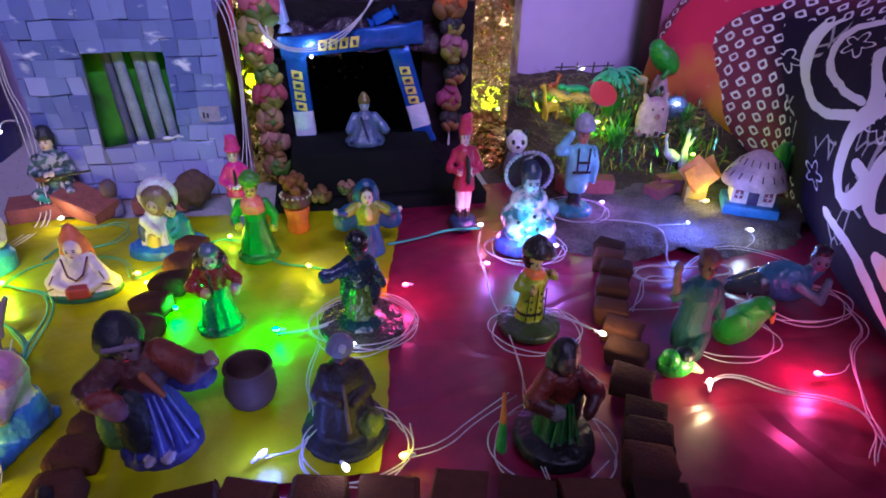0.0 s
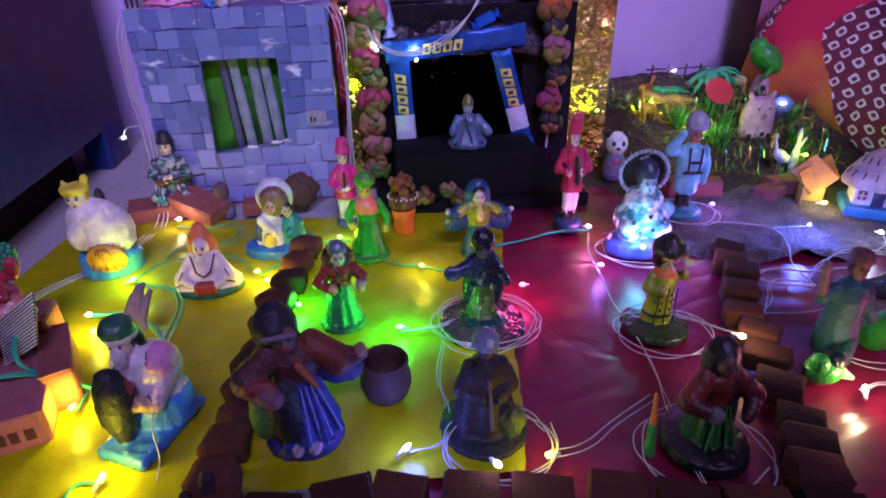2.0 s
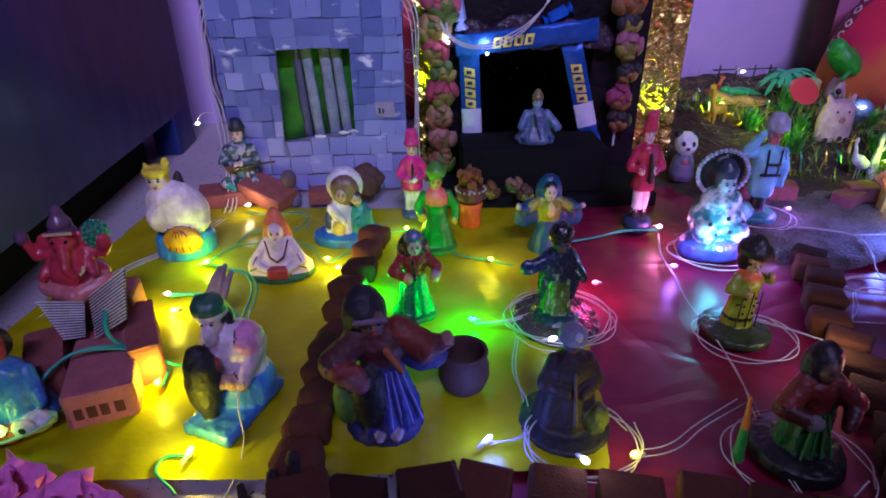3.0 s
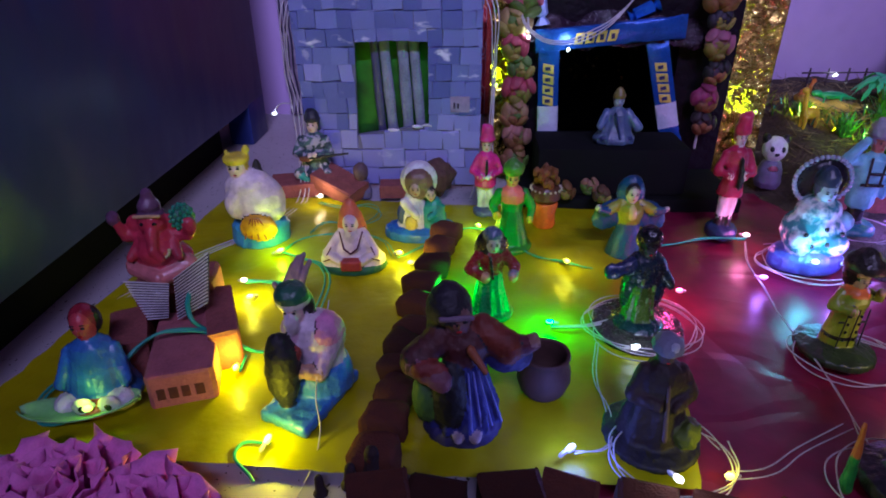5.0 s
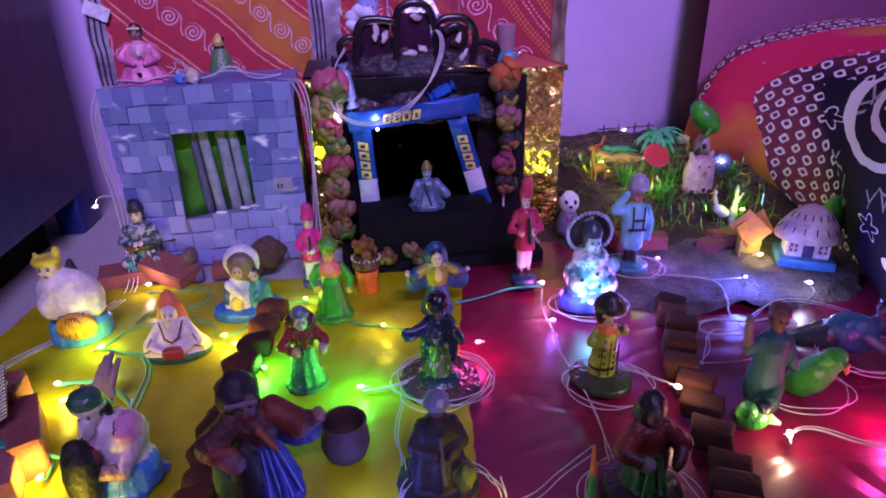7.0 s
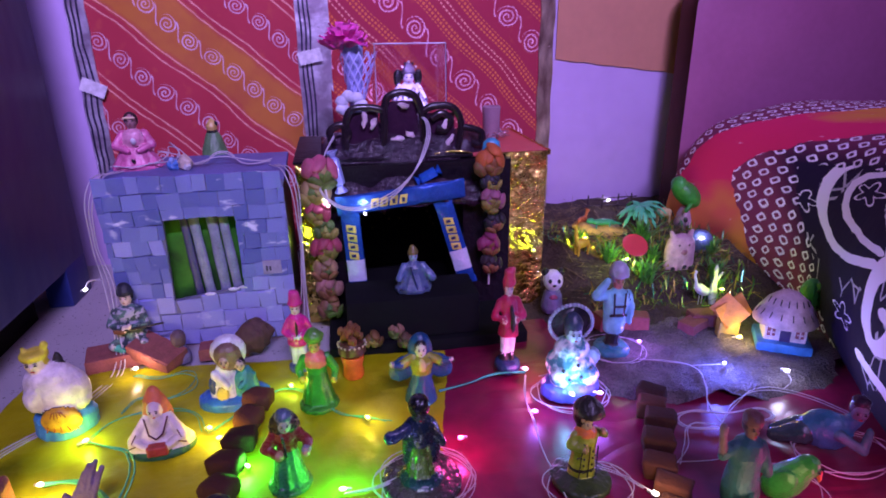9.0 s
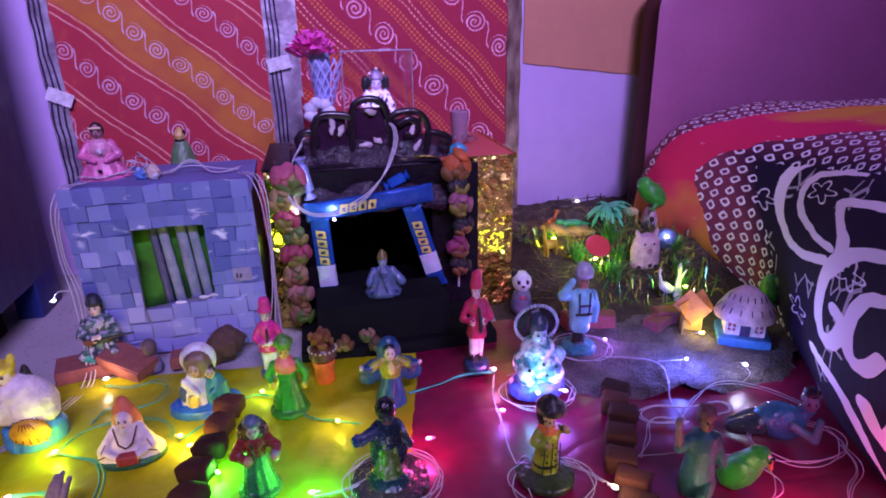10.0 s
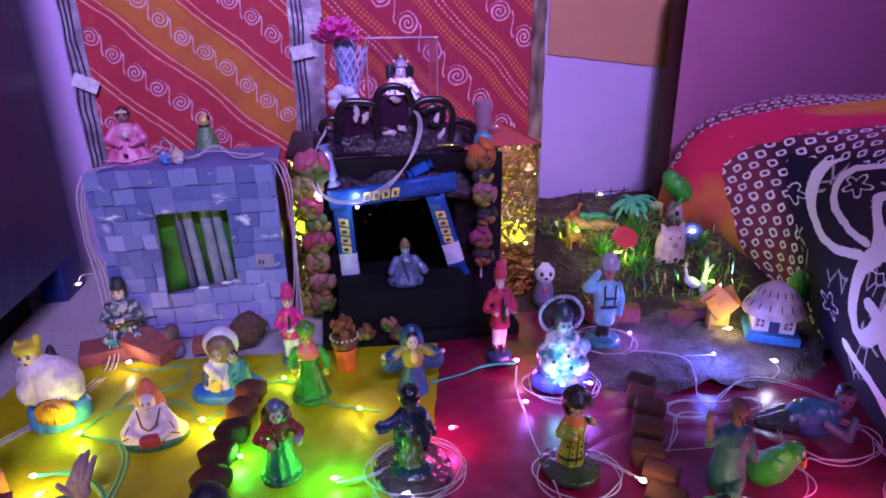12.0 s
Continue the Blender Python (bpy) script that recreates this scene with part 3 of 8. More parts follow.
def cushion():
    bm = bmesh.new()
    uv = bm.loops.layers.uv.new("UVMap")
    line = smooth_line(BASE, 60)
    prof = smooth_line(PROFILE, 44)
    rows, us, vs = [], [], []
    s = 0.0
    for k, p in enumerate(line):
        if k:
            s += (p - line[k - 1]).length
        us.append(s)
    v = 0.0
    for k, p in enumerate(prof):
        if k:
            v += (p - prof[k - 1]).length
        vs.append(v)
    for k, p in enumerate(line):
        f = us[k] / us[-1]
        hk = 1 - 0.03 * f * f
        way = Vector((1, -0.28 - 0.5 * max(0, f - 0.75) / 0.25, 0)).normalized()
        rows.append([bm.verts.new((p.x + way.x * q.x + 0.004 * n2(us[k], vs[j], 12), p.y + way.y * q.x + 0.004 * n2(us[k], vs[j], 12, 4), -0.003 + q.y * hk + 0.006 * n2(us[k], vs[j], 8, 9) * (q.y > 0.02))) for j, q in enumerate(prof)])
    for k in range(len(line) - 1):
        for j in range(len(prof) - 1):
            f = bm.faces.new((rows[k][j], rows[k][j + 1], rows[k + 1][j + 1], rows[k + 1][j]))
            for lp, (a, b) in zip(f.loops, ((k, j), (k, j + 1), (k + 1, j + 1), (k + 1, j))):
                lp[uv].uv = (us[a], vs[b])
    bm.faces.new(rows[-1])
    bmesh.ops.recalc_face_normals(bm, faces=bm.faces)
    return mesh_of("floor_cushion", bm, cushion_mat())


tagged(cushion(), "large cushion under a navy, red and white printed cloth", "cushion")

# ---- prison of card with paper stones ----
prison = empty("toy_prison", pose(-0.178, 0.572, -0.002, 6, 0, 0))
tagged(prison, "grey-violet card prison with pasted stones and barred window", "toy building")
PL, PR_, PH, PD = -0.084, 0.094, 0.186, 0.085
WIN = [(-0.031, 0.057), (0.042, 0.068), (0.043, 0.151), (-0.0265, 0.1515)]


def win_x(side, z):
    """The window's slanting left or right edge at a height."""
    (xa, za), (xb, zb) = (WIN[0], WIN[3]) if side < 0 else (WIN[1], WIN[2])
    f = max(0.0, min(1.0, (z - za) / (zb - za)))
    return xa + (xb - xa) * f


bm = bmesh.new()
rings = []
for y in (0.0, 0.004):
    rings.append(([bm.verts.new((x, y, z)) for x, z in ((PL, 0), (PR_, 0), (PR_, PH), (PL, PH))], [bm.verts.new((x, y, z)) for x, z in WIN]))
for k in range(4):
    n = (k + 1) % 4
    (fo, fi), (bo, bi) = rings
    bm.faces.new((fo[k], fo[n], fi[n], fi[k]))
    bm.faces.new((bo[n], bo[k], bi[k], bi[n]))
    bm.faces.new((fo[n], fo[k], bo[k], bo[n]))
    bm.faces.new((fi[k], fi[n], bi[n], bi[k]))
part("front_card", bm, M_CARD, prison, smooth=False)
for x in (PL, PR_ - 0.004):
    part("side_card", box_bm(x, x + 0.004, 0.004, PD, 0, PH - 0.004), M_BLACK, prison)
part("roof", box_bm(PL - 0.001, PR_ + 0.001, 0.004, PD + 0.012, PH - 0.004, PH + 0.001, bevel=0.0008), flat_mat("slate_card", (0.1, 0.11, 0.26), 0.55, 0, 40, 0.25), prison)
m = Mat("green_inner_card", 0.6)
m.color(m.mix((m.noise(26, 4) - 0.35) * 3, (0.008, 0.05, 0.006), (0.04, 0.3, 0.015)))
part("green_back", box_bm(-0.045, 0.06, 0.02, 0.024, 0.03, 0.165), m.m, prison, "dark green inner card")
for k, (x, hw) in enumerate(((-0.005, 0.0045), (0.0075, 0.0058), (0.0225, 0.0062), (0.0365, 0.0056))):
    bm = bmesh.new()
    add_lathe(bm, [(hw, 0.05), (hw * 0.86, 0.07), (hw * 0.98, 0.095), (hw * 0.85, 0.125), (hw * 0.95, 0.155)], 0, 14, (0, 0), 1.0, 0.6)
    bmesh.ops.transform(bm, matrix=Matrix.Translation((x, 0.012, 0)) @ Matrix.Shear("XY", 4, (-0.035 - 0.02 * (k % 2), 0)), verts=bm.verts)
    part("bar", bm, flat_mat("grey_rolled_paper", (0.2, 0.23, 0.31) if k else (0.06, 0.06, 0.14), 0.4, 0, 80, 0.35), prison, "rolled grey paper bar")
for x in (0.006, 0.03, 0.041):
    bm = bmesh.new()
    add_ball(bm, (x, -0.001, 0.063 + 0.15 * (x - 0.006)), (0.0055, 0.002, 0.0018), 0, 8, None, 0.4)
    part("glue_drop", bm, paint((0.8, 0.8, 0.85)), prison)
rnd = random.Random(4)
z = 0.0008
meshes = {}
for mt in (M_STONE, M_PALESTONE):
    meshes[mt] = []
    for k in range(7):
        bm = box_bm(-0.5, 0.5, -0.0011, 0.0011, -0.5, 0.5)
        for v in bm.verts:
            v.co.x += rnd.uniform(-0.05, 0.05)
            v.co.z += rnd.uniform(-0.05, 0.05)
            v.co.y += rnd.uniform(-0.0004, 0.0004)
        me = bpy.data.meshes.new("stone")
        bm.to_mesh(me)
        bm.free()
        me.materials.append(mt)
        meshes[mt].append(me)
for hgt in (0.0205, 0.021, 0.0205, 0.0175, 0.0165, 0.0165, 0.0165, 0.0165, 0.0165, 0.0165, 0.0175):
    x = PL + rnd.uniform(-0.008, 0)
    low = z < 0.045
    while x < PR_ - 0.003:
        wd = rnd.uniform(0.017, 0.025) if low else rnd.uniform(0.012, 0.021)
        x0, x1 = max(x, PL), min(x + wd, PR_)
        if x1 - x0 > 0.004:
            spans = [(x0, x1, z, hgt)]
            top, mid = z + hgt, z + hgt / 2
            sill = 0.057 + 0.15 * ((x0 + x1) / 2 - WIN[0][0])
            wl, wr = win_x(-1, mid), win_x(1, mid)
            if top > sill and z < 0.1515 and x1 > wl and x0 < wr:
                spans = [(a, b, z, hgt) for a, b in ((x0, min(x1, wl)), (max(x0, wr), x1)) if b - a > 0.003]
                a, b = max(x0, wl), min(x1, wr)
                if b - a > 0.003 and sill - z > 0.004:
                    spans.append((a, b, z, sill - z))
                if b - a > 0.003 and top - 0.1515 > 0.003:
                    spans.append((a, b, 0.1515, top - 0.1515))
            for a, b, zs, hs in spans:
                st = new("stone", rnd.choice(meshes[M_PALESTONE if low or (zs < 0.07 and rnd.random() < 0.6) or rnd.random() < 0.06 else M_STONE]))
                st.parent = prison
                st.matrix_local = Matrix.Translation(((a + b) / 2, -0.0006 - rnd.uniform(0, 0.001), zs + hs / 2 + rnd.uniform(-0.0008, 0.0008))) @ Euler((rnd.uniform(-0.02, 0.02), rnd.uniform(-0.06, 0.06), rnd.uniform(-0.03, 0.03))).to_matrix().to_4x4() @ Matrix.Diagonal((b - a - (0.0013 if low else 0.0007), 1, hs - (0.0012 if low else 0.0006), 1))
        x += wd
    z += hgt
patch = part("paper_patch", box_bm(0.064, 0.083, -0.0034, -0.0026, 0.083, 0.099), paint((0.36, 0.3, 0.42), 0.6), prison, "grey-brown paper patch")
part("dark_mark", box_bm(0.067, 0.069, -0.0038, -0.0035, 0.087, 0.093), paint((0.03, 0.02, 0.05)), patch)
part("dark_mark", box_bm(0.0705, 0.0725, -0.0038, -0.0035, 0.087, 0.092), paint((0.03, 0.02, 0.05)), patch)

# ---- gold box with the dark cave ----
shrine = empty("shrine_box", pose(0.0, 0.0, 0.0))
tagged(shrine, "gold foil box with red top and black cave front", "shrine")
for x0, x1 in ((0.165, 0.212), (-0.074, -0.05)):
    part("front_panel", box_bm(x0, x1, 0.602, 0.606, -0.003, 0.188), M_GOLD, shrine, "gleaming gold foil front")
part("side_panel", box_bm(0.208, 0.212, 0.606, 0.77, -0.003, 0.188), M_GOLD, shrine)
part("side_panel", box_bm(-0.074, -0.07, 0.606, 0.77, -0.003, 0.188), M_GOLD, shrine)
part("back_panel", box_bm(-0.07, 0.208, 0.766, 0.77, -0.003, 0.188), M_BLACK, shrine)
part("top", box_bm(0.124, 0.214, 0.6, 0.772, 0.188, 0.191, bevel=0.0008), M_REDPAPER, shrine, "red paper top")
part("dark_top", box_bm(-0.076, 0.1235, 0.6, 0.772, 0.188, 0.191, bevel=0.0008), M_BLACKGLOSS, shrine, "black film over the top")
part("gold_trim", box_bm(0.142, 0.215, 0.5985, 0.6005, 0.1865, 0.1915), M_GOLD, shrine)
part("gold_trim", box_bm(0.2125, 0.2155, 0.6005, 0.772, 0.1865, 0.1925), M_GOLD, shrine)
for x0, x1, z0 in ((-0.05, -0.012, -0.003), (0.11, 0.165, -0.003), (-0.012, 0.11, 0.142)):
    part("cave_front", box_bm(x0, x1, 0.59, 0.602, z0, 0.186), M_BLACKGLOSS, shrine, "black glossy film front")
for x0, x1, y0 in ((-0.014, -0.012, 0.602), (0.11, 0.112, 0.602), (-0.012, 0.11, 0.738)):
    part("cave_lining", box_bm(x0, x1, y0, 0.74, 0.0, 0.15), M_BLACK, shrine, "black cave lining")
part("cave_lining", box_bm(-0.014, 0.112, 0.602, 0.74, 0.151, 0.153), M_BLACK, shrine, "black cave lining")
bm = bmesh.new()
FR = random.Random(8)
for k in range(90):
    c = (FR.uniform(-0.01, 0.108), FR.uniform(0.62, 0.735), 0.0)
    up = FR.uniform(0.06, 0.148) if k % 3 else FR.uniform(0.12, 0.148)
    add_box(bm, -0.0021, 0.0021, -0.0004, 0.0004, -0.0018, 0.0018, 0, 0, pose(c[0], 0.7365, up, FR.uniform(-40, 40), FR.uniform(0, 90), FR.uniform(-40, 40)))
tagged(part("glitter", bm, M_GOLD, shrine, "gold glitter flecks in the cave", smooth=False), kind="stuff")
plat = mesh_of("cave_step", box_bm(-0.05, 0.165, 0.505, 0.738, -0.003, 0.012, bevel=0.003), M_VOID)
tagged(plat, "low black platform in front of the cave", "platform")


# ---- figures ----
SKIN, PALE, BLACK, WHITE = (0.62, 0.33, 0.2), (0.8, 0.62, 0.52), (0.012, 0.011, 0.012), (0.78, 0.75, 0.76)
RED, PINK, ORANGE, YELLOW = (0.55, 0.02, 0.025), (0.75, 0.06, 0.22), (0.8, 0.2, 0.03), (0.75, 0.55, 0.03)
GREEN, TEAL, BLUE, SKY = (0.02, 0.3, 0.03), (0.02, 0.28, 0.26), (0.03, 0.07, 0.4), (0.08, 0.36, 0.72)
BROWN, MAROON, GREY, SILVER = (0.16, 0.06, 0.03), (0.24, 0.02, 0.025), (0.3, 0.3, 0.32), (0.62, 0.62, 0.68)


class Figure:
    """A small painted statue in one mesh; sizes are shares of its height."""

    def __init__(self, rough=0.3):
        self.bm, self.fine, self.mats, self.rough, self.heads = bmesh.new(), bmesh.new(), [], rough, []

    def c(self, col):
        mt = col if isinstance(col, bpy.types.Material) else paint(col, self.rough)
        if mt not in self.mats:
            self.mats.append(mt)
        return self.mats.index(mt)

    def lathe(self, prof, col, **k):
        add_lathe(self.bm, prof, self.c(col), **k)
        return self

    def ball(self, p, r, col, **k):
        thin = min(r) if isinstance(r, tuple) else r
        add_ball(self.fine if thin < 0.024 else self.bm, p, r, self.c(col), **k)
        return self

    def limb(self, a, b, r0, r1, col):
        add_limb(self.fine if min(r0, r1) < 0.022 else self.bm, a, b, r0, r1, self.c(col))
        return self

    def block(self, *a, col=WHITE, bevel=0.02, m=None):
        add_box(self.bm, *a, bevel=bevel, mi=self.c(col), m=m)
        return self

    def head(self, z, r, skin, hair, x=0.0, y=0.0, hat=None):
        self.heads.append((Vector((x, y, z)), r))
        self.ball((x, y, z), (r * 0.84, r * 0.9, r), skin, seg=18)
        if hair is not None:
            self.ball((x, y + r * 0.24, z + r * 0.18), (r * 0.98, r * 0.93, r * 0.98), hair, seg=16)
        for s in (-1, 1):
            self.ball((x + s * r * 0.33, y - r * 0.84, z + r * 0.1), (r * 0.15, r * 0.09, r * 0.075), BLACK, seg=8)
            self.ball((x + s * r * 0.35, y - r * 0.84, z + r * 0.3), (r * 0.2, r * 0.07, r * 0.03), BLACK, seg=8)
        self.ball((x, y - r * 0.93, z - r * 0.1), (r * 0.09, r * 0.15, r * 0.2), skin, seg=8)
        self.ball((x, y - r * 0.86, z - r * 0.45), (r * 0.18, r * 0.09, r * 0.05), RED, seg=8)
        return self

    def done(self, name, label, cat, x, y, h, yaw=0.0, z=0.0, lean=0.0, wob=0.02, voxel=0.0165, folds=1.0, slim=0.85):
        # fuse the masses into one clay body, then paint it by the nearest mass
        bmesh.ops.recalc_face_normals(self.bm, faces=self.bm.faces)
        self.bm.faces.ensure_lookup_table()
        tree = BVHTree.FromBMesh(self.bm)
        paints = [f.material_index for f in self.bm.faces]
        raw = bpy.data.meshes.new("raw")
        self.bm.to_mesh(raw)
        self.bm.free()
        tmp = new("raw", raw)
        md = tmp.modifiers.new("fuse", "REMESH")
        md.mode, md.voxel_size = "VOXEL", voxel
        md = tmp.modifiers.new("even", "SMOOTH")
        md.factor, md.iterations = 0.5, 2
        dg = bpy.context.evaluated_depsgraph_get()
        body = bpy.data.meshes.new_from_object(tmp.evaluated_get(dg))
        bpy.data.objects.remove(tmp)
        bm = bmesh.new()
        bm.from_mesh(body)
        dark = self.c(BLACK)
        for f in bm.faces:
            hit = tree.find_nearest(f.calc_center_median())
            f.material_index = paints[hit[2]] if hit[2] is not None else 0
        marks = [f for f in bm.faces if any(g.material_index < f.material_index for e in f.edges for g in e.link_faces) and noise.noise(f.calc_center_median() * 7) > 0.34 and not any((f.calc_center_median() - c).length < r * 1.5 for c, r in self.heads)]
        for f in marks:
            f.material_index = dark
        bm.normal_update()
        for v in bm.verts:
            k = 0.25 if any((v.co - c).length < r * 1.25 for c, r in self.heads) else 1.0
            q = v.co
            d = 0.010 * noise.noise(Vector((q.x * 13, q.y * 13, q.z * 5))) + 0.006 * noise.noise(q * 30) + 0.003 * noise.noise(q * 60)
            v.co = q + v.normal * d * k * folds
        both = bpy.data.meshes.new("fine")
        self.fine.to_mesh(both)
        self.fine.free()
        bm.from_mesh(both)
        lo = min(v.co.z for v in bm.verts)
        for v in bm.verts:
            v.co.x += wob * noise.noise(Vector((v.co.z * 3, x * 40, 1)))
            v.co.z -= lo
        bmesh.ops.transform(bm, matrix=Matrix.Diagonal((h * slim, h * (0.4 + 0.6 * slim), h, 1)), verts=bm.verts)
        ob = mesh_of(name, bm, self.mats)
        ob.matrix_world = pose(x, y, z, lean, 0, yaw)
        return tagged(ob, label, cat)


def robe(f, skirt, top, w=0.2, zt=0.5, pleat=0.06, base=None, n=9):
    """Skirt and trunk of a standing figure, on an optional round base."""
    if base is not None:
        f.lathe([(w * 1.15, 0), (w * 1.25, 0.02), (w * 1.22, 0.06), (w * 1.05, 0.075)], base)
    f.lathe([(w, 0.05), (w * 1.02, 0.09), (w * 0.9, 0.2), (w * 0.74, zt * 0.72), (w * 0.56, zt)], skirt, pleat=pleat, npl=n, sy=0.85)
    f.lathe([(w * 0.56, zt - 0.01), (w * 0.62, zt + 0.08), (w * 0.74, zt + 0.17), (w * 0.62, zt + 0.23), (w * 0.26, zt + 0.27), (w * 0.2, zt + 0.32)], top, sy=0.72)
    return f


def arms(f, top, skin, z=0.68, w=0.15, left=(-0.2, -0.08, 0.5), right=(0.2, -0.08, 0.5), le=(-0.24, 0.0, 0.56), re=(0.24, 0.0, 0.56), r=0.045):
    for s, elbow, tip in ((-1, le, left), (1, re, right)):
        f.limb((s * w, 0, z), elbow, r, r * 0.9, top)
        f.limb(elbow, tip, r * 0.9, r * 0.65, top)
        f.ball(tip, r * 0.85, skin, seg=8)
    return f


# green robed king with a crown
f = Figure()
robe(f, (0.01, 0.2, 0.02), (0.012, 0.26, 0.03), 0.2, 0.45, 0.09, (0.03, 0.18, 0.02))
f.lathe([(0.13, 0.56), (0.145, 0.64), (0.11, 0.7), (0.06, 0.73)], (0.85, 0.2, 0.14), sy=0.86)
arms(f, GREEN, YELLOW, 0.65, 0.14, (-0.17, -0.1, 0.42), (0.2, -0.06, 0.36), (-0.22, 0, 0.5), (0.22, 0, 0.48), 0.055)
f.head(0.8, 0.085, (0.62, 0.4, 0.1), GREEN)
f.lathe([(0.095, 0.86), (0.12, 0.9), (0.115, 0.95), (0.06, 1.0), (0.02, 1.03)], (0.08, 0.28, 0.03), npl=6, pleat=0.05)
f.done("king_figurine", "clay figurine in a green robe and green crown", "figurine", -0.06, 0.425, 0.077, slim=0.95)

# pink doll with tall hat
f = Figure()
f.lathe([(0.1, 0.0), (0.16, 0.02), (0.15, 0.07), (0.1, 0.09)], (0.1, 0.12, 0.3))
for s in (-1, 1):
    f.limb((s * 0.055, 0, 0.08), (s * 0.055, 0, 0.36), 0.05, 0.058, WHITE)
f.lathe([(0.14, 0.33), (0.135, 0.42), (0.105, 0.5), (0.12, 0.6), (0.1, 0.68), (0.04, 0.71)], (0.72, 0.03, 0.26), sy=0.8)
arms(f, (0.72, 0.03, 0.26), PALE, 0.63, 0.11, (-0.07, -0.12, 0.45), (0.07, -0.12, 0.47), (-0.18, -0.02, 0.5), (0.18, -0.02, 0.5), 0.04)
f.ball((0.0, -0.12, 0.55), (0.02, 0.03, 0.1), BLACK).ball((0.02, -0.13, 0.46), 0.028, WHITE)
f.head(0.77, 0.078, PALE, (0.6, 0.03, 0.15))
f.lathe([(0.1, 0.82), (0.105, 0.835), (0.085, 0.85), (0.075, 0.93), (0.06, 0.97), (0.02, 0.98)], (0.7, 0.04, 0.24))
f.done("doll_figurine", "pink-coated doll with a tall pink hat", "figurine", -0.0795, 0.492, 0.089, slim=0.82)

# camouflage guard seated on bricks
f = Figure(0.5)
cm = Mat("camouflage_paint", 0.5)
ca, cb = cm.noise(170, 2), cm.noise(130, 2, "World")
camo = cm.color(cm.mix(ca > 0.54, cm.mix(cb > 0.52, (0.03, 0.05, 0.06), (0.07, 0.14, 0.12)), (0.32, 0.3, 0.36))).bump(ca, 0.2, 0.001).m
f.lathe([(0.26, 0.0), (0.28, 0.1), (0.24, 0.22), (0.2, 0.36), (0.23, 0.5), (0.2, 0.6), (0.08, 0.67)], camo, sy=0.7)
for s in (-1, 1):
    f.limb((s * 0.12, -0.04, 0.14), (s * 0.24, -0.22, 0.1), 0.09, 0.08, camo)
    f.limb((s * 0.24, -0.22, 0.1), (s * 0.1, -0.25, 0.02), 0.07, 0.05, TEAL)
arms(f, camo, PALE, 0.56, 0.2, (-0.02, -0.22, 0.36), (0.06, -0.22, 0.38), (-0.3, -0.06, 0.36), (0.29, -0.06, 0.36), 0.065)
f.limb((-0.08, -0.25, 0.34), (0.6, -0.25, 0.42), 0.022, 0.014, BLACK)
f.block(-0.2, -0.02, -0.27, -0.23, 0.29, 0.37, col=BROWN)
f.head(0.77, 0.12, (0.75, 0.55, 0.5), BLACK)
f.lathe([(0.13, 0.83), (0.13, 0.88), (0.09, 0.97), (0.03, 1.0)], (0.02, 0.02, 0.035))
f.done("guard_figurine", "camouflage guard figurine holding a toy rifle", "figurine", -0.252, 0.551, 0.07, z=0.014, slim=0.88)

# white-robed saint
f = Figure(0.45)
SAINT = (0.8, 0.68, 0.68)
f.lathe([(0.52, 0), (0.54, 0.03), (0.52, 0.08), (0.46, 0.1)], (0.02, 0.14, 0.05), sx=0.98, sy=0.62)
f.lathe([(0.5, 0.08), (0.5, 0.16), (0.38, 0.3), (0.28, 0.46), (0.2, 0.62), (0.1, 0.7)], SAINT, sy=0.52, pleat=0.02, npl=7)
for s_ in (-1, 1):
    f.limb((s_ * 0.2, -0.04, 0.52), (s_ * 0.36, -0.14, 0.28), 0.07, 0.085, SAINT)
    f.limb((s_ * 0.36, -0.14, 0.28), (s_ * 0.14, -0.27, 0.2), 0.075, 0.055, SAINT)
    f.limb((s_ * 0.17, -0.12, 0.6), (s_ * 0.1, -0.24, 0.4), 0.013, 0.013, (0.1, 0.02, 0.05))
    f.limb((s_ * 0.1, -0.24, 0.4), (0.0, -0.255, 0.33), 0.013, 0.012, (0.1, 0.02, 0.05))
    f.limb((s_ * 0.24, -0.245, 0.27), (s_ * 0.42, -0.22, 0.2), 0.011, 0.009, (0.12, 0.03, 0.06))
    f.limb((s_ * 0.3, -0.19, 0.4), (s_ * 0.36, -0.23, 0.3), 0.01, 0.008, (0.12, 0.03, 0.06))
f.block(-0.15, 0.15, -0.36, -0.22, 0.1, 0.25, col=(0.45, 0.05, 0.04))
f.lathe([(0.23, 0.46), (0.22, 0.64), (0.17, 0.82), (0.07, 1.0), (0.01, 1.04)], (0.72, 0.17, 0.07), c=(0, 0.06), sy=0.72)
f.head(0.7, 0.135, (0.85, 0.66, 0.6), None, 0, -0.06)
f.lathe([(0.02, 0.38), (0.07, 0.46), (0.095, 0.58), (0.07, 0.63)], (0.84, 0.74, 0.72), c=(0, -0.12), sy=0.5)
f.done("saint_figurine", "seated white-robed saint figurine with orange hood", "figurine", -0.187, 0.388, 0.056, 4, slim=0.92, folds=0.6)

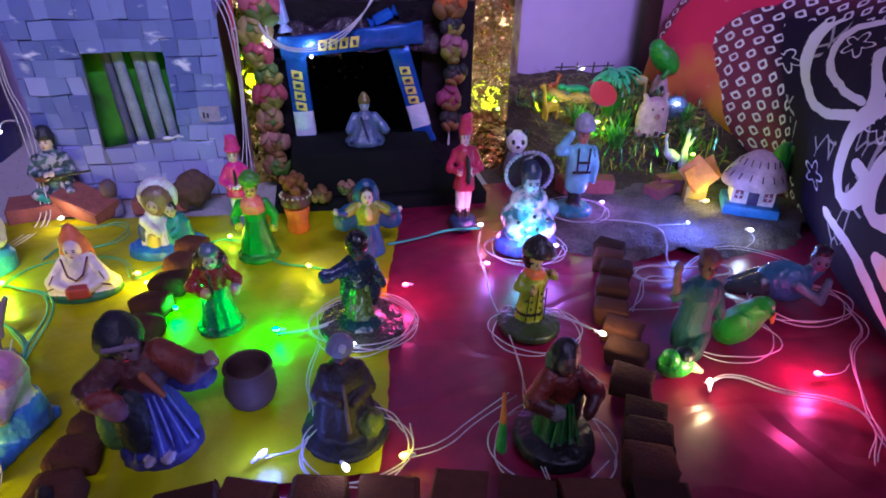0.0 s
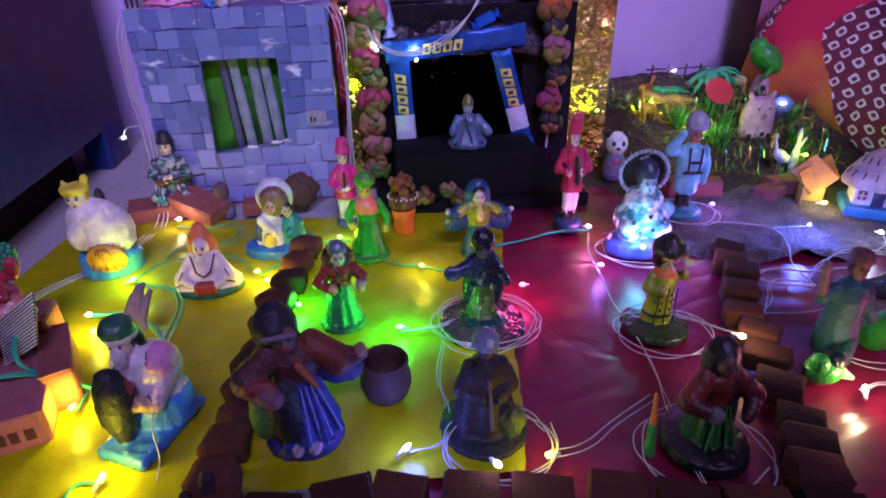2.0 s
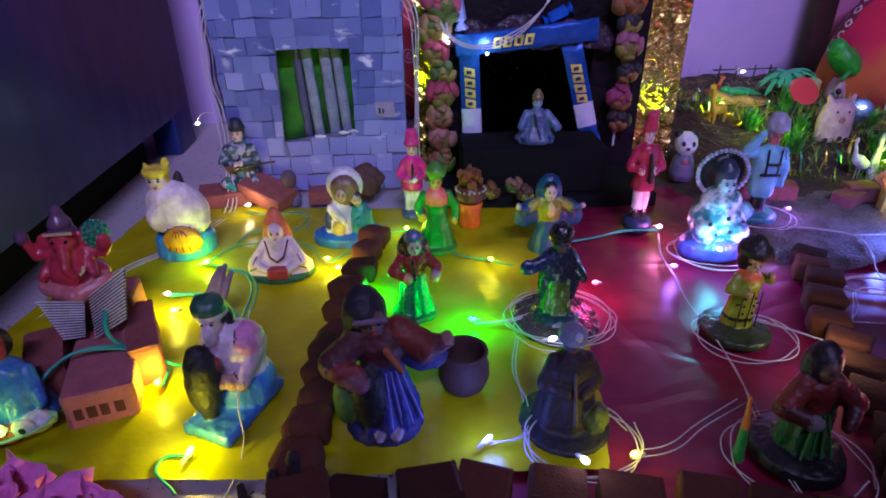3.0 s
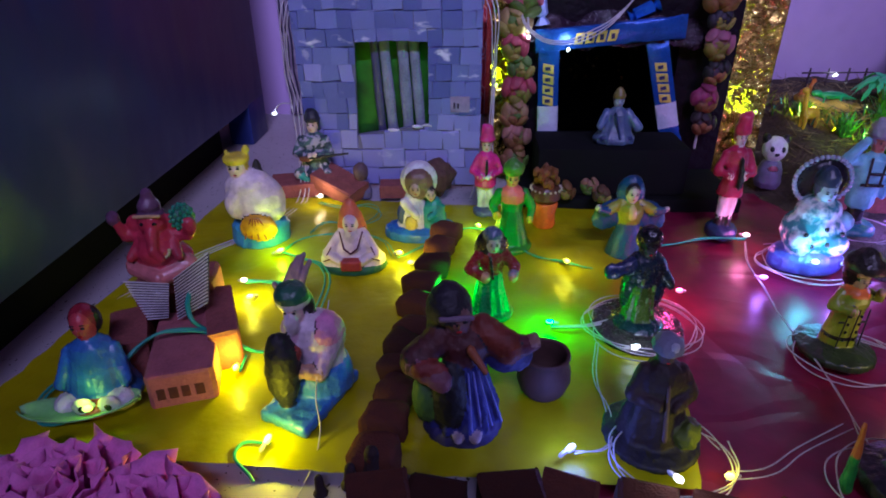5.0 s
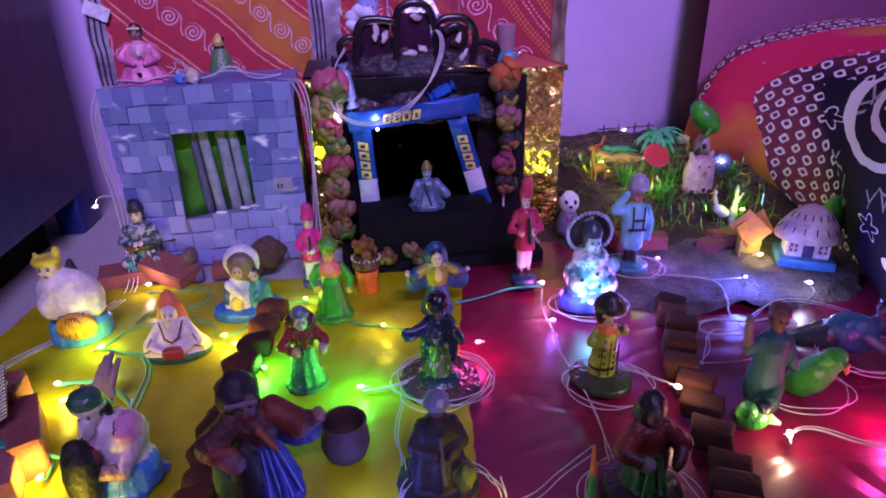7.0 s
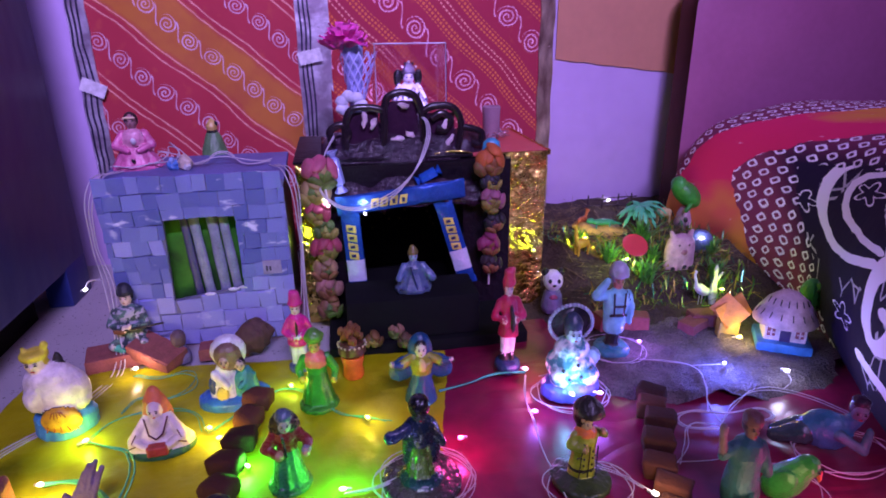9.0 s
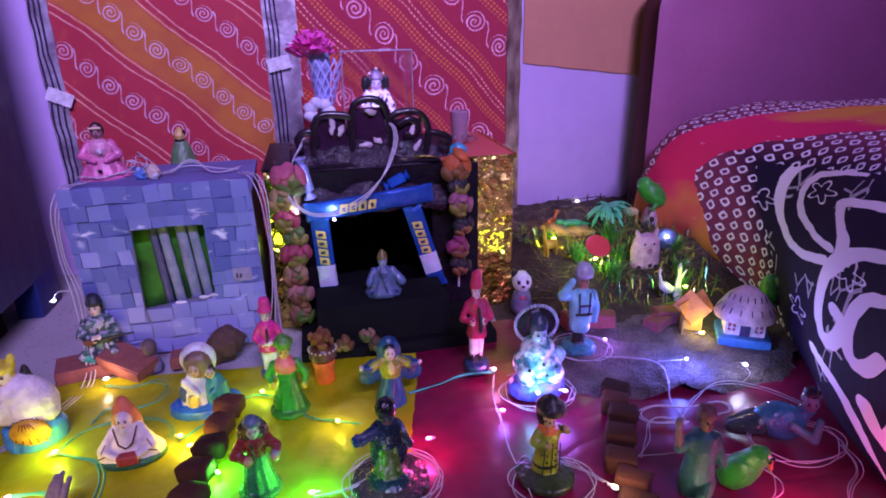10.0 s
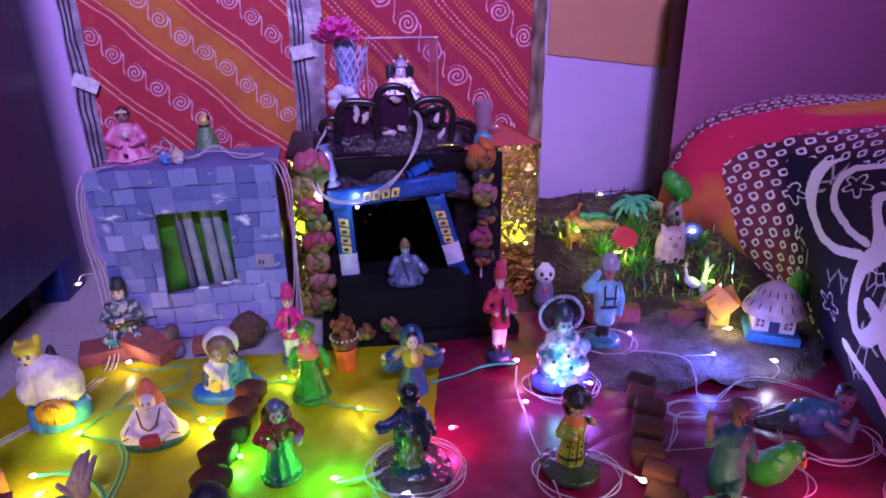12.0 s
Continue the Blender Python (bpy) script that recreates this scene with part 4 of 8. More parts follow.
# couple under a white veil
f = Figure(0.35)
f.lathe([(0.5, 0), (0.54, 0.03), (0.53, 0.13), (0.42, 0.17)], (0.02, 0.14, 0.5), sy=0.62)
f.lathe([(0.34, 0.14), (0.3, 0.34), (0.2, 0.5), (0.15, 0.6)], (0.75, 0.72, 0.7), sx=0.72, sy=0.62, c=(-0.1, 0), pleat=0.04)
f.lathe([(0.22, 0.14), (0.2, 0.32), (0.15, 0.46), (0.08, 0.54)], (0.03, 0.27, 0.25), sx=0.9, sy=0.8, c=(0.18, -0.04), pleat=0.05)
f.ball((-0.02, 0.06, 0.76), (0.27, 0.16, 0.25), (0.8, 0.78, 0.8))
f.ball((-0.02, -0.05, 0.74), (0.2, 0.13, 0.2), (0.2, 0.11, 0.08))
f.head(0.7, 0.1, (0.55, 0.36, 0.28), BLACK, -0.07, -0.12)
f.head(0.62, 0.085, (0.55, 0.4, 0.34), BLACK, 0.14, -0.12)
f.limb((-0.24, -0.08, 0.5), (-0.05, -0.24, 0.38), 0.06, 0.05, (0.75, 0.72, 0.7))
f.limb((0.3, -0.06, 0.42), (0.12, -0.22, 0.33), 0.055, 0.045, TEAL)
f.ball((-0.28, -0.1, 0.34), (0.06, 0.06, 0.14), (0.03, 0.05, 0.16))
f.ball((0.32, -0.02, 0.24), (0.06, 0.06, 0.12), (0.02, 0.05, 0.14))
f.ball((-0.14, -0.2, 0.25), (0.09, 0.05, 0.1), (0.6, 0.5, 0.1))
f.done("couple_figurine", "seated couple figurine under a white veil on a blue base", "figurine", -0.136, 0.446, 0.067, 3, slim=0.9)

# white figure with a round drum on a blue base
f = Figure(0.4)
f.lathe([(0.36, 0), (0.38, 0.03), (0.37, 0.2), (0.33, 0.24)], (0.07, 0.36, 0.62), sx=0.82, sy=0.6, npl=3, pleat=0.04)
f.ball((0.03, 0.02, 0.46), (0.29, 0.22, 0.26), (0.8, 0.72, 0.74), seg=20)
f.ball((-0.05, 0.02, 0.6), (0.25, 0.2, 0.19), (0.8, 0.72, 0.74), seg=18)
f.ball((0.2, -0.02, 0.36), (0.11, 0.14, 0.09), (0.8, 0.72, 0.74))
f.ball((-0.16, -0.08, 0.46), (0.13, 0.13, 0.17), (0.8, 0.72, 0.74))
f.head(0.82, 0.115, (0.82, 0.68, 0.58), (0.72, 0.6, 0.05), -0.12, -0.03)
f.lathe([(0.125, 0.87), (0.135, 0.9), (0.13, 0.93), (0.1, 0.94)], (0.75, 0.66, 0.05), c=(-0.12, -0.01))
f.ball((-0.02, 0, 0.985), (0.04, 0.04, 0.05), (0.78, 0.7, 0.06))
f.ball((-0.22, 0.01, 0.94), (0.025, 0.03, 0.05), (0.78, 0.7, 0.06))
f.ball((0.06, 0.06, 0.76), (0.05, 0.04, 0.11), BLACK)
f.ball((0.04, -0.2, 0.24), (0.2, 0.07, 0.14), (0.8, 0.42, 0.02), seg=18)
for a in range(-2, 3):
    f.limb((0.04 + 0.02 * a, -0.255, 0.36), (0.04 + 0.075 * a, -0.262 + 0.012 * abs(a), 0.14), 0.008, 0.008, (0.3, 0.05, 0.02))
f.done("white_figurine", "plump white figurine with orange drum on a blue base", "figurine", -0.275, 0.43, 0.084, 4, slim=0.95)

# pink-turbaned man with a black sack on a blue board
f = Figure(0.35)
f.block(-0.27, 0.27, -0.5, 0.36, 0.0, 0.1, col=(0.05, 0.22, 0.66), bevel=0.03, m=pose(0.04, 0, 0, 0, 0, -24))
f.lathe([(0.3, 0.08), (0.3, 0.16), (0.27, 0.3), (0.25, 0.42), (0.28, 0.56), (0.22, 0.68), (0.08, 0.74)], (0.78, 0.66, 0.72), sy=0.75, c=(0.08, 0.04))
f.lathe([(0.31, 0.08), (0.32, 0.2), (0.3, 0.3), (0.28, 0.33)], (0.06, 0.25, 0.68), sy=0.8, c=(0.09, 0.05))
f.ball((0.18, 0.02, 0.6), (0.18, 0.18, 0.14), (0.75, 0.3, 0.52))
f.ball((-0.1, -0.03, 0.63), (0.12, 0.13, 0.11), (0.75, 0.5, 0.6))
f.limb((0.26, 0, 0.55), (0.16, -0.2, 0.36), 0.1, 0.08, (0.75, 0.55, 0.66))
f.limb((0.16, -0.2, 0.36), (-0.02, -0.26, 0.4), 0.075, 0.05, (0.6, 0.35, 0.22))
f.lathe([(0.02, 0.02), (0.07, 0.1), (0.14, 0.26), (0.17, 0.42), (0.15, 0.58), (0.08, 0.7), (0.02, 0.73)], paint((0.01, 0.01, 0.011), 0.6), c=(-0.16, -0.26), sy=0.8)
f.ball((-0.03, -0.24, 0.54), (0.05, 0.05, 0.07), (0.3, 0.03, 0.02))
f.head(0.82, 0.12, (0.8, 0.58, 0.5), BLACK, -0.06, -0.05)
f.lathe([(0.135, 0.85), (0.15, 0.875), (0.15, 0.9)], (0.78, 0.74, 0.74), c=(-0.06, -0.03), sy=0.95)
f.lathe([(0.15, 0.9), (0.155, 0.94), (0.12, 0.99), (0.05, 1.01)], (0.03, 0.14, 0.07), c=(-0.06, -0.03), sy=0.95)
f.ball((-0.06, -0.15, 0.74), (0.075, 0.05, 0.09), (0.75, 0.68, 0.68))
f.ball((0.08, 0.03, 0.82), (0.04, 0.05, 0.1), BLACK)
f.done("porter_figurine", "pink-shirted porter figurine with black sack on blue board", "figurine", -0.185, 0.236, 0.075, slim=0.78)

# dancer in blue
f = Figure()
robe(f, (0.008, 0.07, 0.17), (0.3, 0.33, 0.02), 0.24, 0.46, 0.12, None, 11)
for s in (-1, 1):
    f.limb((s * 0.12, 0, 0.7), (s * 0.3, -0.06, 0.63), 0.055, 0.06, (0.32, 0.34, 0.03))
    f.limb((s * 0.3, -0.06, 0.63), (s * 0.42, -0.1, 0.66), 0.06, 0.04, (0.008, 0.07, 0.17))
    f.ball((s * 0.44, -0.1, 0.67), 0.042, PALE, seg=8)
    f.ball((s * 0.26, 0.02, 0.55), (0.25, 0.05, 0.17), (0.006, 0.06, 0.16), m=Euler((0, s * 0.5, 0)).to_matrix().to_4x4())
f.ball((0, 0.06, 0.8), (0.19, 0.1, 0.21), (0.006, 0.06, 0.16))
f.head(0.82, 0.1, (0.62, 0.55, 0.4), BLACK, 0, -0.03)
f.ball((0, -0.1, 0.62), (0.05, 0.05, 0.09), (0.7, 0.6, 0.2))
f.done("dancer_figurine", "dancer figurine in a blue skirt with yellow bodice", "figurine", 0.033, 0.413, 0.072, slim=0.84)

# pink-coated soldier
f = Figure()
f.lathe([(0.15, 0), (0.18, 0.02), (0.18, 0.07), (0.14, 0.1)], (0.03, 0.05, 0.14))
for s in (-1, 1):
    f.limb((s * 0.05, 0, 0.09), (s * 0.05, 0, 0.17), 0.055, 0.05, BLACK)
    f.limb((s * 0.05, 0, 0.17), (s * 0.055, 0, 0.4), 0.048, 0.06, WHITE)
f.lathe([(0.15, 0.36), (0.13, 0.45), (0.1, 0.52), (0.13, 0.64), (0.11, 0.73), (0.04, 0.76)], (0.46, 0.015, 0.075), sy=0.75)
arms(f, (0.46, 0.015, 0.075), PALE, 0.69, 0.13, (-0.1, -0.12, 0.55), (0.06, -0.13, 0.55), (-0.22, -0.02, 0.56), (0.2, -0.03, 0.56), 0.045)
f.limb((0, -0.13, 0.68), (0.01, -0.14, 0.47), 0.022, 0.03, BLACK)
f.head(0.82, 0.075, (0.8, 0.55, 0.55), (0.4, 0.02, 0.08))
f.lathe([(0.085, 0.86), (0.09, 0.88), (0.07, 0.93), (0.06, 0.99), (0.02, 1.01)], (0.6, 0.03, 0.1))
f.ball((0.05, 0, 1.0), (0.04, 0.03, 0.025), (0.65, 0.08, 0.15))
f.done("soldier_figurine", "soldier figurine in a red coat and white breeches", "figurine", 0.126, 0.452, 0.108, slim=0.66)

# sailor in pale blue
f = Figure()
f.lathe([(0.2, 0), (0.23, 0.02), (0.22, 0.07), (0.17, 0.09)], (0.03, 0.2, 0.26))
f.limb((0, 0, 0.07), (0, 0, 0.27), 0.09, 0.08, BLACK)
f.lathe([(0.13, 0.24), (0.14, 0.3), (0.14, 0.44), (0.16, 0.55), (0.14, 0.66), (0.05, 0.72)], (0.2, 0.55, 0.68), sy=0.75)
f.limb((-0.13, 0, 0.64), (-0.3, -0.06, 0.66), 0.06, 0.055, (0.2, 0.55, 0.7))
f.limb((-0.3, -0.06, 0.66), (-0.16, -0.08, 0.82), 0.055, 0.04, (0.2, 0.55, 0.7))
f.limb((0.14, 0, 0.64), (0.2, 0, 0.48), 0.055, 0.05, (0.18, 0.5, 0.66))
f.limb((0.2, 0, 0.48), (0.19, -0.02, 0.34), 0.05, 0.035, (0.18, 0.5, 0.66))
for s in (-1, 1):
    f.limb((s * 0.07, -0.1, 0.68), (s * 0.06, -0.135, 0.46), 0.012, 0.012, BLACK)
f.limb((-0.07, -0.132, 0.56), (0.07, -0.132, 0.56), 0.012, 0.012, BLACK)
f.limb((-0.1, -0.12, 0.46), (0.1, -0.12, 0.46), 0.014, 0.014, BLACK)
f.head(0.79, 0.085, (0.5, 0.2, 0.15), (0.4, 0.42, 0.48))
f.lathe([(0.11, 0.84), (0.125, 0.86), (0.12, 0.92), (0.07, 0.98), (0.02, 1.0)], (0.4, 0.42, 0.5))
f.done("sailor_figurine", "saluting figurine in pale blue with dark straps", "figurine", 0.243, 0.462, 0.102, -6, slim=0.8)

# glittering figure with a halo
glit = Mat("glitter_paint", 0.25)
gv = glit.voronoi(900, "F1", "Color")
gn = glit.noise(110, 4)
glit.color(glit.mix((gn - 0.42) * 6, (0.05, 0.2, 0.24), (0.6, 0.68, 0.72))).bump(gv + gn, 0.8, 0.003)
f = Figure()
f.lathe([(0.3, 0), (0.33, 0.03), (0.33, 0.14), (0.26, 0.2)], (0.1, 0.14, 0.55), sy=0.7)
f.ball((0, 0, 0.36), (0.28, 0.2, 0.22), glit.m, seg=20)
f.ball((-0.14, -0.12, 0.3), (0.14, 0.12, 0.12), glit.m)
f.ball((0.14, -0.12, 0.3), (0.14, 0.12, 0.12), glit.m)
f.ball((0, -0.02, 0.56), (0.2, 0.15, 0.14), glit.m)
f.ball((0.24, -0.02, 0.46), (0.1, 0.08, 0.09), (0.2, 0.4, 0.5))
for i in range(34):
    a = 2 * math.pi * i / 34
    f.ball((0.24 * math.cos(a), 0.06, 0.8 + 0.21 * math.sin(a)), 0.0225, (0.4, 0.46, 0.6), seg=8)
f.ball((0, 0.08, 0.8), (0.225, 0.03, 0.2), (0.006, 0.007, 0.012), seg=24)
f.head(0.74, 0.1, (0.4, 0.6, 0.68), (0.05, 0.08, 0.14), 0, -0.05)
f.lathe([(0.1, 0.8), (0.1, 0.86), (0.06, 0.93), (0.02, 0.96)], (0.03, 0.05, 0.09), c=(0, -0.02))
for x, z in ((0.02, 0.46), (-0.14, 0.4), (0.16, 0.42), (0.05, 0.32), (-0.08, 0.3), (0.2, 0.3)):
    f.ball((x, -0.215 + 0.3 * abs(x) * abs(x), z), (0.022, 0.02, 0.022), BLACK, seg=8)
f.done("deity_figurine", "glittering seated deity figurine with a beaded halo", "figurine", 0.170, 0.398, 0.088, -4, slim=0.95)

# drummer in a yellow dress; lime bulb light is mixed into its colour
f = Figure()
f.lathe([(0.35, 0), (0.37, 0.02), (0.36, 0.07), (0.19, 0.11)], (0.035, 0.06, 0.02), seg=28)
f.lathe([(0.16, 0.1), (0.17, 0.16), (0.15, 0.3), (0.14, 0.46), (0.16, 0.56), (0.14, 0.62), (0.05, 0.68)], (0.3, 0.36, 0.02), sy=0.8)
for a in (-0.1, 0.0, 0.1):
    f.limb((a, -0.13 + 0.25 * a * a, 0.5), (a * 1.15, -0.142 + 0.3 * a * a, 0.14), 0.007, 0.007, BLACK)
f.limb((-0.13, -0.09, 0.36), (0.13, -0.09, 0.36), 0.01, 0.01, BLACK)
for i in range(5):
    for s in (-1, 1):
        f.ball((s * 0.055, -0.128 + 0.006 * i, 0.2 + 0.075 * i), 0.014, BLACK, seg=8)
f.lathe([(0.168, 0.19), (0.17, 0.21), (0.168, 0.225)], BLACK, sy=0.8)
f.lathe([(0.12, 0.56), (0.14, 0.62), (0.09, 0.68)], (0.8, 0.2, 0.04), sy=0.9)
arms(f, (0.3, 0.36, 0.03), SKIN, 0.6, 0.14, (-0.08, -0.15, 0.5), (0.16, -0.12, 0.66), (-0.22, -0.03, 0.5), (0.24, -0.03, 0.56), 0.05)
f.ball((0, 0.05, 0.77), (0.13, 0.1, 0.14), BLACK)
f.head(0.74, 0.085, (0.55, 0.4, 0.2), BLACK, 0, -0.03)
f.lathe([(0.12, 0.8), (0.19, 0.83), (0.17, 0.9), (0.09, 0.97), (0.03, 1.02)], (0.03, 0.024, 0.02), c=(0.05, 0.02))
f.limb((-0.1, -0.1, 0.82), (0.18, -0.09, 0.83), 0.02, 0.02, (0.3, 0.2, 0.04))
f.done("drummer_figurine", "figurine in a yellow dotted dress tinted lime-lit, with dark headdress", "figurine", 0.137, 0.287, 0.072, 6, slim=0.86)

# lady in a green skirt
f = Figure(0.25)
robe(f, (0.02, 0.3, 0.09), MAROON, 0.22, 0.5, 0.1, (0.02, 0.16, 0.05), 10)
arms(f, MAROON, SKIN, 0.7, 0.13, (-0.1, -0.16, 0.52), (0.22, -0.14, 0.5), (-0.26, -0.03, 0.56), (0.26, -0.04, 0.56), 0.07)
f.ball((0.22, -0.12, 0.52), (0.07, 0.06, 0.05), (0.3, 0.3, 0.32))
f.ball((0, 0.05, 0.74), (0.2, 0.13, 0.22), BLACK)
f.limb((-0.04, -0.13, 0.72), (-0.02, -0.19, 0.52), 0.018, 0.014, BLACK)
f.head(0.83, 0.095, (0.4, 0.42, 0.32), (0.05, 0.08, 0.1), 0, -0.03)
f.lathe([(0.1, 0.9), (0.11, 0.93), (0.06, 0.99), (0.02, 1.0)], (0.08, 0.14, 0.2))
f.done("lady_figurine", "lady figurine in a bright green skirt and maroon shawl", "figurine", -0.08, 0.324, 0.067, 8, slim=0.9)

# dark blue dancer inside the cable coil
f = Figure(0.22)
f.lathe([(0.5, 0), (0.52, 0.02), (0.5, 0.06), (0.3, 0.08)], (0.045, 0.04, 0.036), seg=30)
f.lathe([(0.27, 0.05), (0.27, 0.1), (0.2, 0.14)], (0.01, 0.04, 0.045))
robe(f, (0.05, 0.11, 0.015), (0.008, 0.02, 0.035), 0.19, 0.46, 0.12, None, 9)
f.ball((0, 0.03, 0.6), (0.25, 0.13, 0.2), (0.006, 0.018, 0.032))
f.ball((0.14, 0.04, 0.42), (0.12, 0.1, 0.24), (0.006, 0.02, 0.035))
f.ball((-0.13, 0.05, 0.4), (0.1, 0.08, 0.22), (0.008, 0.03, 0.03))
f.limb((-0.14, 0, 0.67), (-0.34, -0.06, 0.63), 0.075, 0.06, (0.01, 0.025, 0.08))
f.limb((0.14, 0, 0.66), (0.27, -0.06, 0.5), 0.065, 0.05, (0.008, 0.02, 0.03))
f.ball((-0.36, -0.06, 0.62), (0.11, 0.05, 0.08), (0.012, 0.025, 0.1))
for x, z in ((-0.06, 0.56), (0.07, 0.5), (0.02, 0.38), (-0.08, 0.3), (0.1, 0.26)):
    f.ball((x, -0.15, z), (0.02, 0.016, 0.035), (0.14, 0.2, 0.06), seg=8)
f.head(0.84, 0.105, (0.04, 0.05, 0.045), BLACK)
f.ball((0, 0.03, 0.9), (0.14, 0.13, 0.12), (0.008, 0.008, 0.01))
f.done("blue_figurine", "dark blue and green figurine with outstretched arm", "figurine", 0.018, 0.308, 0.074, slim=0.8)

# man in a wide dark cloak and silver turban; paints deepened for backlit shade
f = Figure(0.62)
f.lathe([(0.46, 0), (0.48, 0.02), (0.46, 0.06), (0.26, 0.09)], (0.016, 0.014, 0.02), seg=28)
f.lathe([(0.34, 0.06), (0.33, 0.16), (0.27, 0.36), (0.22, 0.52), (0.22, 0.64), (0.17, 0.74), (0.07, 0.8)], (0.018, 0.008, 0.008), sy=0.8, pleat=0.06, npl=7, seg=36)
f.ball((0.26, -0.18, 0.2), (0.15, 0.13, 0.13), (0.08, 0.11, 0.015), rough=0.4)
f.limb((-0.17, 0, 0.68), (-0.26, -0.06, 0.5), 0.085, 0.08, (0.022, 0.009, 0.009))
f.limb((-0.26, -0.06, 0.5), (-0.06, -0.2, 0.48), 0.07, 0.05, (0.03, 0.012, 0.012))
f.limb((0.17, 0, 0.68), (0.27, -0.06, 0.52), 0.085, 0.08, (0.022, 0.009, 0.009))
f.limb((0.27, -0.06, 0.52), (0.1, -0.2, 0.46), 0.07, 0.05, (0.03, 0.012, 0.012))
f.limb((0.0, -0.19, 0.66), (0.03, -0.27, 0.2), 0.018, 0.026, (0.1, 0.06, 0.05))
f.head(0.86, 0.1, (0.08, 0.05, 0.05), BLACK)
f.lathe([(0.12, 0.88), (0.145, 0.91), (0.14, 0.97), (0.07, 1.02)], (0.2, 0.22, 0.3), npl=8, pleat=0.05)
f.ball((0.02, -0.12, 0.98), (0.04, 0.03, 0.04), (0.5, 0.55, 0.62))
f.done("turban_figurine", "dark-cloaked figurine with a silver turban, paints deepened for shade", "figurine", 0.001, 0.209, 0.064, slim=0.82)

# lady with an orange scarf; every paint scaled down for the front row's shade
f = Figure(0.45)
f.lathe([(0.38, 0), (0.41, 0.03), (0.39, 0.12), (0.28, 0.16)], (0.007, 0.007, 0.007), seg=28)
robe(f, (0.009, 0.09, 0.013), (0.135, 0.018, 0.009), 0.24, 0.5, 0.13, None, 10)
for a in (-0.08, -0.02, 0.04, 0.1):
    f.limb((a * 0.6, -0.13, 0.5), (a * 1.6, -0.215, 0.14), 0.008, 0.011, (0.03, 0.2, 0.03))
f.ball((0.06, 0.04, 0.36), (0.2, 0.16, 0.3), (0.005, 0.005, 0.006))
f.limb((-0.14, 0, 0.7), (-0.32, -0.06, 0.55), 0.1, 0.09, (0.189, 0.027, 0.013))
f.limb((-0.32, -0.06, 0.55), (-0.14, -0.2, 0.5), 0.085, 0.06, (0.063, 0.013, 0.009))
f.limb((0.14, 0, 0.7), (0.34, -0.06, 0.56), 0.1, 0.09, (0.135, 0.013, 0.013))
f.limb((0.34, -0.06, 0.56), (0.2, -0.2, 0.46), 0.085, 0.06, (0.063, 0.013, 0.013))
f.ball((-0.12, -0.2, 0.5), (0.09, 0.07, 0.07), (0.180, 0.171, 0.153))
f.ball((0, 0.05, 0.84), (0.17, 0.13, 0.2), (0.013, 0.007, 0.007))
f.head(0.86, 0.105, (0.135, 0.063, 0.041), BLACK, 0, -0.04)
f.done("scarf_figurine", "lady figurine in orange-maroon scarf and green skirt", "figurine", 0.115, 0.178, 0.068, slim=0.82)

# lady with a blue skirt, a hood and wide sleeves
# her colours are painted darker than their own, as seen against the light
f = Figure(0.6)
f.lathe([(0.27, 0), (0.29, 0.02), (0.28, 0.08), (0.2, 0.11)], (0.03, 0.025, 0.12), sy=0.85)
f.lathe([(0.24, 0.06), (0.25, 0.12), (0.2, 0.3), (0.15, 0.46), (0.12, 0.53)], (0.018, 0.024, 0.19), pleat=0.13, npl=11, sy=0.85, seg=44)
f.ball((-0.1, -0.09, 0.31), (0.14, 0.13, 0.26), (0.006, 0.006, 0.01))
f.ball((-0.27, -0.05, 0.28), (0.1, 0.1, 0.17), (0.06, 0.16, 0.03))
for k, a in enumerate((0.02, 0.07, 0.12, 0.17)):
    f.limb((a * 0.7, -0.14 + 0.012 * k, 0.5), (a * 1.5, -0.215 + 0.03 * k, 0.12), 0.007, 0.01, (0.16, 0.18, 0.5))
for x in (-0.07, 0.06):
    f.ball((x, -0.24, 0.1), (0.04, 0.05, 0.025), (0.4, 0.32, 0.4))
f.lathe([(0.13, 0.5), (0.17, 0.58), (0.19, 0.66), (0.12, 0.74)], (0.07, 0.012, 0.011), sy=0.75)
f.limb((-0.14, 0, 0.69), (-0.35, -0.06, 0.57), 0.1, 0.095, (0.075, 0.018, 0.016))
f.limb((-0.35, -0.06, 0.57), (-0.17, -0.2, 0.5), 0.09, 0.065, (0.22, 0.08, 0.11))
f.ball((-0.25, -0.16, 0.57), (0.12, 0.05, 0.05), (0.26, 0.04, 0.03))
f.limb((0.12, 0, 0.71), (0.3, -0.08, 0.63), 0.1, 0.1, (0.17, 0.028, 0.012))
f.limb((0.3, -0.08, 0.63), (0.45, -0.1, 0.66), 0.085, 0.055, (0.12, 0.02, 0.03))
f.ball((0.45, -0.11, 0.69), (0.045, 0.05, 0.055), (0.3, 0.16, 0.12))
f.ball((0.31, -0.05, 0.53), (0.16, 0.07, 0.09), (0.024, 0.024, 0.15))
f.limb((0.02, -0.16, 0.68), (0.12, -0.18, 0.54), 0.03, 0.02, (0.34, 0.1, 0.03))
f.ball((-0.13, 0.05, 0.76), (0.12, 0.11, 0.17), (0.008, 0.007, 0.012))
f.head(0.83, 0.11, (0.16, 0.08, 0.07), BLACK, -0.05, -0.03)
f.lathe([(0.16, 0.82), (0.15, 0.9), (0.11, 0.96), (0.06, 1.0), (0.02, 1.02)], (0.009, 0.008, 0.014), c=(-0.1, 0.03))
f.limb((-0.17, -0.11, 0.86), (0.03, -0.14, 0.88), 0.018, 0.015, (0.2, 0.14, 0.2))
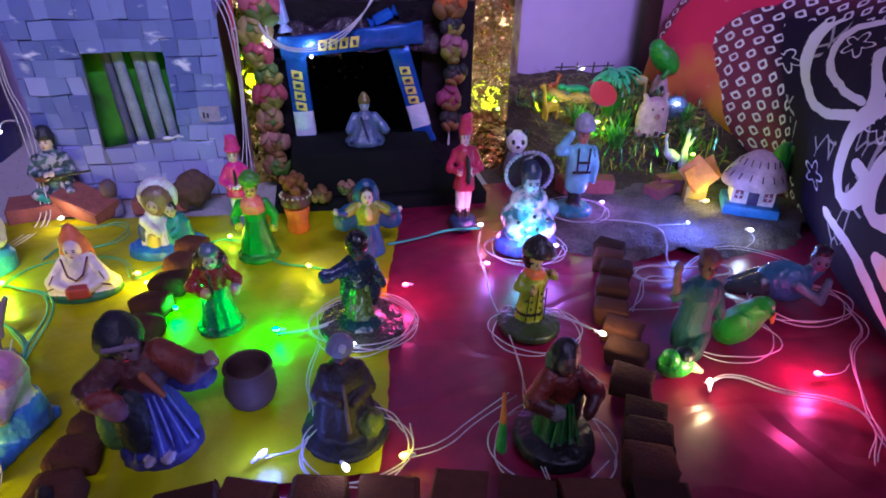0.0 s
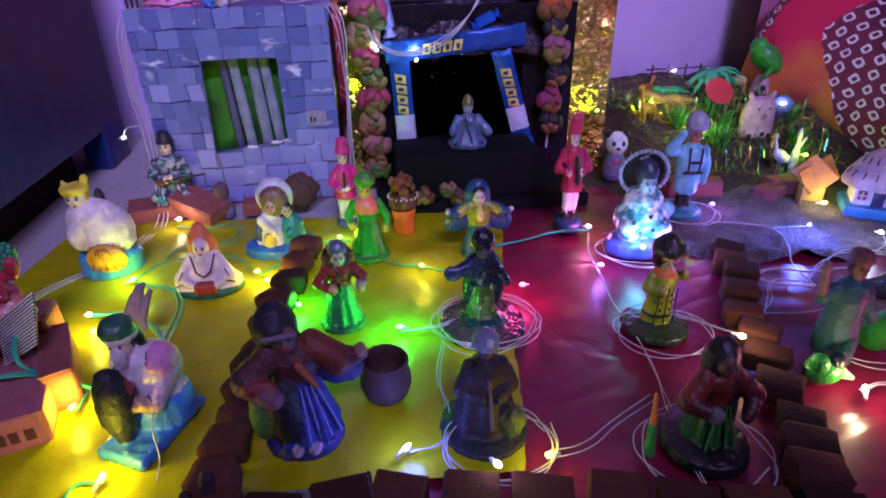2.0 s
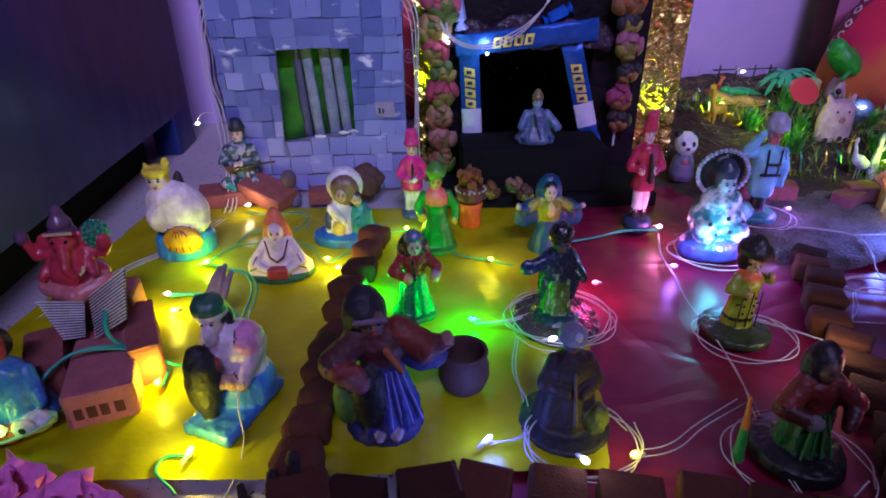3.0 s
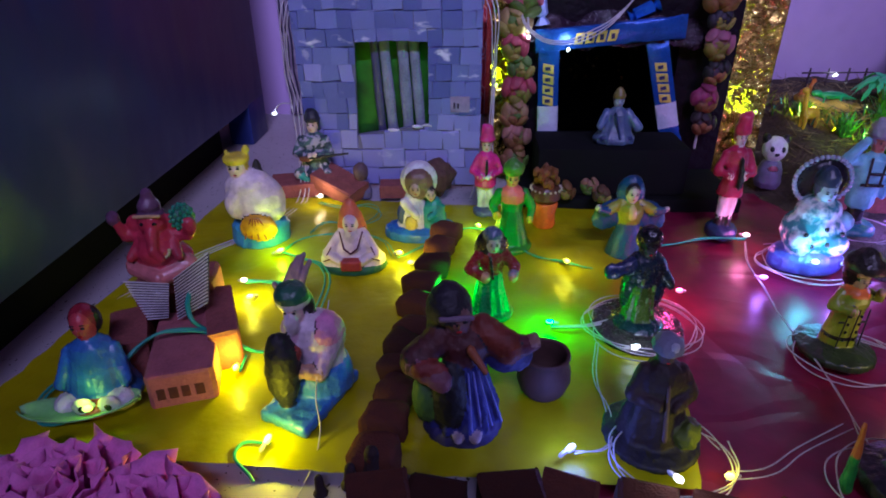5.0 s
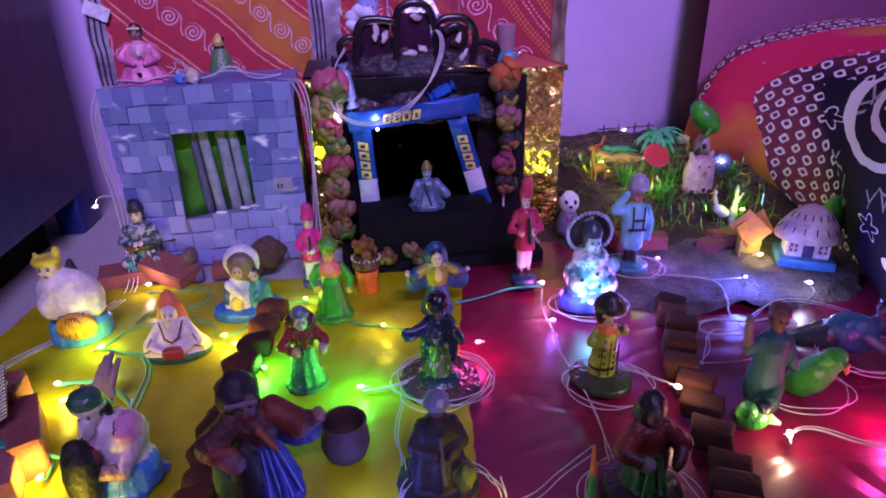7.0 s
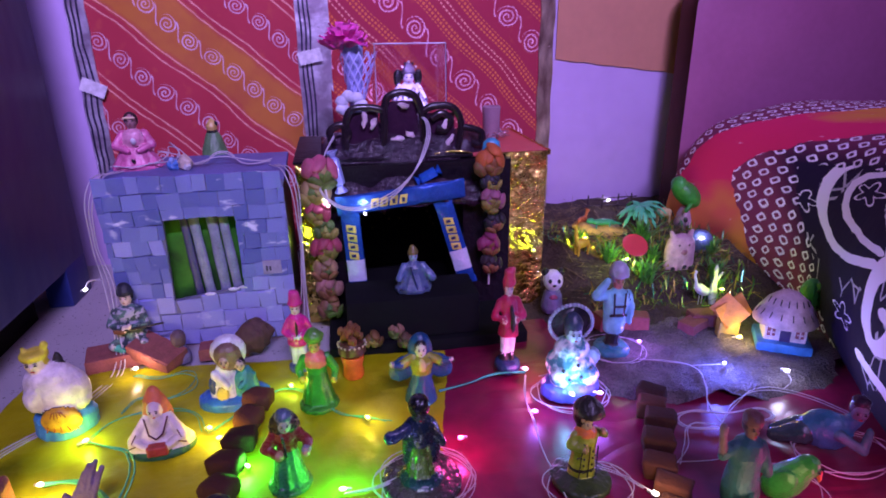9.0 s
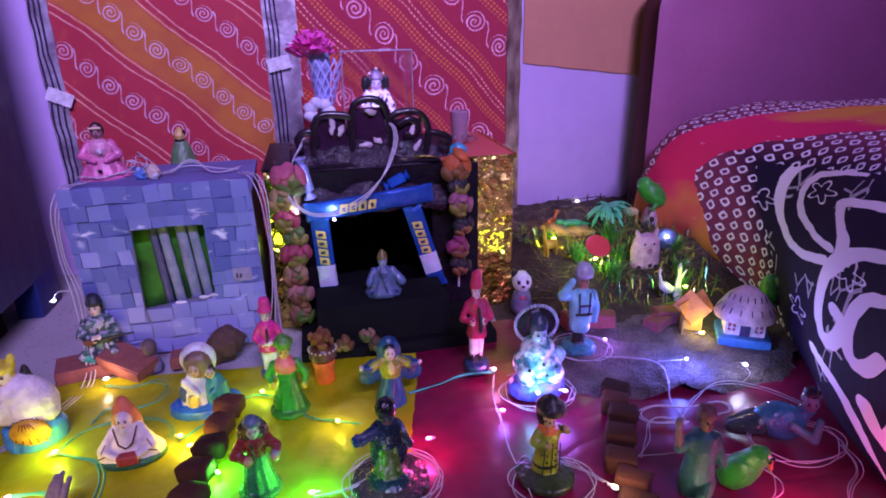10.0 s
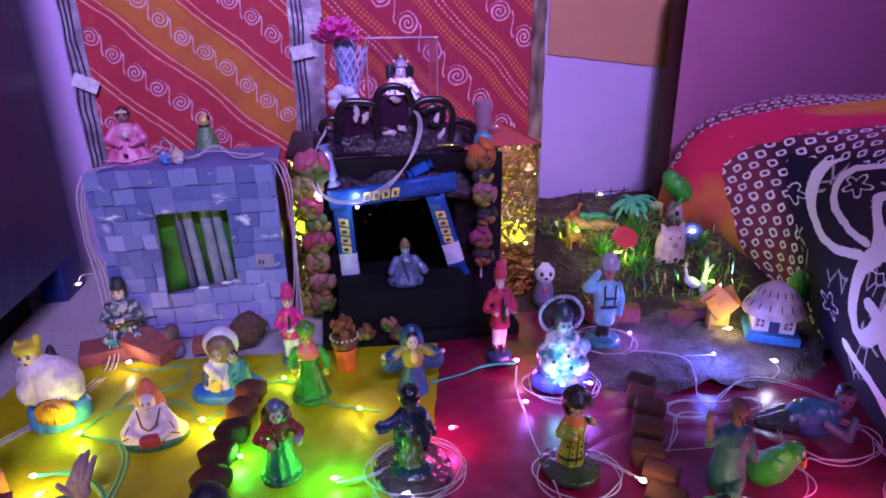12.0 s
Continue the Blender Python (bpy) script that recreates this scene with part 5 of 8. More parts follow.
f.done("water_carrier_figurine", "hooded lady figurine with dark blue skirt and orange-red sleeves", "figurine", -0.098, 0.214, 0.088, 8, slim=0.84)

# seated green man beside lit green balls
f = Figure(0.55)
f.lathe([(0.22, 0), (0.24, 0.2), (0.2, 0.42), (0.23, 0.56), (0.18, 0.68), (0.07, 0.74)], (0.01, 0.085, 0.085), sy=0.8)
f.limb((-0.18, 0, 0.62), (-0.34, -0.02, 0.56), 0.08, 0.07, (0.01, 0.085, 0.085)).limb((-0.34, -0.02, 0.56), (-0.4, -0.04, 0.78), 0.06, 0.05, (0.16, 0.08, 0.08)).ball((-0.41, -0.05, 0.84), (0.06, 0.04, 0.08), (0.2, 0.12, 0.14))
f.limb((0.18, 0, 0.62), (0.27, -0.1, 0.4), 0.075, 0.065, (0.01, 0.085, 0.085))
f.limb((0.12, -0.08, 0.16), (-0.08, -0.3, 0.1), 0.11, 0.09, (0.01, 0.08, 0.05))
f.head(0.83, 0.115, (0.17, 0.07, 0.055), (0.06, 0.02, 0.03))
f.lathe([(0.12, 0.88), (0.13, 0.92), (0.1, 0.98), (0.03, 1.0)], (0.16, 0.05, 0.05))
f.done("green_figurine", "seated figurine in a dark teal shirt and brown cap", "figurine", 0.24, 0.246, 0.076, -8, slim=0.68)

f = Figure(0.3)
f.lathe([(0.16, 0), (0.34, 0.12), (0.42, 0.36), (0.36, 0.6), (0.28, 0.74), (0.27, 0.86), (0.14, 0.97), (0.03, 1.0)], (0.035, 0.36, 0.04), seg=20, sy=0.85)
f.limb((0.2, 0.1, 0.2), (0.5, 0.2, 0.04), 0.13, 0.06, (0.04, 0.42, 0.05)).limb((0, -0.22, 0.86), (0, -0.34, 0.78), 0.06, 0.025, (0.5, 0.12, 0.03))
for s in (-1, 1):
    f.ball((s * 0.34, 0.02, 0.42), (0.1, 0.22, 0.26), (0.03, 0.34, 0.04), seg=14).ball((s * 0.12, -0.22, 0.9), 0.035, BLACK, seg=8)
f.done("parrot_toy", "upright bright green toy bird beside a bulb", "toy", 0.266, 0.25, 0.052, 30, wob=0.02, slim=0.42, lean=30)
f = Figure(0.3)
f.ball((0, 0, 0.4), (0.62, 0.42, 0.38), (0.05, 0.48, 0.05), seg=18)
f.ball((-0.3, -0.1, 0.72), (0.28, 0.26, 0.26), (0.05, 0.48, 0.05), seg=14)
f.ball((0.22, -0.05, 0.72), (0.34, 0.28, 0.24), (0.015, 0.03, 0.02), seg=14)
f.limb((0.5, -0.1, 0.35), (0.85, -0.2, 0.2), 0.18, 0.08, (0.5, 0.42, 0.3))
f.done("parrot_toy", "green toy bird with a black head lying on the red sheet", "toy", 0.213, 0.219, 0.024, wob=0.03)

# reclining blue deity
f = Figure(0.16)
f.ball((0.14, 0, 0.38), (0.42, 0.28, 0.34), (0.03, 0.16, 0.26), seg=20)
f.limb((-0.2, -0.1, 0.3), (-0.62, -0.1, 0.16), 0.2, 0.12, (0.025, 0.06, 0.06))
f.limb((-0.2, 0.1, 0.3), (-0.58, 0.1, 0.14), 0.19, 0.11, (0.025, 0.06, 0.06))
f.limb((0.4, 0, 0.5), (0.55, 0, 0.7), 0.16, 0.12, (0.035, 0.14, 0.25))
f.limb((0.3, -0.24, 0.46), (0.65, -0.3, 0.3), 0.09, 0.08, (0.07, 0.15, 0.2))
f.limb((0.65, -0.3, 0.3), (0.7, -0.2, 0.6), 0.08, 0.06, (0.07, 0.15, 0.2))
f.head(0.82, 0.16, (0.16, 0.12, 0.2), (0.06, 0.02, 0.05), 0.55, -0.02)
f.ball((0.55, 0.02, 0.98), (0.14, 0.14, 0.1), (0.03, 0.015, 0.03))
f.done("reclining_figurine", "glossy blue reclining figurine on a cable coil", "figurine", 0.338, 0.29, 0.05, -32, slim=0.95)

# red translucent deity on a silver leaf
f = Figure(0.1)
RD, RP, RV = (0.46, 0.035, 0.07), (0.62, 0.2, 0.2), (0.13, 0.06, 0.12)
f.ball((0, 0.02, 0.22), (0.36, 0.26, 0.2), RD, seg=20)
f.limb((-0.3, -0.08, 0.16), (0.02, -0.3, 0.1), 0.13, 0.09, RP).limb((0.3, -0.08, 0.16), (0.04, -0.28, 0.08), 0.13, 0.09, RP)
f.ball((0, -0.06, 0.34), (0.26, 0.22, 0.2), RD, seg=18).ball((0, -0.02, 0.48), (0.22, 0.17, 0.15), RD, seg=16)
f.limb((0.02, -0.17, 0.6), (0.03, -0.28, 0.42), 0.075, 0.06, RD).limb((0.03, -0.28, 0.42), (0.12, -0.3, 0.34), 0.055, 0.04, RD)
for s in (-1, 1):
    f.limb((s * 0.2, 0, 0.5), (s * 0.36, 0.0, 0.5), 0.08, 0.075, RD).limb((s * 0.36, 0, 0.5), (s * 0.4, -0.06, 0.68), 0.07, 0.05, RD)
    f.limb((s * 0.18, -0.04, 0.46), (s * 0.28, -0.2, 0.32), 0.07, 0.055, RD)
    f.ball((s * 0.2, 0.0, 0.64), (0.13, 0.05, 0.12), RD, seg=14)
    f.ball((s * 0.07, -0.165, 0.7), (0.03, 0.02, 0.02), BLACK, seg=8)
f.ball((-0.43, -0.06, 0.74), (0.08, 0.07, 0.09), RV).ball((0.42, -0.06, 0.62), (0.09, 0.07, 0.11), RD)
f.ball((0, -0.03, 0.67), (0.17, 0.16, 0.15), RD, seg=18)
f.lathe([(0.15, 0.75), (0.16, 0.77), (0.125, 0.81), (0.135, 0.86), (0.1, 0.92), (0.075, 0.95), (0.06, 1.02), (0.02, 1.06)], RV, c=(-0.02, 0.0))
f.limb((-0.14, -0.16, 0.79), (0.14, -0.16, 0.79), 0.02, 0.02, (0.6, 0.4, 0.2))
for k in range(9):
    a = -2.6 + k * 0.25
    f.ball((0.2 * math.cos(a + 0.6), -0.24, 0.42 + 0.12 * math.sin(a + 0.6)), 0.02, (0.65, 0.5, 0.3), seg=8)
f.done("red_figurine", "glossy red seated deity figurine on silver foil", "figurine", -0.292, 0.302, 0.057, 6, z=0.041, slim=0.92, voxel=0.014, folds=0.3)

# blue lord with red head by a green leaf
f = Figure(0.16)
f.lathe([(0.42, 0.0), (0.44, 0.08), (0.34, 0.3), (0.27, 0.5), (0.22, 0.62), (0.08, 0.7)], (0.05, 0.2, 0.55), sy=0.75)
f.ball((-0.3, -0.24, 0.1), (0.16, 0.14, 0.1), (0.8, 0.74, 0.78))
f.ball((0.3, -0.26, 0.12), (0.17, 0.14, 0.1), (0.8, 0.74, 0.78))
f.ball((0.0, -0.34, 0.08), (0.2, 0.12, 0.09), (0.5, 0.12, 0.05))
for s, x in ((1, 0.22), (-1, -0.06)):
    f.ball((x, -0.4, 0.16), (0.13, 0.05, 0.1), (0.8, 0.76, 0.78)).ball((x, -0.445, 0.16), (0.04, 0.02, 0.035), BLACK, seg=8)
f.limb((-0.24, 0, 0.52), (-0.36, -0.16, 0.28), 0.09, 0.07, (0.05, 0.2, 0.55))
f.limb((0.24, 0, 0.52), (0.36, -0.16, 0.28), 0.09, 0.07, (0.05, 0.2, 0.55))
f.head(0.83, 0.16, (0.5, 0.06, 0.08), (0.3, 0.02, 0.04))
f.ball((0.08, 0.06, 0.84), (0.1, 0.1, 0.14), BLACK)
f.done("blue_seated_figurine", "glossy blue seated figurine with a red head", "figurine", -0.305, 0.232, 0.06, 10, slim=0.8)

# cave figure, its white and blue painted low to stand for the cave's shade
f = Figure(0.3)
f.lathe([(0.4, 0.0), (0.42, 0.08), (0.34, 0.2), (0.22, 0.42), (0.24, 0.55), (0.08, 0.68)], (0.08, 0.11, 0.22), sy=0.7, pleat=0.06)
f.limb((-0.2, 0, 0.56), (-0.34, -0.16, 0.34), 0.09, 0.08, (0.08, 0.12, 0.26))
f.limb((0.2, 0, 0.56), (0.4, -0.12, 0.32), 0.09, 0.1, (0.1, 0.14, 0.28))
f.limb((-0.08, -0.2, 0.6), (0.06, -0.26, 0.12), 0.02, 0.02, (0.02, 0.03, 0.12))
f.limb((-0.3, -0.2, 0.12), (0.3, -0.2, 0.12), 0.03, 0.03, (0.02, 0.03, 0.12))
f.head(0.78, 0.12, (0.3, 0.36, 0.5), (0.03, 0.03, 0.05))
f.lathe([(0.12, 0.84), (0.12, 0.9), (0.06, 1.0), (0.02, 1.04)], (0.16, 0.12, 0.03))
f.done("cave_figurine", "white and blue seated figurine on the black plinth, painted shade-dark", "figurine", 0.043, 0.532, 0.05, z=0.0595, slim=0.95)
tagged(mesh_of("cave_plinth", box_bm(-0.03, 0.112, 0.512, 0.572, 0.0125, 0.059, bevel=0.004), M_VOID), "dull black plinth under the cave figurine", "plinth")


# ---- bricks ----
def brick_mesh(l, w, h, seed, worn=0.09):
    r = random.Random(seed)
    bm = box_bm(-l / 2, l / 2, -w / 2, w / 2, 0, h, bevel=min(h, w) * worn)
    for v in bm.verts:
        v.co += Vector((r.uniform(-1, 1), r.uniform(-1, 1), r.uniform(-1, 1) if v.co.z > h * 0.3 else 0)) * 0.0007
        v.co += Vector((noise.noise(v.co * 60 + Vector((seed, 0, 0))), noise.noise(v.co * 60 + Vector((0, seed, 0))), 0)) * 0.0035 * (worn > 0.15)
    me = bpy.data.meshes.new("brick")
    bm.to_mesh(me)
    bm.free()
    me.materials.append(M_BRICK)
    for p in me.polygons:
        p.use_smooth = worn > 0.15
    return me


SMALL = [brick_mesh(0.026, 0.02, 0.016, s, 0.17) for s in range(5)]
FRONT = [brick_mesh(0.029, 0.021, 0.015, s + 40, 0.11) for s in range(5)]
TINY = [brick_mesh(0.024, 0.02, 0.016, s + 20, 0.3) for s in range(6)]
BR = random.Random(11)


def brick_row(label, pts, n, high, turn=0.0, kinds=SMALL):
    wall = empty("toy_brick_wall")
    tagged(wall, label, "brick wall", group="toy brick walls")
    for j in range(high):
        for k in range(n):
            f = (k + 0.5 * (j % 2)) / (n - 1) * (len(pts) - 1)
            if f > len(pts) - 1:
                continue
            i = min(int(f), len(pts) - 2)
            a, b = Vector((*pts[i], 0)), Vector((*pts[i + 1], 0))
            p = a.lerp(b, f - i)
            ang = math.degrees(math.atan2(b.y - a.y, b.x - a.x)) + turn
            o = new("brick", BR.choice(kinds))
            o.parent = wall
            o.matrix_local = pose(p.x + BR.uniform(-0.0035, 0.0035), p.y, 0.0015 + 0.0165 * j, BR.uniform(-1, 1), BR.uniform(-1, 1), ang + BR.uniform(-13, 13)) @ Matrix.Diagonal((BR.uniform(0.9, 1.08), BR.uniform(0.88, 1.05), BR.uniform(0.85, 1.15), 1))
    return wall


brick_row("row of small brown clay toy bricks across the yellow sheet", [(-0.117, 0.43), (-0.124, 0.36), (-0.131, 0.29), (-0.137, 0.24), (-0.138, 0.185)], 11, 1, 84, TINY)
brick_row("stepped wall of small red-brown toy bricks", [(0.237, 0.37), (0.222, 0.33), (0.2, 0.28), (0.186, 0.235), (0.168, 0.18), (0.158, 0.145)], 11, 1, 78)
brick_row("front wall of small dark toy bricks", [(-0.135, 0.156), (-0.05, 0.16), (0.05, 0.145), (0.15, 0.122)], 10, 1, 0, FRONT)


def big_brick(x, y, z, l, w, h, yaw, label, rx=0.0, ry=0.0, text=False):
    b = empty("clay_brick", pose(x, y, z, rx, ry, yaw))
    tagged(b, label, "brick", group="clay bricks")
    me = brick_mesh(l, w, h, int(x * 1000) % 97)
    me.materials[0] = M_PINKBRICK if text else M_REDBRICK
    o = new("body", me)
    o.parent = b
    if text:
        for k, (tx, tw) in enumerate(((-0.011, 0.0045), (-0.0045, 0.005), (0.002, 0.0045), (0.0095, 0.005))):
            bm = bmesh.new()
            add_box(bm, tx - tw / 2, tx + tw / 2, -w / 2 - 0.0005, -w / 2 + 0.001, h * 0.3, h * 0.62, 0.0003)
            part("stamp_bar", bm, paint((0.09, 0.02, 0.015), 0.8), b, "dark stamped mark")
    return b


big_brick(-0.264, 0.254, 0.001, 0.036, 0.064, 0.024, 17, "pink-brown clay brick with a worn stamped mark", text=True)
big_brick(-0.301, 0.262, 0.001, 0.022, 0.042, 0.028, 26, "dull red clay brick on edge")
big_brick(-0.252, 0.281, 0.001, 0.018, 0.058, 0.029, 24, "dull red clay brick lying beside the stamped one")
big_brick(-0.29, 0.31, 0.001, 0.05, 0.03, 0.037, 8, "dull red clay brick carrying the red figurine")
big_brick(-0.268, 0.543, 0.001, 0.056, 0.036, 0.015, 14, "dull red clay brick under the guard")
big_brick(-0.226, 0.533, 0.0065, 0.052, 0.03, 0.016, -30, "clay brick tilted over another and lit by a bulb", rx=10, ry=14)
big_brick(-0.16, 0.538, 0.001, 0.05, 0.022, 0.013, 4, "clay brick at the foot of the prison")
f = Figure(0.8)
f.ball((0, 0, 0.48), (0.5, 0.42, 0.5), (0.1, 0.045, 0.035), seg=20, rough=0.25)
f.done("clay_lump", "rounded brown clay lump at the prison's foot", "clay lump", -0.128, 0.535, 0.038, slim=1.0, voxel=0.03)
f = Figure(0.6)
f.lathe([(0.34, 0), (0.36, 0.2), (0.24, 0.45), (0.12, 0.55)], (0.16, 0.13, 0.26), sy=0.8)
f.ball((0, 0, 0.74), (0.27, 0.26, 0.27), (0.12, 0.07, 0.09), seg=16)
f.done("grey_bust", "small grey clay bust with a dark round head", "figurine", -0.203, 0.533, 0.036, slim=0.8, voxel=0.025)
for x, y, yaw in ((0.262, 0.512, 10), (0.29, 0.507, -20), (0.352, 0.488, 30), (0.372, 0.5, -8)):
    big_brick(x, y, mound_h(x, y) - 0.001, 0.032, 0.02, 0.018, yaw, "small broken brown brick at the mound's foot")

def clay_stub(x, y, h, yaw):
    """A dark upright clay stub with a rounded top."""
    f = Figure(0.8)
    f.limb((0, 0, 0.12), (0.06, 0, 0.8), 0.22, 0.18, (0.03, 0.014, 0.014))
    f.lathe([(0.3, 0), (0.32, 0.06), (0.24, 0.16)], (0.03, 0.014, 0.014))
    ob = f.done("clay_stub", "short dark clay stub with a rounded top", "clay stub", x, y, h, yaw, slim=1.0, voxel=0.05)
    tagged(ob, "short dark clay stub with a rounded top", "clay stub", group="clay stubs by the edge")


for x, y, h, yaw in ((-0.152, 0.171, 0.015, 0), (-0.142, 0.176, 0.02, 60), (-0.165, 0.166, 0.012, 120)):
    clay_stub(x, y, h, yaw)

# silver foil leaf: two wings of fine raised ribs in a V
leaf = empty("silver_leaf", pose(-0.277, 0.258, 0.004, -22, 0, 0))
tagged(leaf, "ribbed silver foil leaf with two wings over the bricks", "foil leaf")
DARKFOIL = flat_mat("dark_foil", (0.14, 0.12, 0.16), 0.35, 0.4, 90, 0.3, 0.5)
for inner, low, tip, foot in (((-0.001, 0.049), (-0.002, 0.028), (-0.028, 0.05), (-0.014, 0.027)), ((0.002, 0.052), (0.004, 0.027), (0.024, 0.068), (0.023, 0.038))):
    bm = bmesh.new()
    q = [bm.verts.new((x, 0.0012, z)) for x, z in (inner, low, foot, tip)]
    bm.faces.new(q)
    w = part("wing", bm, DARKFOIL, leaf, "dark foil web")
    md = w.modifiers.new("thickness", "SOLIDIFY")
    md.thickness = 0.0005
    for i in range(15):
        u = i / 14
        a = Vector((inner[0], 0, inner[1])).lerp(Vector((low[0], 0, low[1])), u)
        b = Vector((tip[0], -0.001, tip[1])).lerp(Vector((foot[0], -0.001, foot[1])), u)
        bm = bmesh.new()
        add_limb(bm, a, b, 0.0003, 0.00055, 0, 5)
        part("rib", bm, M_RIB, w)

# green beaded ball
f = Figure(0.3)
for i in range(60):
    a, t = i * 2.39996, 1 - 2 * (i + 0.5) / 60
    r = math.sqrt(1 - t * t)
    f.ball((r * math.cos(a) * 0.46, r * math.sin(a) * 0.46, 0.5 + 0.46 * t), 0.085, (0.02, 0.3, 0.16), seg=6)
f.ball((0, 0, 0.5), 0.45, (0.01, 0.12, 0.07))
f.done("beaded_ball", "dark green beaded ball on the red figurine's shoulder", "ball", -0.276, 0.306, 0.018, z=0.071)

# open clay palm standing behind the porter
f = Figure(0.45)
LIL = (0.2, 0.12, 0.25)
f.lathe([(0.12, 0.0), (0.11, 0.14), (0.14, 0.3)], LIL, sy=0.6)
f.block(-0.2, 0.2, -0.07, 0.07, 0.24, 0.56, col=LIL, bevel=0.05)
for dx, top in ((-0.15, 0.84), (-0.05, 0.97), (0.05, 1.0), (0.15, 0.88)):
    f.limb((dx, 0, 0.45), (dx * 1.1 + 0.24, -0.02, top * 0.96), 0.072, 0.05, LIL)
f.limb((-0.18, -0.02, 0.34), (-0.32, -0.08, 0.54), 0.07, 0.055, LIL)
f.done("palm_ornament", "pale lilac clay ornament shaped as an open palm", "ornament", -0.211, 0.3, 0.043, 10, z=0.012, slim=0.78, voxel=0.02, lean=-12)
f = Figure(0.6)
f.lathe([(0.9, 0), (0.92, 0.3), (0.7, 0.9), (0.2, 1.0)], (0.2, 0.15, 0.22), seg=16)
f.done("ornament_foot", "dull lilac clay foot under the open palm", "ornament", -0.209, 0.301, 0.013, slim=0.8, voxel=0.08)

# clay pot
bm = bmesh.new()
prof = [(0.0, 0.0), (0.011, 0.0), (0.0165, 0.006), (0.0195, 0.015), (0.019, 0.024), (0.0165, 0.03), (0.0168, 0.0335), (0.0182, 0.0355), (0.0175, 0.0372), (0.0155, 0.0365), (0.0145, 0.032), (0.016, 0.024), (0.0155, 0.012), (0.009, 0.005), (0.0, 0.0045)]
add_lathe(bm, prof, 0, 30, cap=False)
bmesh.ops.remove_doubles(bm, verts=bm.verts, dist=0.00005)
bmesh.ops.recalc_face_normals(bm, faces=bm.faces)
pot = mesh_of("clay_pot", bm, flat_mat("dark_fired_clay", (0.06, 0.028, 0.022), 0.75, 0, 120, 0.25, 0.4))
pot.matrix_world = pose(-0.0525, 0.24, 0.002) @ Matrix.Scale(0.78, 4)
tagged(pot, "small dark brown clay pot standing open", "pot")

# drum: orange cup under a beaded brown bowl
drum = empty("drum_stand", pose(-0.027, 0.466, 0.002))
tagged(drum, "orange cup with a beaded brown bowl of marigold", "ornament")
bm = bmesh.new()
add_lathe(bm, [(0.009, 0), (0.0105, 0.003), (0.0095, 0.012), (0.0115, 0.022), (0.0105, 0.024)], 0, 22)
part("cup", bm, paint((0.78, 0.16, 0.02)), drum, "orange painted cup")
bm = bmesh.new()
add_lathe(bm, [(0.0095, 0.024), (0.0135, 0.028), (0.013, 0.036), (0.0105, 0.039)], 0, 22)
part("bowl", bm, paint((0.1, 0.04, 0.02)), drum, "brown bowl")
for i in range(18):
    a = 2 * math.pi * i / 18
    bm = bmesh.new()
    add_ball(bm, (0.0135 * math.cos(a), 0.0135 * math.sin(a), 0.0365), 0.0012, 0, 6)
    part("bead", bm, paint((0.6, 0.5, 0.35)), drum)
bm = bmesh.new()
for i in range(26):
    a, r = i * 2.4, 0.002 + 0.0085 * (i / 26)
    add_ball(bm, (r * math.cos(a), r * math.sin(a), 0.046 + 0.006 * math.cos(i)), (0.0035, 0.0035, 0.0045), 0, 6, None, 0.3)
part("flower", bm, paint((0.2, 0.07, 0.012), 0.7), drum, "dull orange cloth flower")


# ---- wrapped chocolate bars that edge the cave ----
def wrapper(x, y, z, length, tilt, label, marks=5):
    b = empty("chocolate_bar", pose(x, y, z, 8, tilt, 0))
    tagged(b, label, "chocolate bar", group="chocolate bars round the cave")
    w, t = 0.0105, 0.0045
    bm = bmesh.new()
    prev = None
    for i in range(23):
        u = i / 22
        e = min(u, 1 - u)
        k = 1.0 if e > 0.1 else 0.35 + 0.65 * min(1, max(0, (e - 0.03) / 0.07))
        ww = w * (1.08 if e < 0.05 else 1)
        row = []
        for j in range(12):
            a = 2 * math.pi * j / 12
            cz = math.copysign(abs(math.cos(a)) ** 0.5, math.cos(a))
            sz = math.copysign(abs(math.sin(a)) ** 0.5, math.sin(a))
            row.append(bm.verts.new((-length / 2 + length * u, t * sz * k * (0.25 if e < 0.05 else 1) + 0.0006 * n2(u * 30, j, 2, x), ww * cz + 0.0005 * n2(u * 20, j, 1.5, z))))
        if prev:
            for j in range(12):
                f = bm.faces.new((prev[j], prev[(j + 1) % 12], row[(j + 1) % 12], row[j]))
                f.material_index = 1 if 0.62 < u < 0.82 and marks < 5 else 0
        prev = row
    bmesh.ops.holes_fill(bm, edges=[e for e in bm.edges if e.is_boundary])
    bmesh.ops.recalc_face_normals(bm, faces=bm.faces)
    part("wrapper", bm, [flat_mat("blue_wrapper_film", (0.016, 0.08, 0.36), 0.16, 0.35, 60, 0.25, 0.5, 0.003), flat_mat("white_wrapper_film", (0.6, 0.62, 0.75), 0.2, 0.2, 60, 0.15, 0.5, 0.003)], b)
    for k in range(4):
        cx = -length * 0.1 + (k - 1.5) * 0.0105
        bm = bmesh.new()
        add_box(bm, cx - 0.0042, cx + 0.0042, -t - 0.0011, -t - 0.0003, -0.0052, 0.0052, 0.0004)
        for v in bm.verts:
            v.co.x += v.co.z * 0.25
        part("yellow_mark", bm, paint((0.75, 0.62, 0.12), 0.3), b, "slanting yellow printed block")
        bm = bmesh.new()
        add_box(bm, cx - 0.0018, cx + 0.0016, -t - 0.0017, -t - 0.001, -0.003, 0.0022)
        part("dark_mark", bm, paint((0.02, 0.02, 0.1), 0.3), b)
    return b


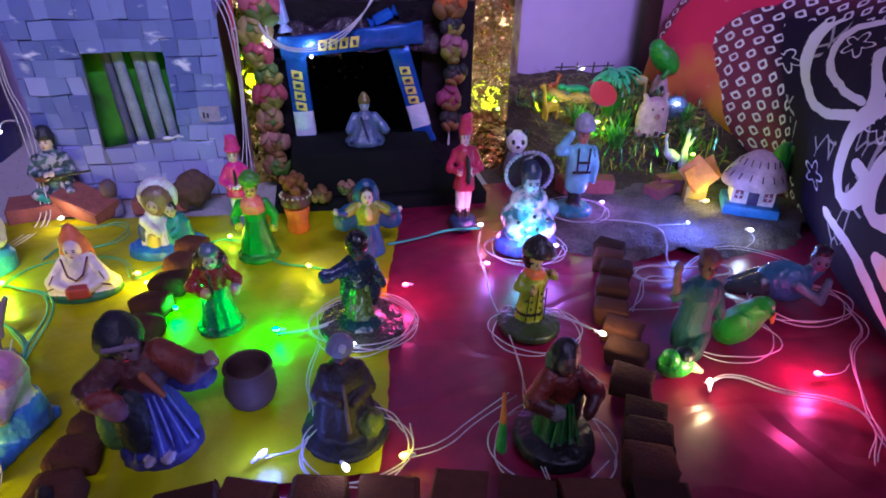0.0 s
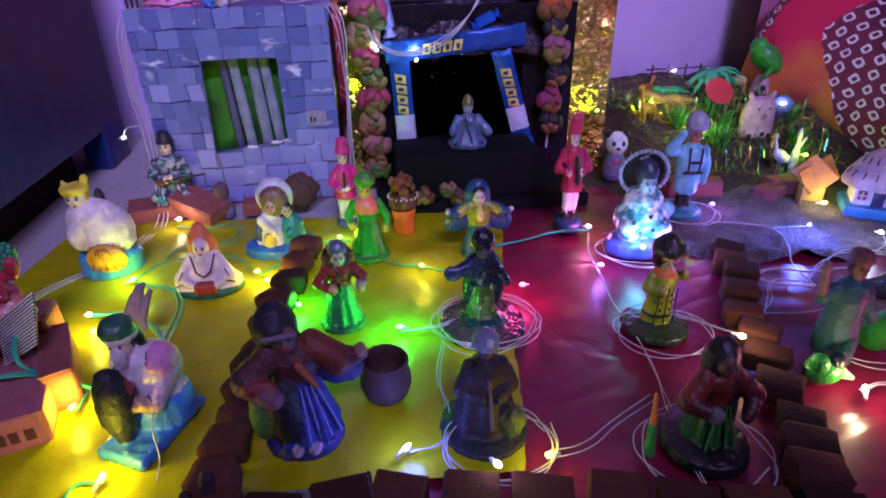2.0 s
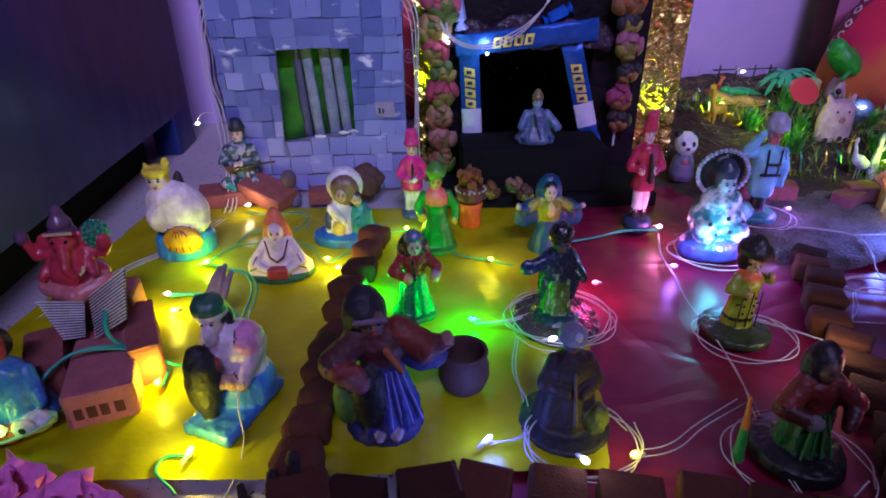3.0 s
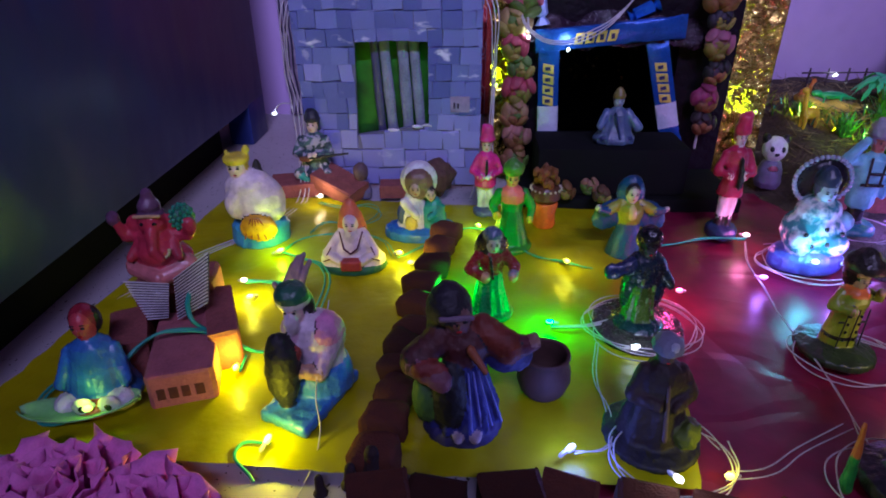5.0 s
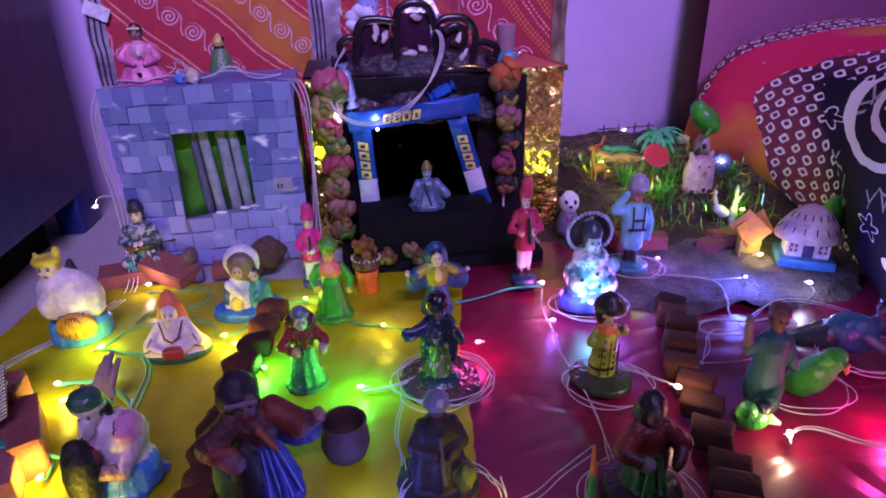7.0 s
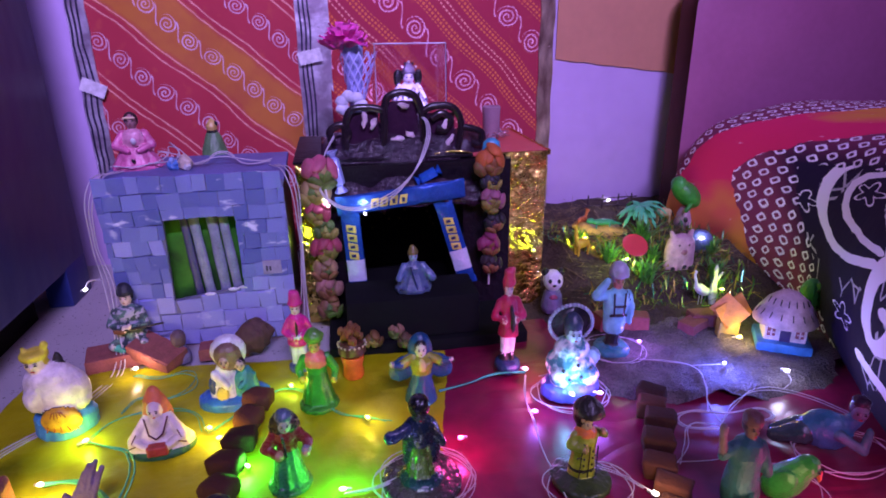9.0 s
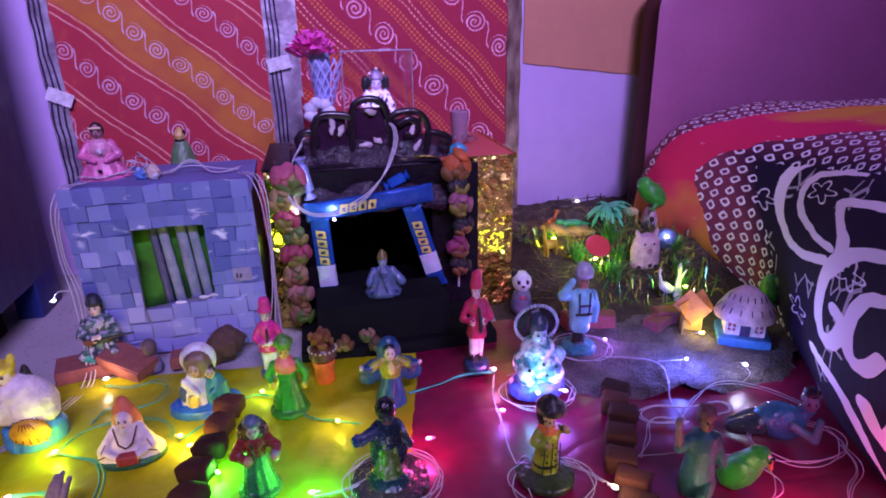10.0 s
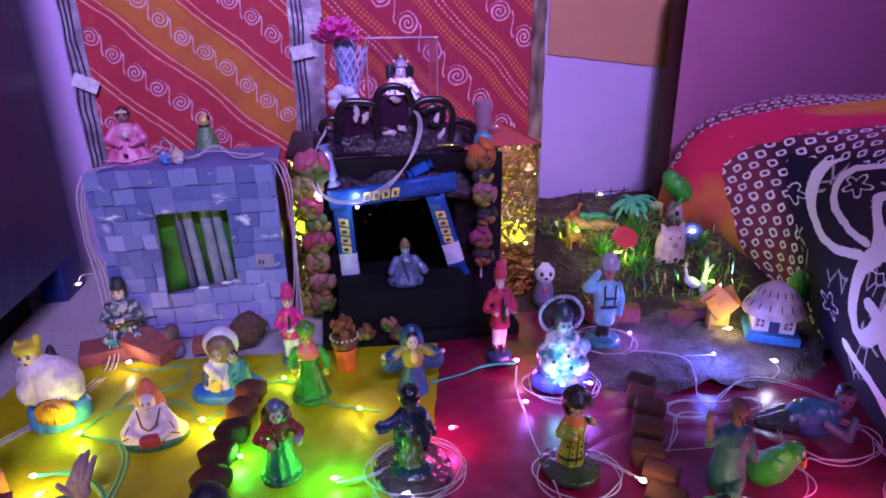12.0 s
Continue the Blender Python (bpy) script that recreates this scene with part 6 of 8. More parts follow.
wrapper(0.038, 0.576, 0.152, 0.142, -5.5, "blue wrapped chocolate bar laid over the cave", 5)
wrapper(-0.0165, 0.579, 0.093, 0.112, 87, "blue and white chocolate bar standing as a post", 4)
wrapper(0.098, 0.579, 0.096, 0.112, 74, "blue and white chocolate bar leaning as a post", 4)


# ---- hut on a blue base ----
hut = empty("thatched_hut", pose(0.424, 0.438, 0.003, 0, 0, -30) @ Matrix.Scale(0.9, 4))
tagged(hut, "small white clay hut with cream roof on a blue base", "toy house")
bm = box_bm(-0.029, 0.029, -0.025, 0.026, 0, 0.012, bevel=0.003)
part("base", bm, paint((0.05, 0.25, 0.6)), hut, "bright blue base")
part("wall", box_bm(-0.022, 0.022, -0.016, 0.018, 0.012, 0.037, bevel=0.0012), paint((0.75, 0.66, 0.68), 0.5), hut, "off-white wall")
bm = bmesh.new()
add_lathe(bm, [(0.034, 0.031), (0.035, 0.034), (0.031, 0.044), (0.022, 0.058), (0.01, 0.068), (0.002, 0.071)], 0, 26, (0, 0.001), 1.0, 0.86, 0.012, 13)
roof = part("roof", bm, paint((0.5, 0.36, 0.38), 0.55), hut, "cream pink thatched roof")
for i in range(16):
    a = -math.pi * 0.96 + i * math.pi * 0.92 / 7.5 if i < 8 else -math.pi * 0.88 + (i - 8) * math.pi * 0.8 / 7
    r, z = (0.0325, 0.042) if i < 8 else (0.0235, 0.0565)
    bm = bmesh.new()
    add_limb(bm, (r * math.cos(a), 0.001 + r * 0.86 * math.sin(a), z), (r * 0.88 * math.cos(a), 0.001 + r * 0.76 * math.sin(a), z + 0.006), 0.0006, 0.0006, 0, 6)
    part("dark_stroke", bm, paint(BLACK), roof)
part("door", box_bm(-0.0055, 0.0055, -0.0175, -0.0155, 0.012, 0.029, bevel=0.0004), paint((0.05, 0.035, 0.12)), hut, "dark doorway")
for x in (-0.015, 0.0145):
    w = part("window", box_bm(x - 0.0042, x + 0.0042, -0.0172, -0.0155, 0.018, 0.028, bevel=0.0004), paint((0.3, 0.07, 0.1)), hut, "dark red window")
    for dx, dz, sx, sz in ((0, 0, 0.0007, 0.004), (0, 0, 0.0034, 0.0007)):
        part("window_bar", box_bm(x + dx - sx, x + dx + sx, -0.0182, -0.017, 0.023 - sz, 0.023 + sz), paint((0.7, 0.6, 0.62)), w)

oh = empty("paper_hut", pose(0.379, 0.463, 0.004, 0, 0, -25))
tagged(oh, "folded orange card hut beside the white one", "toy house")
bm = bmesh.new()
add_box(bm, -0.014, 0.014, -0.001, 0.001, 0, 0.034, 0, 0, pose(-0.009, 0.004, 0.018, -12, 58, 12))
part("roof_flap", bm, paint((0.68, 0.25, 0.05), 0.6), oh)
bm = bmesh.new()
add_box(bm, -0.013, 0.013, -0.001, 0.001, 0, 0.032, 0, 0, pose(0.011, 0.002, 0.018, -18, -48, 5))
part("roof_flap", bm, paint((0.72, 0.28, 0.06), 0.6), oh)
part("wall", box_bm(-0.012, 0.012, 0.006, 0.008, 0, 0.022), paint((0.5, 0.34, 0.08), 0.6), oh)
part("wall", box_bm(-0.012, -0.01, -0.01, 0.006, 0, 0.02), paint((0.5, 0.34, 0.08), 0.6), oh)

# ---- toys on the mound ----
def on_mound(x, y):
    return mound_h(x, y) - 0.001


# palm tree
palm = empty("toy_palm", pose(0.388, 0.695, on_mound(0.388, 0.695) - 0.03) @ Matrix.Scale(1.2, 4))
tagged(palm, "green plastic toy palm tree on the mound", "toy tree")
PALM = flat_mat("green_plastic", (0.07, 0.55, 0.24), 0.35, 0, 90, 0.15)
bm = bmesh.new()
add_limb(bm, (0, 0, 0), (0.002, 0, 0.03), 0.003, 0.0022)
add_limb(bm, (0.002, 0, 0.03), (-0.001, 0, 0.058), 0.0022, 0.0018)
part("trunk", bm, flat_mat("olive_plastic", (0.2, 0.3, 0.05), 0.4, 0, 90, 0.2), palm)
PR = random.Random(2)
for k in range(22):
    a = k * 2.4
    up = PR.uniform(0.1, 0.9)
    ln = PR.uniform(0.024, 0.033)
    bm = bmesh.new()
    prev = None
    for i in range(8):
        u = i / 7
        cx = ln * u
        cz = 0.058 + ln * (up * u - 0.95 * u * u)
        w = 0.0052 * math.sin(math.pi * (0.15 + 0.8 * u)) * (0.45 if i % 2 else 1.0)
        row = [bm.verts.new((cx * math.cos(a) - s * w * math.sin(a), cx * math.sin(a) + s * w * math.cos(a), cz - 0.3 * abs(s) * w)) for s in (-1, 0, 1)]
        if prev:
            for j in range(2):
                bm.faces.new((prev[j], row[j], row[j + 1], prev[j + 1]))
        prev = row
    lf = part("frond", bm, PALM, palm, smooth=False)
    md = lf.modifiers.new("thickness", "SOLIDIFY")
    md.thickness = 0.0006
# lower tuft of plastic grass
tuft = empty("plastic_plant", pose(0.335, 0.568, on_mound(0.335, 0.568)))
tagged(tuft, "tuft of thin green plastic grass", "plant")
bm = bmesh.new()
for k in range(70):
    a, ln, sp = k * 2.4, PR.uniform(0.02, 0.04), PR.uniform(0.1, 0.9)
    b0 = Vector((PR.uniform(-0.006, 0.006), PR.uniform(-0.006, 0.006), 0))
    tip = b0 + Vector((math.cos(a) * ln * sp, math.sin(a) * ln * sp, ln * (1 - 0.5 * sp)))
    mid = b0.lerp(tip, 0.55) + Vector((0, 0, 0.006))
    n = Vector((-math.sin(a), math.cos(a), 0)) * 0.0011
    bm.faces.new([bm.verts.new(p) for p in (b0 - n, b0 + n, mid + n)])
    bm.faces.new([bm.verts.new(p) for p in (b0 - n, mid + n, mid - n)])
    bm.faces.new([bm.verts.new(p) for p in (mid - n, mid + n, tip)])
ob = part("grass", bm, flat_mat("lime_plastic", (0.06, 0.26, 0.04), 0.35, 0, 90, 0.2), tuft, smooth=False)
tagged(ob, kind="stuff")
for x, y, s, yaw in ((0.405, 0.535, 0.7, 40), (0.302, 0.605, 0.8, 100), (0.425, 0.565, 0.8, 160), (0.283, 0.66, 0.7, 220), (0.352, 0.63, 0.8, 300), (0.44, 0.6, 0.7, 20), (0.36, 0.6, 0.7, 90), (0.415, 0.545, 0.7, 260), (0.365, 0.64, 1.1, 130)):
    copy_thing(tuft, pose(x, y, on_mound(x, y), 0, 0, yaw) @ Matrix.Scale(s, 4))

# straw over the mound
bm = bmesh.new()
for k in range(900):
    x, y = PR.uniform(0.225, 0.5), PR.uniform(0.52, 0.82)
    if noise.noise(Vector((x * 14, y * 14, 3))) < -0.12 + 0.5 * max(0.0, (0.6 - y) / 0.08):
        continue
    z = mound_h(x, y)
    a, ln, el = PR.uniform(0, 6.28), PR.uniform(0.012, 0.04), PR.uniform(-0.1, 0.5)
    d = Vector((math.cos(a) * math.cos(el), math.sin(a) * math.cos(el), math.sin(el))) * ln
    p = Vector((x, y, z + 0.002))
    n = Vector((-math.sin(a), math.cos(a), 0)) * PR.uniform(0.0004, 0.0009)
    up = Vector((0, 0, 0.0007))
    q = [bm.verts.new(v) for v in (p - n, p + n, p + d, p + up, p + d + up)]
    bm.faces.new((q[0], q[1], q[2]))
    bm.faces.new((q[1], q[3], q[2]))
    bm.faces.new((q[3], q[0], q[2]))
tagged(mesh_of("straw", bm, M_HAY, smooth=False), "loose dry straw scattered over the mound", "straw", kind="stuff")
# glittering tinsel grass among the straw
bm = bmesh.new()
for k in range(1500):
    x, y = PR.uniform(0.25, 0.475), PR.uniform(0.525, 0.72)
    if noise.noise(Vector((x * 11, y * 11, 8))) < -0.05 - 0.25 * (x > 0.38):
        continue
    z = mound_h(x, y)
    a, ln, el = PR.uniform(0, 6.28), PR.uniform(0.008, 0.024), PR.uniform(0.0, 1.3)
    d = Vector((math.cos(a) * math.cos(el), math.sin(a) * math.cos(el), math.sin(el))) * ln
    p = Vector((x, y, z + 0.001))
    n = Vector((-math.sin(a), math.cos(a), PR.uniform(-0.6, 0.6))) * PR.uniform(0.0005, 0.0009)
    mid = p + d * 0.55 + Vector((0, 0, 0.002))
    q = [bm.verts.new(v) for v in (p - n, p + n, mid + n, mid - n, p + d)]
    bm.faces.new((q[0], q[1], q[2], q[3]))
    bm.faces.new((q[3], q[2], q[4]))
TINSEL = Mat("green_gold_tinsel", 0.25, 0.6)
rnd_i = TINSEL.t.nodes.new("ShaderNodeNewGeometry")
ri = Ex(TINSEL.t, rnd_i.outputs["Random Per Island"])
TINSEL.color(TINSEL.mix(ri > 0.55, (0.3, 0.5, 0.06), TINSEL.mix(ri > 0.8, (0.75, 0.58, 0.12), (0.08, 0.36, 0.16))))
tagged(mesh_of("tinsel_grass", bm, TINSEL.m, smooth=False), "glittering green and gold tinsel grass on the mound", "tinsel", kind="stuff")

# twig fence
fence = empty("twig_fence", pose(0.386, 0.79, on_mound(0.386, 0.79)))
tagged(fence, "dark twig fence on top of the mound", "fence")
TWIG = flat_mat("dark_twig", (0.035, 0.02, 0.025), 0.8, 0, 200, 0.3)
for x in (-0.036, -0.012, 0.014, 0.036):
    bm = bmesh.new()
    add_limb(bm, (x, 0, -0.002), (x + 0.001, 0, 0.027), 0.0016, 0.0012, 0, 7)
    part("post", bm, TWIG, fence)
for z, dz in ((0.022, 0.001), (0.012, -0.002)):
    bm = bmesh.new()
    add_limb(bm, (-0.045, -0.002, z), (0.045, -0.002, z + dz), 0.0012, 0.0009, 0, 7)
    part("rail", bm, TWIG, fence)

# red signal disc on a stick behind the sailor
disc = empty("signal_disc", pose(0.252, 0.4555, 0.002))
tagged(disc, "flat red disc on a thin stick beside the saluting figurine", "ornament")
bm = bmesh.new()
add_limb(bm, (-0.012, 0.014, 0), (0, 0.0, 0.124), 0.0009, 0.0009, 0, 6)
part("stick", bm, TWIG, disc)
bm = bmesh.new()
add_ball(bm, (0, -0.004, 0.122), (0.0148, 0.0014, 0.0105), 0, 24, Euler((-0.3, 0.42, 0)).to_matrix().to_4x4())
part("disc", bm, flat_mat("red_card", (0.66, 0.06, 0.05), 0.5, 0, 60, 0.1), disc)

# pink card tower
f = Figure(0.6)
P1 = (0.62, 0.4, 0.42)
f.lathe([(0.36, 0), (0.4, 0.1), (0.4, 0.5), (0.37, 0.72), (0.28, 0.86), (0.1, 0.92)], P1, sy=0.5, seg=20)
for s in (-1, 1):
    f.limb((s * 0.2, 0, 0.8), (s * 0.28, 0, 0.98), 0.09, 0.05, P1)
    f.ball((s * 0.13, -0.185, 0.68), (0.026, 0.02, 0.026), BLACK, seg=8)
    f.ball((s * 0.24, -0.2, 0.06), (0.06, 0.04, 0.05), BLACK)
f.ball((0.02, -0.2, 0.5), (0.08, 0.04, 0.06), (0.4, 0.16, 0.2)).ball((0.06, -0.21, 0.1), (0.05, 0.04, 0.05), BLACK)
f.done("pink_toy", "pale pink card animal face with dark marks on the mound", "toy", 0.386, 0.585, 0.05, z=on_mound(0.386, 0.585), slim=1.0)


def beast(name, label, x, y, h, yaw, body, spots, neck=0.0, z=None):
    """A small four-legged toy."""
    f = Figure(0.4)
    f.ball((0, 0, 0.5), (0.42, 0.18, 0.2), body)
    for sx in (-0.28, 0.28):
        for sy in (-0.09, 0.09):
            f.limb((sx, sy, 0.4), (sx * 1.05, sy, 0.03), 0.07, 0.05, body)
    f.limb((0.34, 0, 0.55), (0.48, 0, 0.8 + neck), 0.1, 0.08, body)
    f.ball((0.56, 0, 0.86 + neck), (0.16, 0.1, 0.1), body)
    for s in (-1, 1):
        f.limb((0.46, s * 0.06, 0.92 + neck), (0.44, s * 0.11, 1.0 + neck), 0.03, 0.02, spots)
    f.limb((-0.4, 0, 0.56), (-0.5, 0, 0.32), 0.025, 0.03, spots)
    for sx, sz in ((-0.2, 0.58), (0.1, 0.6), (0.22, 0.45), (-0.05, 0.5)):
        f.ball((sx, -0.14, sz), (0.09, 0.06, 0.07), spots)
    return f.done(name, label, "toy animal", x, y, h, yaw, on_mound(x, y) if z is None else z)


beast("toy_cow", "cream and black toy cow standing on the mound", 0.43, 0.705, 0.034, 170, (0.7, 0.55, 0.22), (0.05, 0.03, 0.02))
beast("toy_giraffe", "yellow toy giraffe in the straw", 0.275, 0.628, 0.032, 200, (0.7, 0.42, 0.03), (0.45, 0.2, 0.02), 0.45)
beast("toy_camel", "orange-brown toy animal in the straw", 0.308, 0.71, 0.026, 30, (0.55, 0.16, 0.05), (0.3, 0.06, 0.02), 0.1)

# green lizard on a yellow card strip
f = Figure(0.35)
f.ball((0, 0, 0.6), (1.5, 0.5, 0.36), (0.03, 0.45, 0.16), seg=18)
f.ball((-1.5, 0, 0.75), (0.55, 0.4, 0.32), (0.03, 0.45, 0.16))
f.limb((1.2, 0, 0.5), (2.5, 0.3, 0.25), 0.24, 0.08, (0.03, 0.45, 0.16))
for sx in (-0.8, 0.8):
    f.limb((sx, -0.3, 0.5), (sx - 0.2, -0.7, 0.1), 0.14, 0.1, (0.03, 0.4, 0.14))
f.done("toy_lizard", "bright green toy lizard on the mound's crest", "toy", 0.335, 0.7, 0.013, -6, z=on_mound(0.335, 0.7) + 0.008, slim=0.9, voxel=0.06)
bm = bmesh.new()
for k in range(13):
    x = 0.296 + 0.066 * k / 12
    for y, dz in ((0.68, 0.0), (0.712, 0.004)):
        bm.verts.new((x, y, mound_h(x, y) + 0.007 + dz + 0.002 * math.sin(k)))
bm.verts.ensure_lookup_table()
for k in range(12):
    bm.faces.new((bm.verts[2 * k], bm.verts[2 * k + 2], bm.verts[2 * k + 3], bm.verts[2 * k + 1]))
strip = mesh_of("card_strip", bm, paint((0.75, 0.55, 0.1), 0.6))
md = strip.modifiers.new("thickness", "SOLIDIFY")
md.thickness = 0.012
md.offset = -1
tagged(strip, "yellow card strip lying on the straw", "card")

# white crane
f = Figure(0.4)
f.ball((0, 0, 0.42), (0.3, 0.12, 0.14), WHITE, m=Euler((0, 0.5, 0)).to_matrix().to_4x4())
f.limb((-0.2, 0, 0.52), (-0.32, 0, 0.86), 0.06, 0.035, WHITE).limb((-0.32, 0, 0.86), (-0.3, 0, 0.95), 0.035, 0.05, WHITE)
f.limb((-0.33, 0, 0.95), (-0.5, 0, 0.92), 0.02, 0.008, YELLOW)
f.ball((0.28, 0, 0.34), (0.22, 0.06, 0.07), (0.55, 0.55, 0.62), m=Euler((0, 0.5, 0)).to_matrix().to_4x4())
for s in (-0.05, 0.06):
    f.limb((s, 0, 0.32), (s, 0, 0.0), 0.018, 0.014, GREY)
f.done("crane_toy", "white toy crane standing on the mound's slope", "toy bird", 0.386, 0.53, 0.046, 8, z=on_mound(0.386, 0.53))
f = Figure(0.4)
f.lathe([(0.1, 0), (0.14, 0.2), (0.1, 0.5), (0.06, 0.7), (0.08, 0.86), (0.02, 1.0)], (0.66, 0.68, 0.7), sy=0.7)
f.limb((0.08, 0, 0.6), (0.3, 0, 0.75), 0.05, 0.03, (0.66, 0.68, 0.7))
f.done("white_bird", "slim white toy bird with raised wing", "toy bird", 0.402, 0.53, 0.05, 20, z=on_mound(0.402, 0.53))

# frog and bug
f = Figure(0.3)
f.ball((0, 0, 0.5), (0.7, 0.5, 0.36), (0.03, 0.32, 0.04), m=Euler((0, 0.6, 0)).to_matrix().to_4x4(), seg=18)
f.ball((-0.4, -0.05, 0.85), (0.3, 0.3, 0.26), (0.03, 0.36, 0.05))
f.limb((0.1, -0.3, 0.3), (-0.2, -0.4, 0.05), 0.1, 0.08, (0.03, 0.3, 0.04)).limb((0.5, 0, 0.2), (0.8, -0.1, 0.28), 0.12, 0.07, (0.03, 0.32, 0.04))
f.done("green_toy", "bright green plastic toy by the cushion", "toy", 0.452, 0.688, 0.043, 0, z=0.08)
f = Figure(0.4)
f.lathe([(0.45, 0), (0.46, 0.3), (0.35, 0.7), (0.2, 1.0)], (0.55, 0.35, 0.45), seg=14)
f.ball((-0.1, -0.35, 0.5), (0.12, 0.1, 0.12), BLACK)
f.done("pink_block", "pink and white toy under the green one", "toy", 0.453, 0.69, 0.032, z=on_mound(0.453, 0.69))
f = Figure(0.3)
f.ball((0, 0, 0.5), (0.34, 0.4, 0.5), (0.03, 0.34, 0.07), seg=18)
f.ball((0, -0.28, 0.86), (0.2, 0.2, 0.16), (0.02, 0.2, 0.05))
for z in (0.25, 0.5, 0.72):
    f.ball((-0.18, -0.28, z), (0.06, 0.05, 0.06), (0.01, 0.1, 0.02), seg=8)
f.done("green_bug", "green plastic beetle toy behind the hut", "toy", 0.479, 0.468, 0.04, 20, z=0.022, slim=0.7)
# blue-grey dome toy
f = Figure(0.3)
f.ball((0, 0, 0.4), (0.6, 0.5, 0.5), (0.1, 0.14, 0.3), seg=18)
f.done("dome_toy", "small blue-grey dome among the straw", "toy", 0.433, 0.615, 0.032, z=on_mound(0.433, 0.615) - 0.005)
f = Figure(0.5)
for k in range(9):
    f.limb((-0.3 + 0.07 * k, 0.1 * (k % 3), 0.2), (0.2 + 0.1 * k, -0.1 * (k % 2), 0.55 - 0.03 * k), 0.05, 0.03, (0.45, 0.5, 0.12))
f.done("reed_bundle", "bundle of yellow-green reeds on the slope", "reeds", 0.44, 0.605, 0.026, -25, z=on_mound(0.44, 0.605))

# panda
f = Figure(0.4)
f.lathe([(0.26, 0), (0.3, 0.12), (0.26, 0.36), (0.2, 0.5), (0.1, 0.56)], (0.16, 0.13, 0.24))
f.ball((0, -0.14, 0.36), (0.16, 0.12, 0.14), (0.3, 0.03, 0.08))
f.ball((0, 0, 0.76), (0.27, 0.24, 0.25), WHITE, seg=18)
for s in (-1, 1):
    f.ball((s * 0.2, 0.02, 0.95), 0.1, BLACK).ball((s * 0.11, -0.2, 0.8), (0.045, 0.04, 0.055), BLACK)
f.ball((0, -0.23, 0.7), (0.05, 0.04, 0.035), BLACK)
f.done("panda_toy", "small panda figurine on the dark step", "figurine", 0.213, 0.563, 0.052, -10, z=0.004)

# ---- cloth flower garlands beside the cave ----
def petal_flower(parent, x, y, z, r, c1, c2, seed):
    """A soft cloth flower: plump overlapping petals in three tints."""
    q = random.Random(seed)
    c3 = q.choice(((0.34, 0.27, 0.05), (0.13, 0.2, 0.03), (0.3, 0.12, 0.04)))
    bm = bmesh.new()
    for k in range(11):
        a = k * 2.4 + seed
        out = 0.25 + 0.6 * (k / 11)
        d = Vector((math.cos(a), -1.3 + 1.1 * out, math.sin(a))).normalized()
        c = Vector((x, y, z)) + Vector((d.x, d.y * 0.55, d.z)) * r * out
        tint = 2 if d.z < -0.35 else (1 if k < 4 else 0)
        add_ball(bm, c, (r * q.uniform(0.34, 0.46), r * q.uniform(0.2, 0.28), r * q.uniform(0.45, 0.6)), tint, 12, d.to_track_quat("Y", "Z").to_matrix().to_4x4(), 0.16)
    return part("flower", bm, [paint(dim(c, 0.75), 0.65) for c in (c1, c2, c3)], parent, "crumpled cloth flower")


LEAF, CREAM, ROSE2, MARI = (0.1, 0.18, 0.03), (0.4, 0.27, 0.1), (0.42, 0.05, 0.09), (0.65, 0.14, 0.03)
gl = empty("flower_garland")
tagged(gl, "hanging garland of pink, cream and green cloth flowers", "garland")
for k, (x, z, r, a, b) in enumerate(((-0.043, 0.185, 0.017, (0.6, 0.12, 0.2), CREAM), (-0.052, 0.164, 0.015, CREAM, LEAF), (-0.05, 0.142, 0.014, ROSE2, LEAF), (-0.043, 0.122, 0.012, LEAF, (0.3, 0.3, 0.05)), (-0.043, 0.1, 0.0145, ROSE2, CREAM), (-0.046, 0.077, 0.014, (0.42, 0.24, 0.12), LEAF), (-0.044, 0.053, 0.014, (0.45, 0.2, 0.16), (0.2, 0.2, 0.05)), (-0.045, 0.03, 0.013, (0.3, 0.13, 0.06), LEAF))):
    petal_flower(gl, x - 0.003, 0.571, z, r * 1.25, a, b, k)
bm = bmesh.new()
add_limb(bm, (-0.046, 0.577, 0.02), (-0.045, 0.577, 0.2), 0.0012, 0.0012, 0, 6)
part("string", bm, M_CABLE, gl)
gr = empty("flower_garland")
tagged(gr, "hanging garland of orange, pink and magenta cloth flowers", "garland")
for k, (x, z, r, a, b) in enumerate(((0.136, 0.188, 0.017, MARI, (0.5, 0.3, 0.08)), (0.139, 0.144, 0.0145, (0.4, 0.12, 0.2), (0.3, 0.14, 0.12)), (0.137, 0.166, 0.011, (0.02, 0.015, 0.03), (0.03, 0.02, 0.04)), (0.141, 0.118, 0.012, (0.02, 0.016, 0.02), (0.05, 0.02, 0.04)), (0.136, 0.092, 0.0135, (0.34, 0.03, 0.13), (0.2, 0.04, 0.06)), (0.139, 0.068, 0.012, (0.03, 0.012, 0.02), (0.08, 0.02, 0.04)))):
    petal_flower(gr, x, 0.571, z, r * 1.2, a, b, 30 + k)
bm = bmesh.new()
add_limb(bm, (0.138, 0.577, 0.04), (0.138, 0.577, 0.2), 0.0012, 0.0012, 0, 6)
part("string", bm, M_CABLE, gr)
bm = bmesh.new()
add_lathe(bm, [(0.009, 0.196), (0.0105, 0.2), (0.009, 0.208), (0.004, 0.212)], 0, 16, (0.139, 0.578), 1, 0.7)
part("cap", bm, paint((0.04, 0.3, 0.45)), gr, "sky-blue cap")
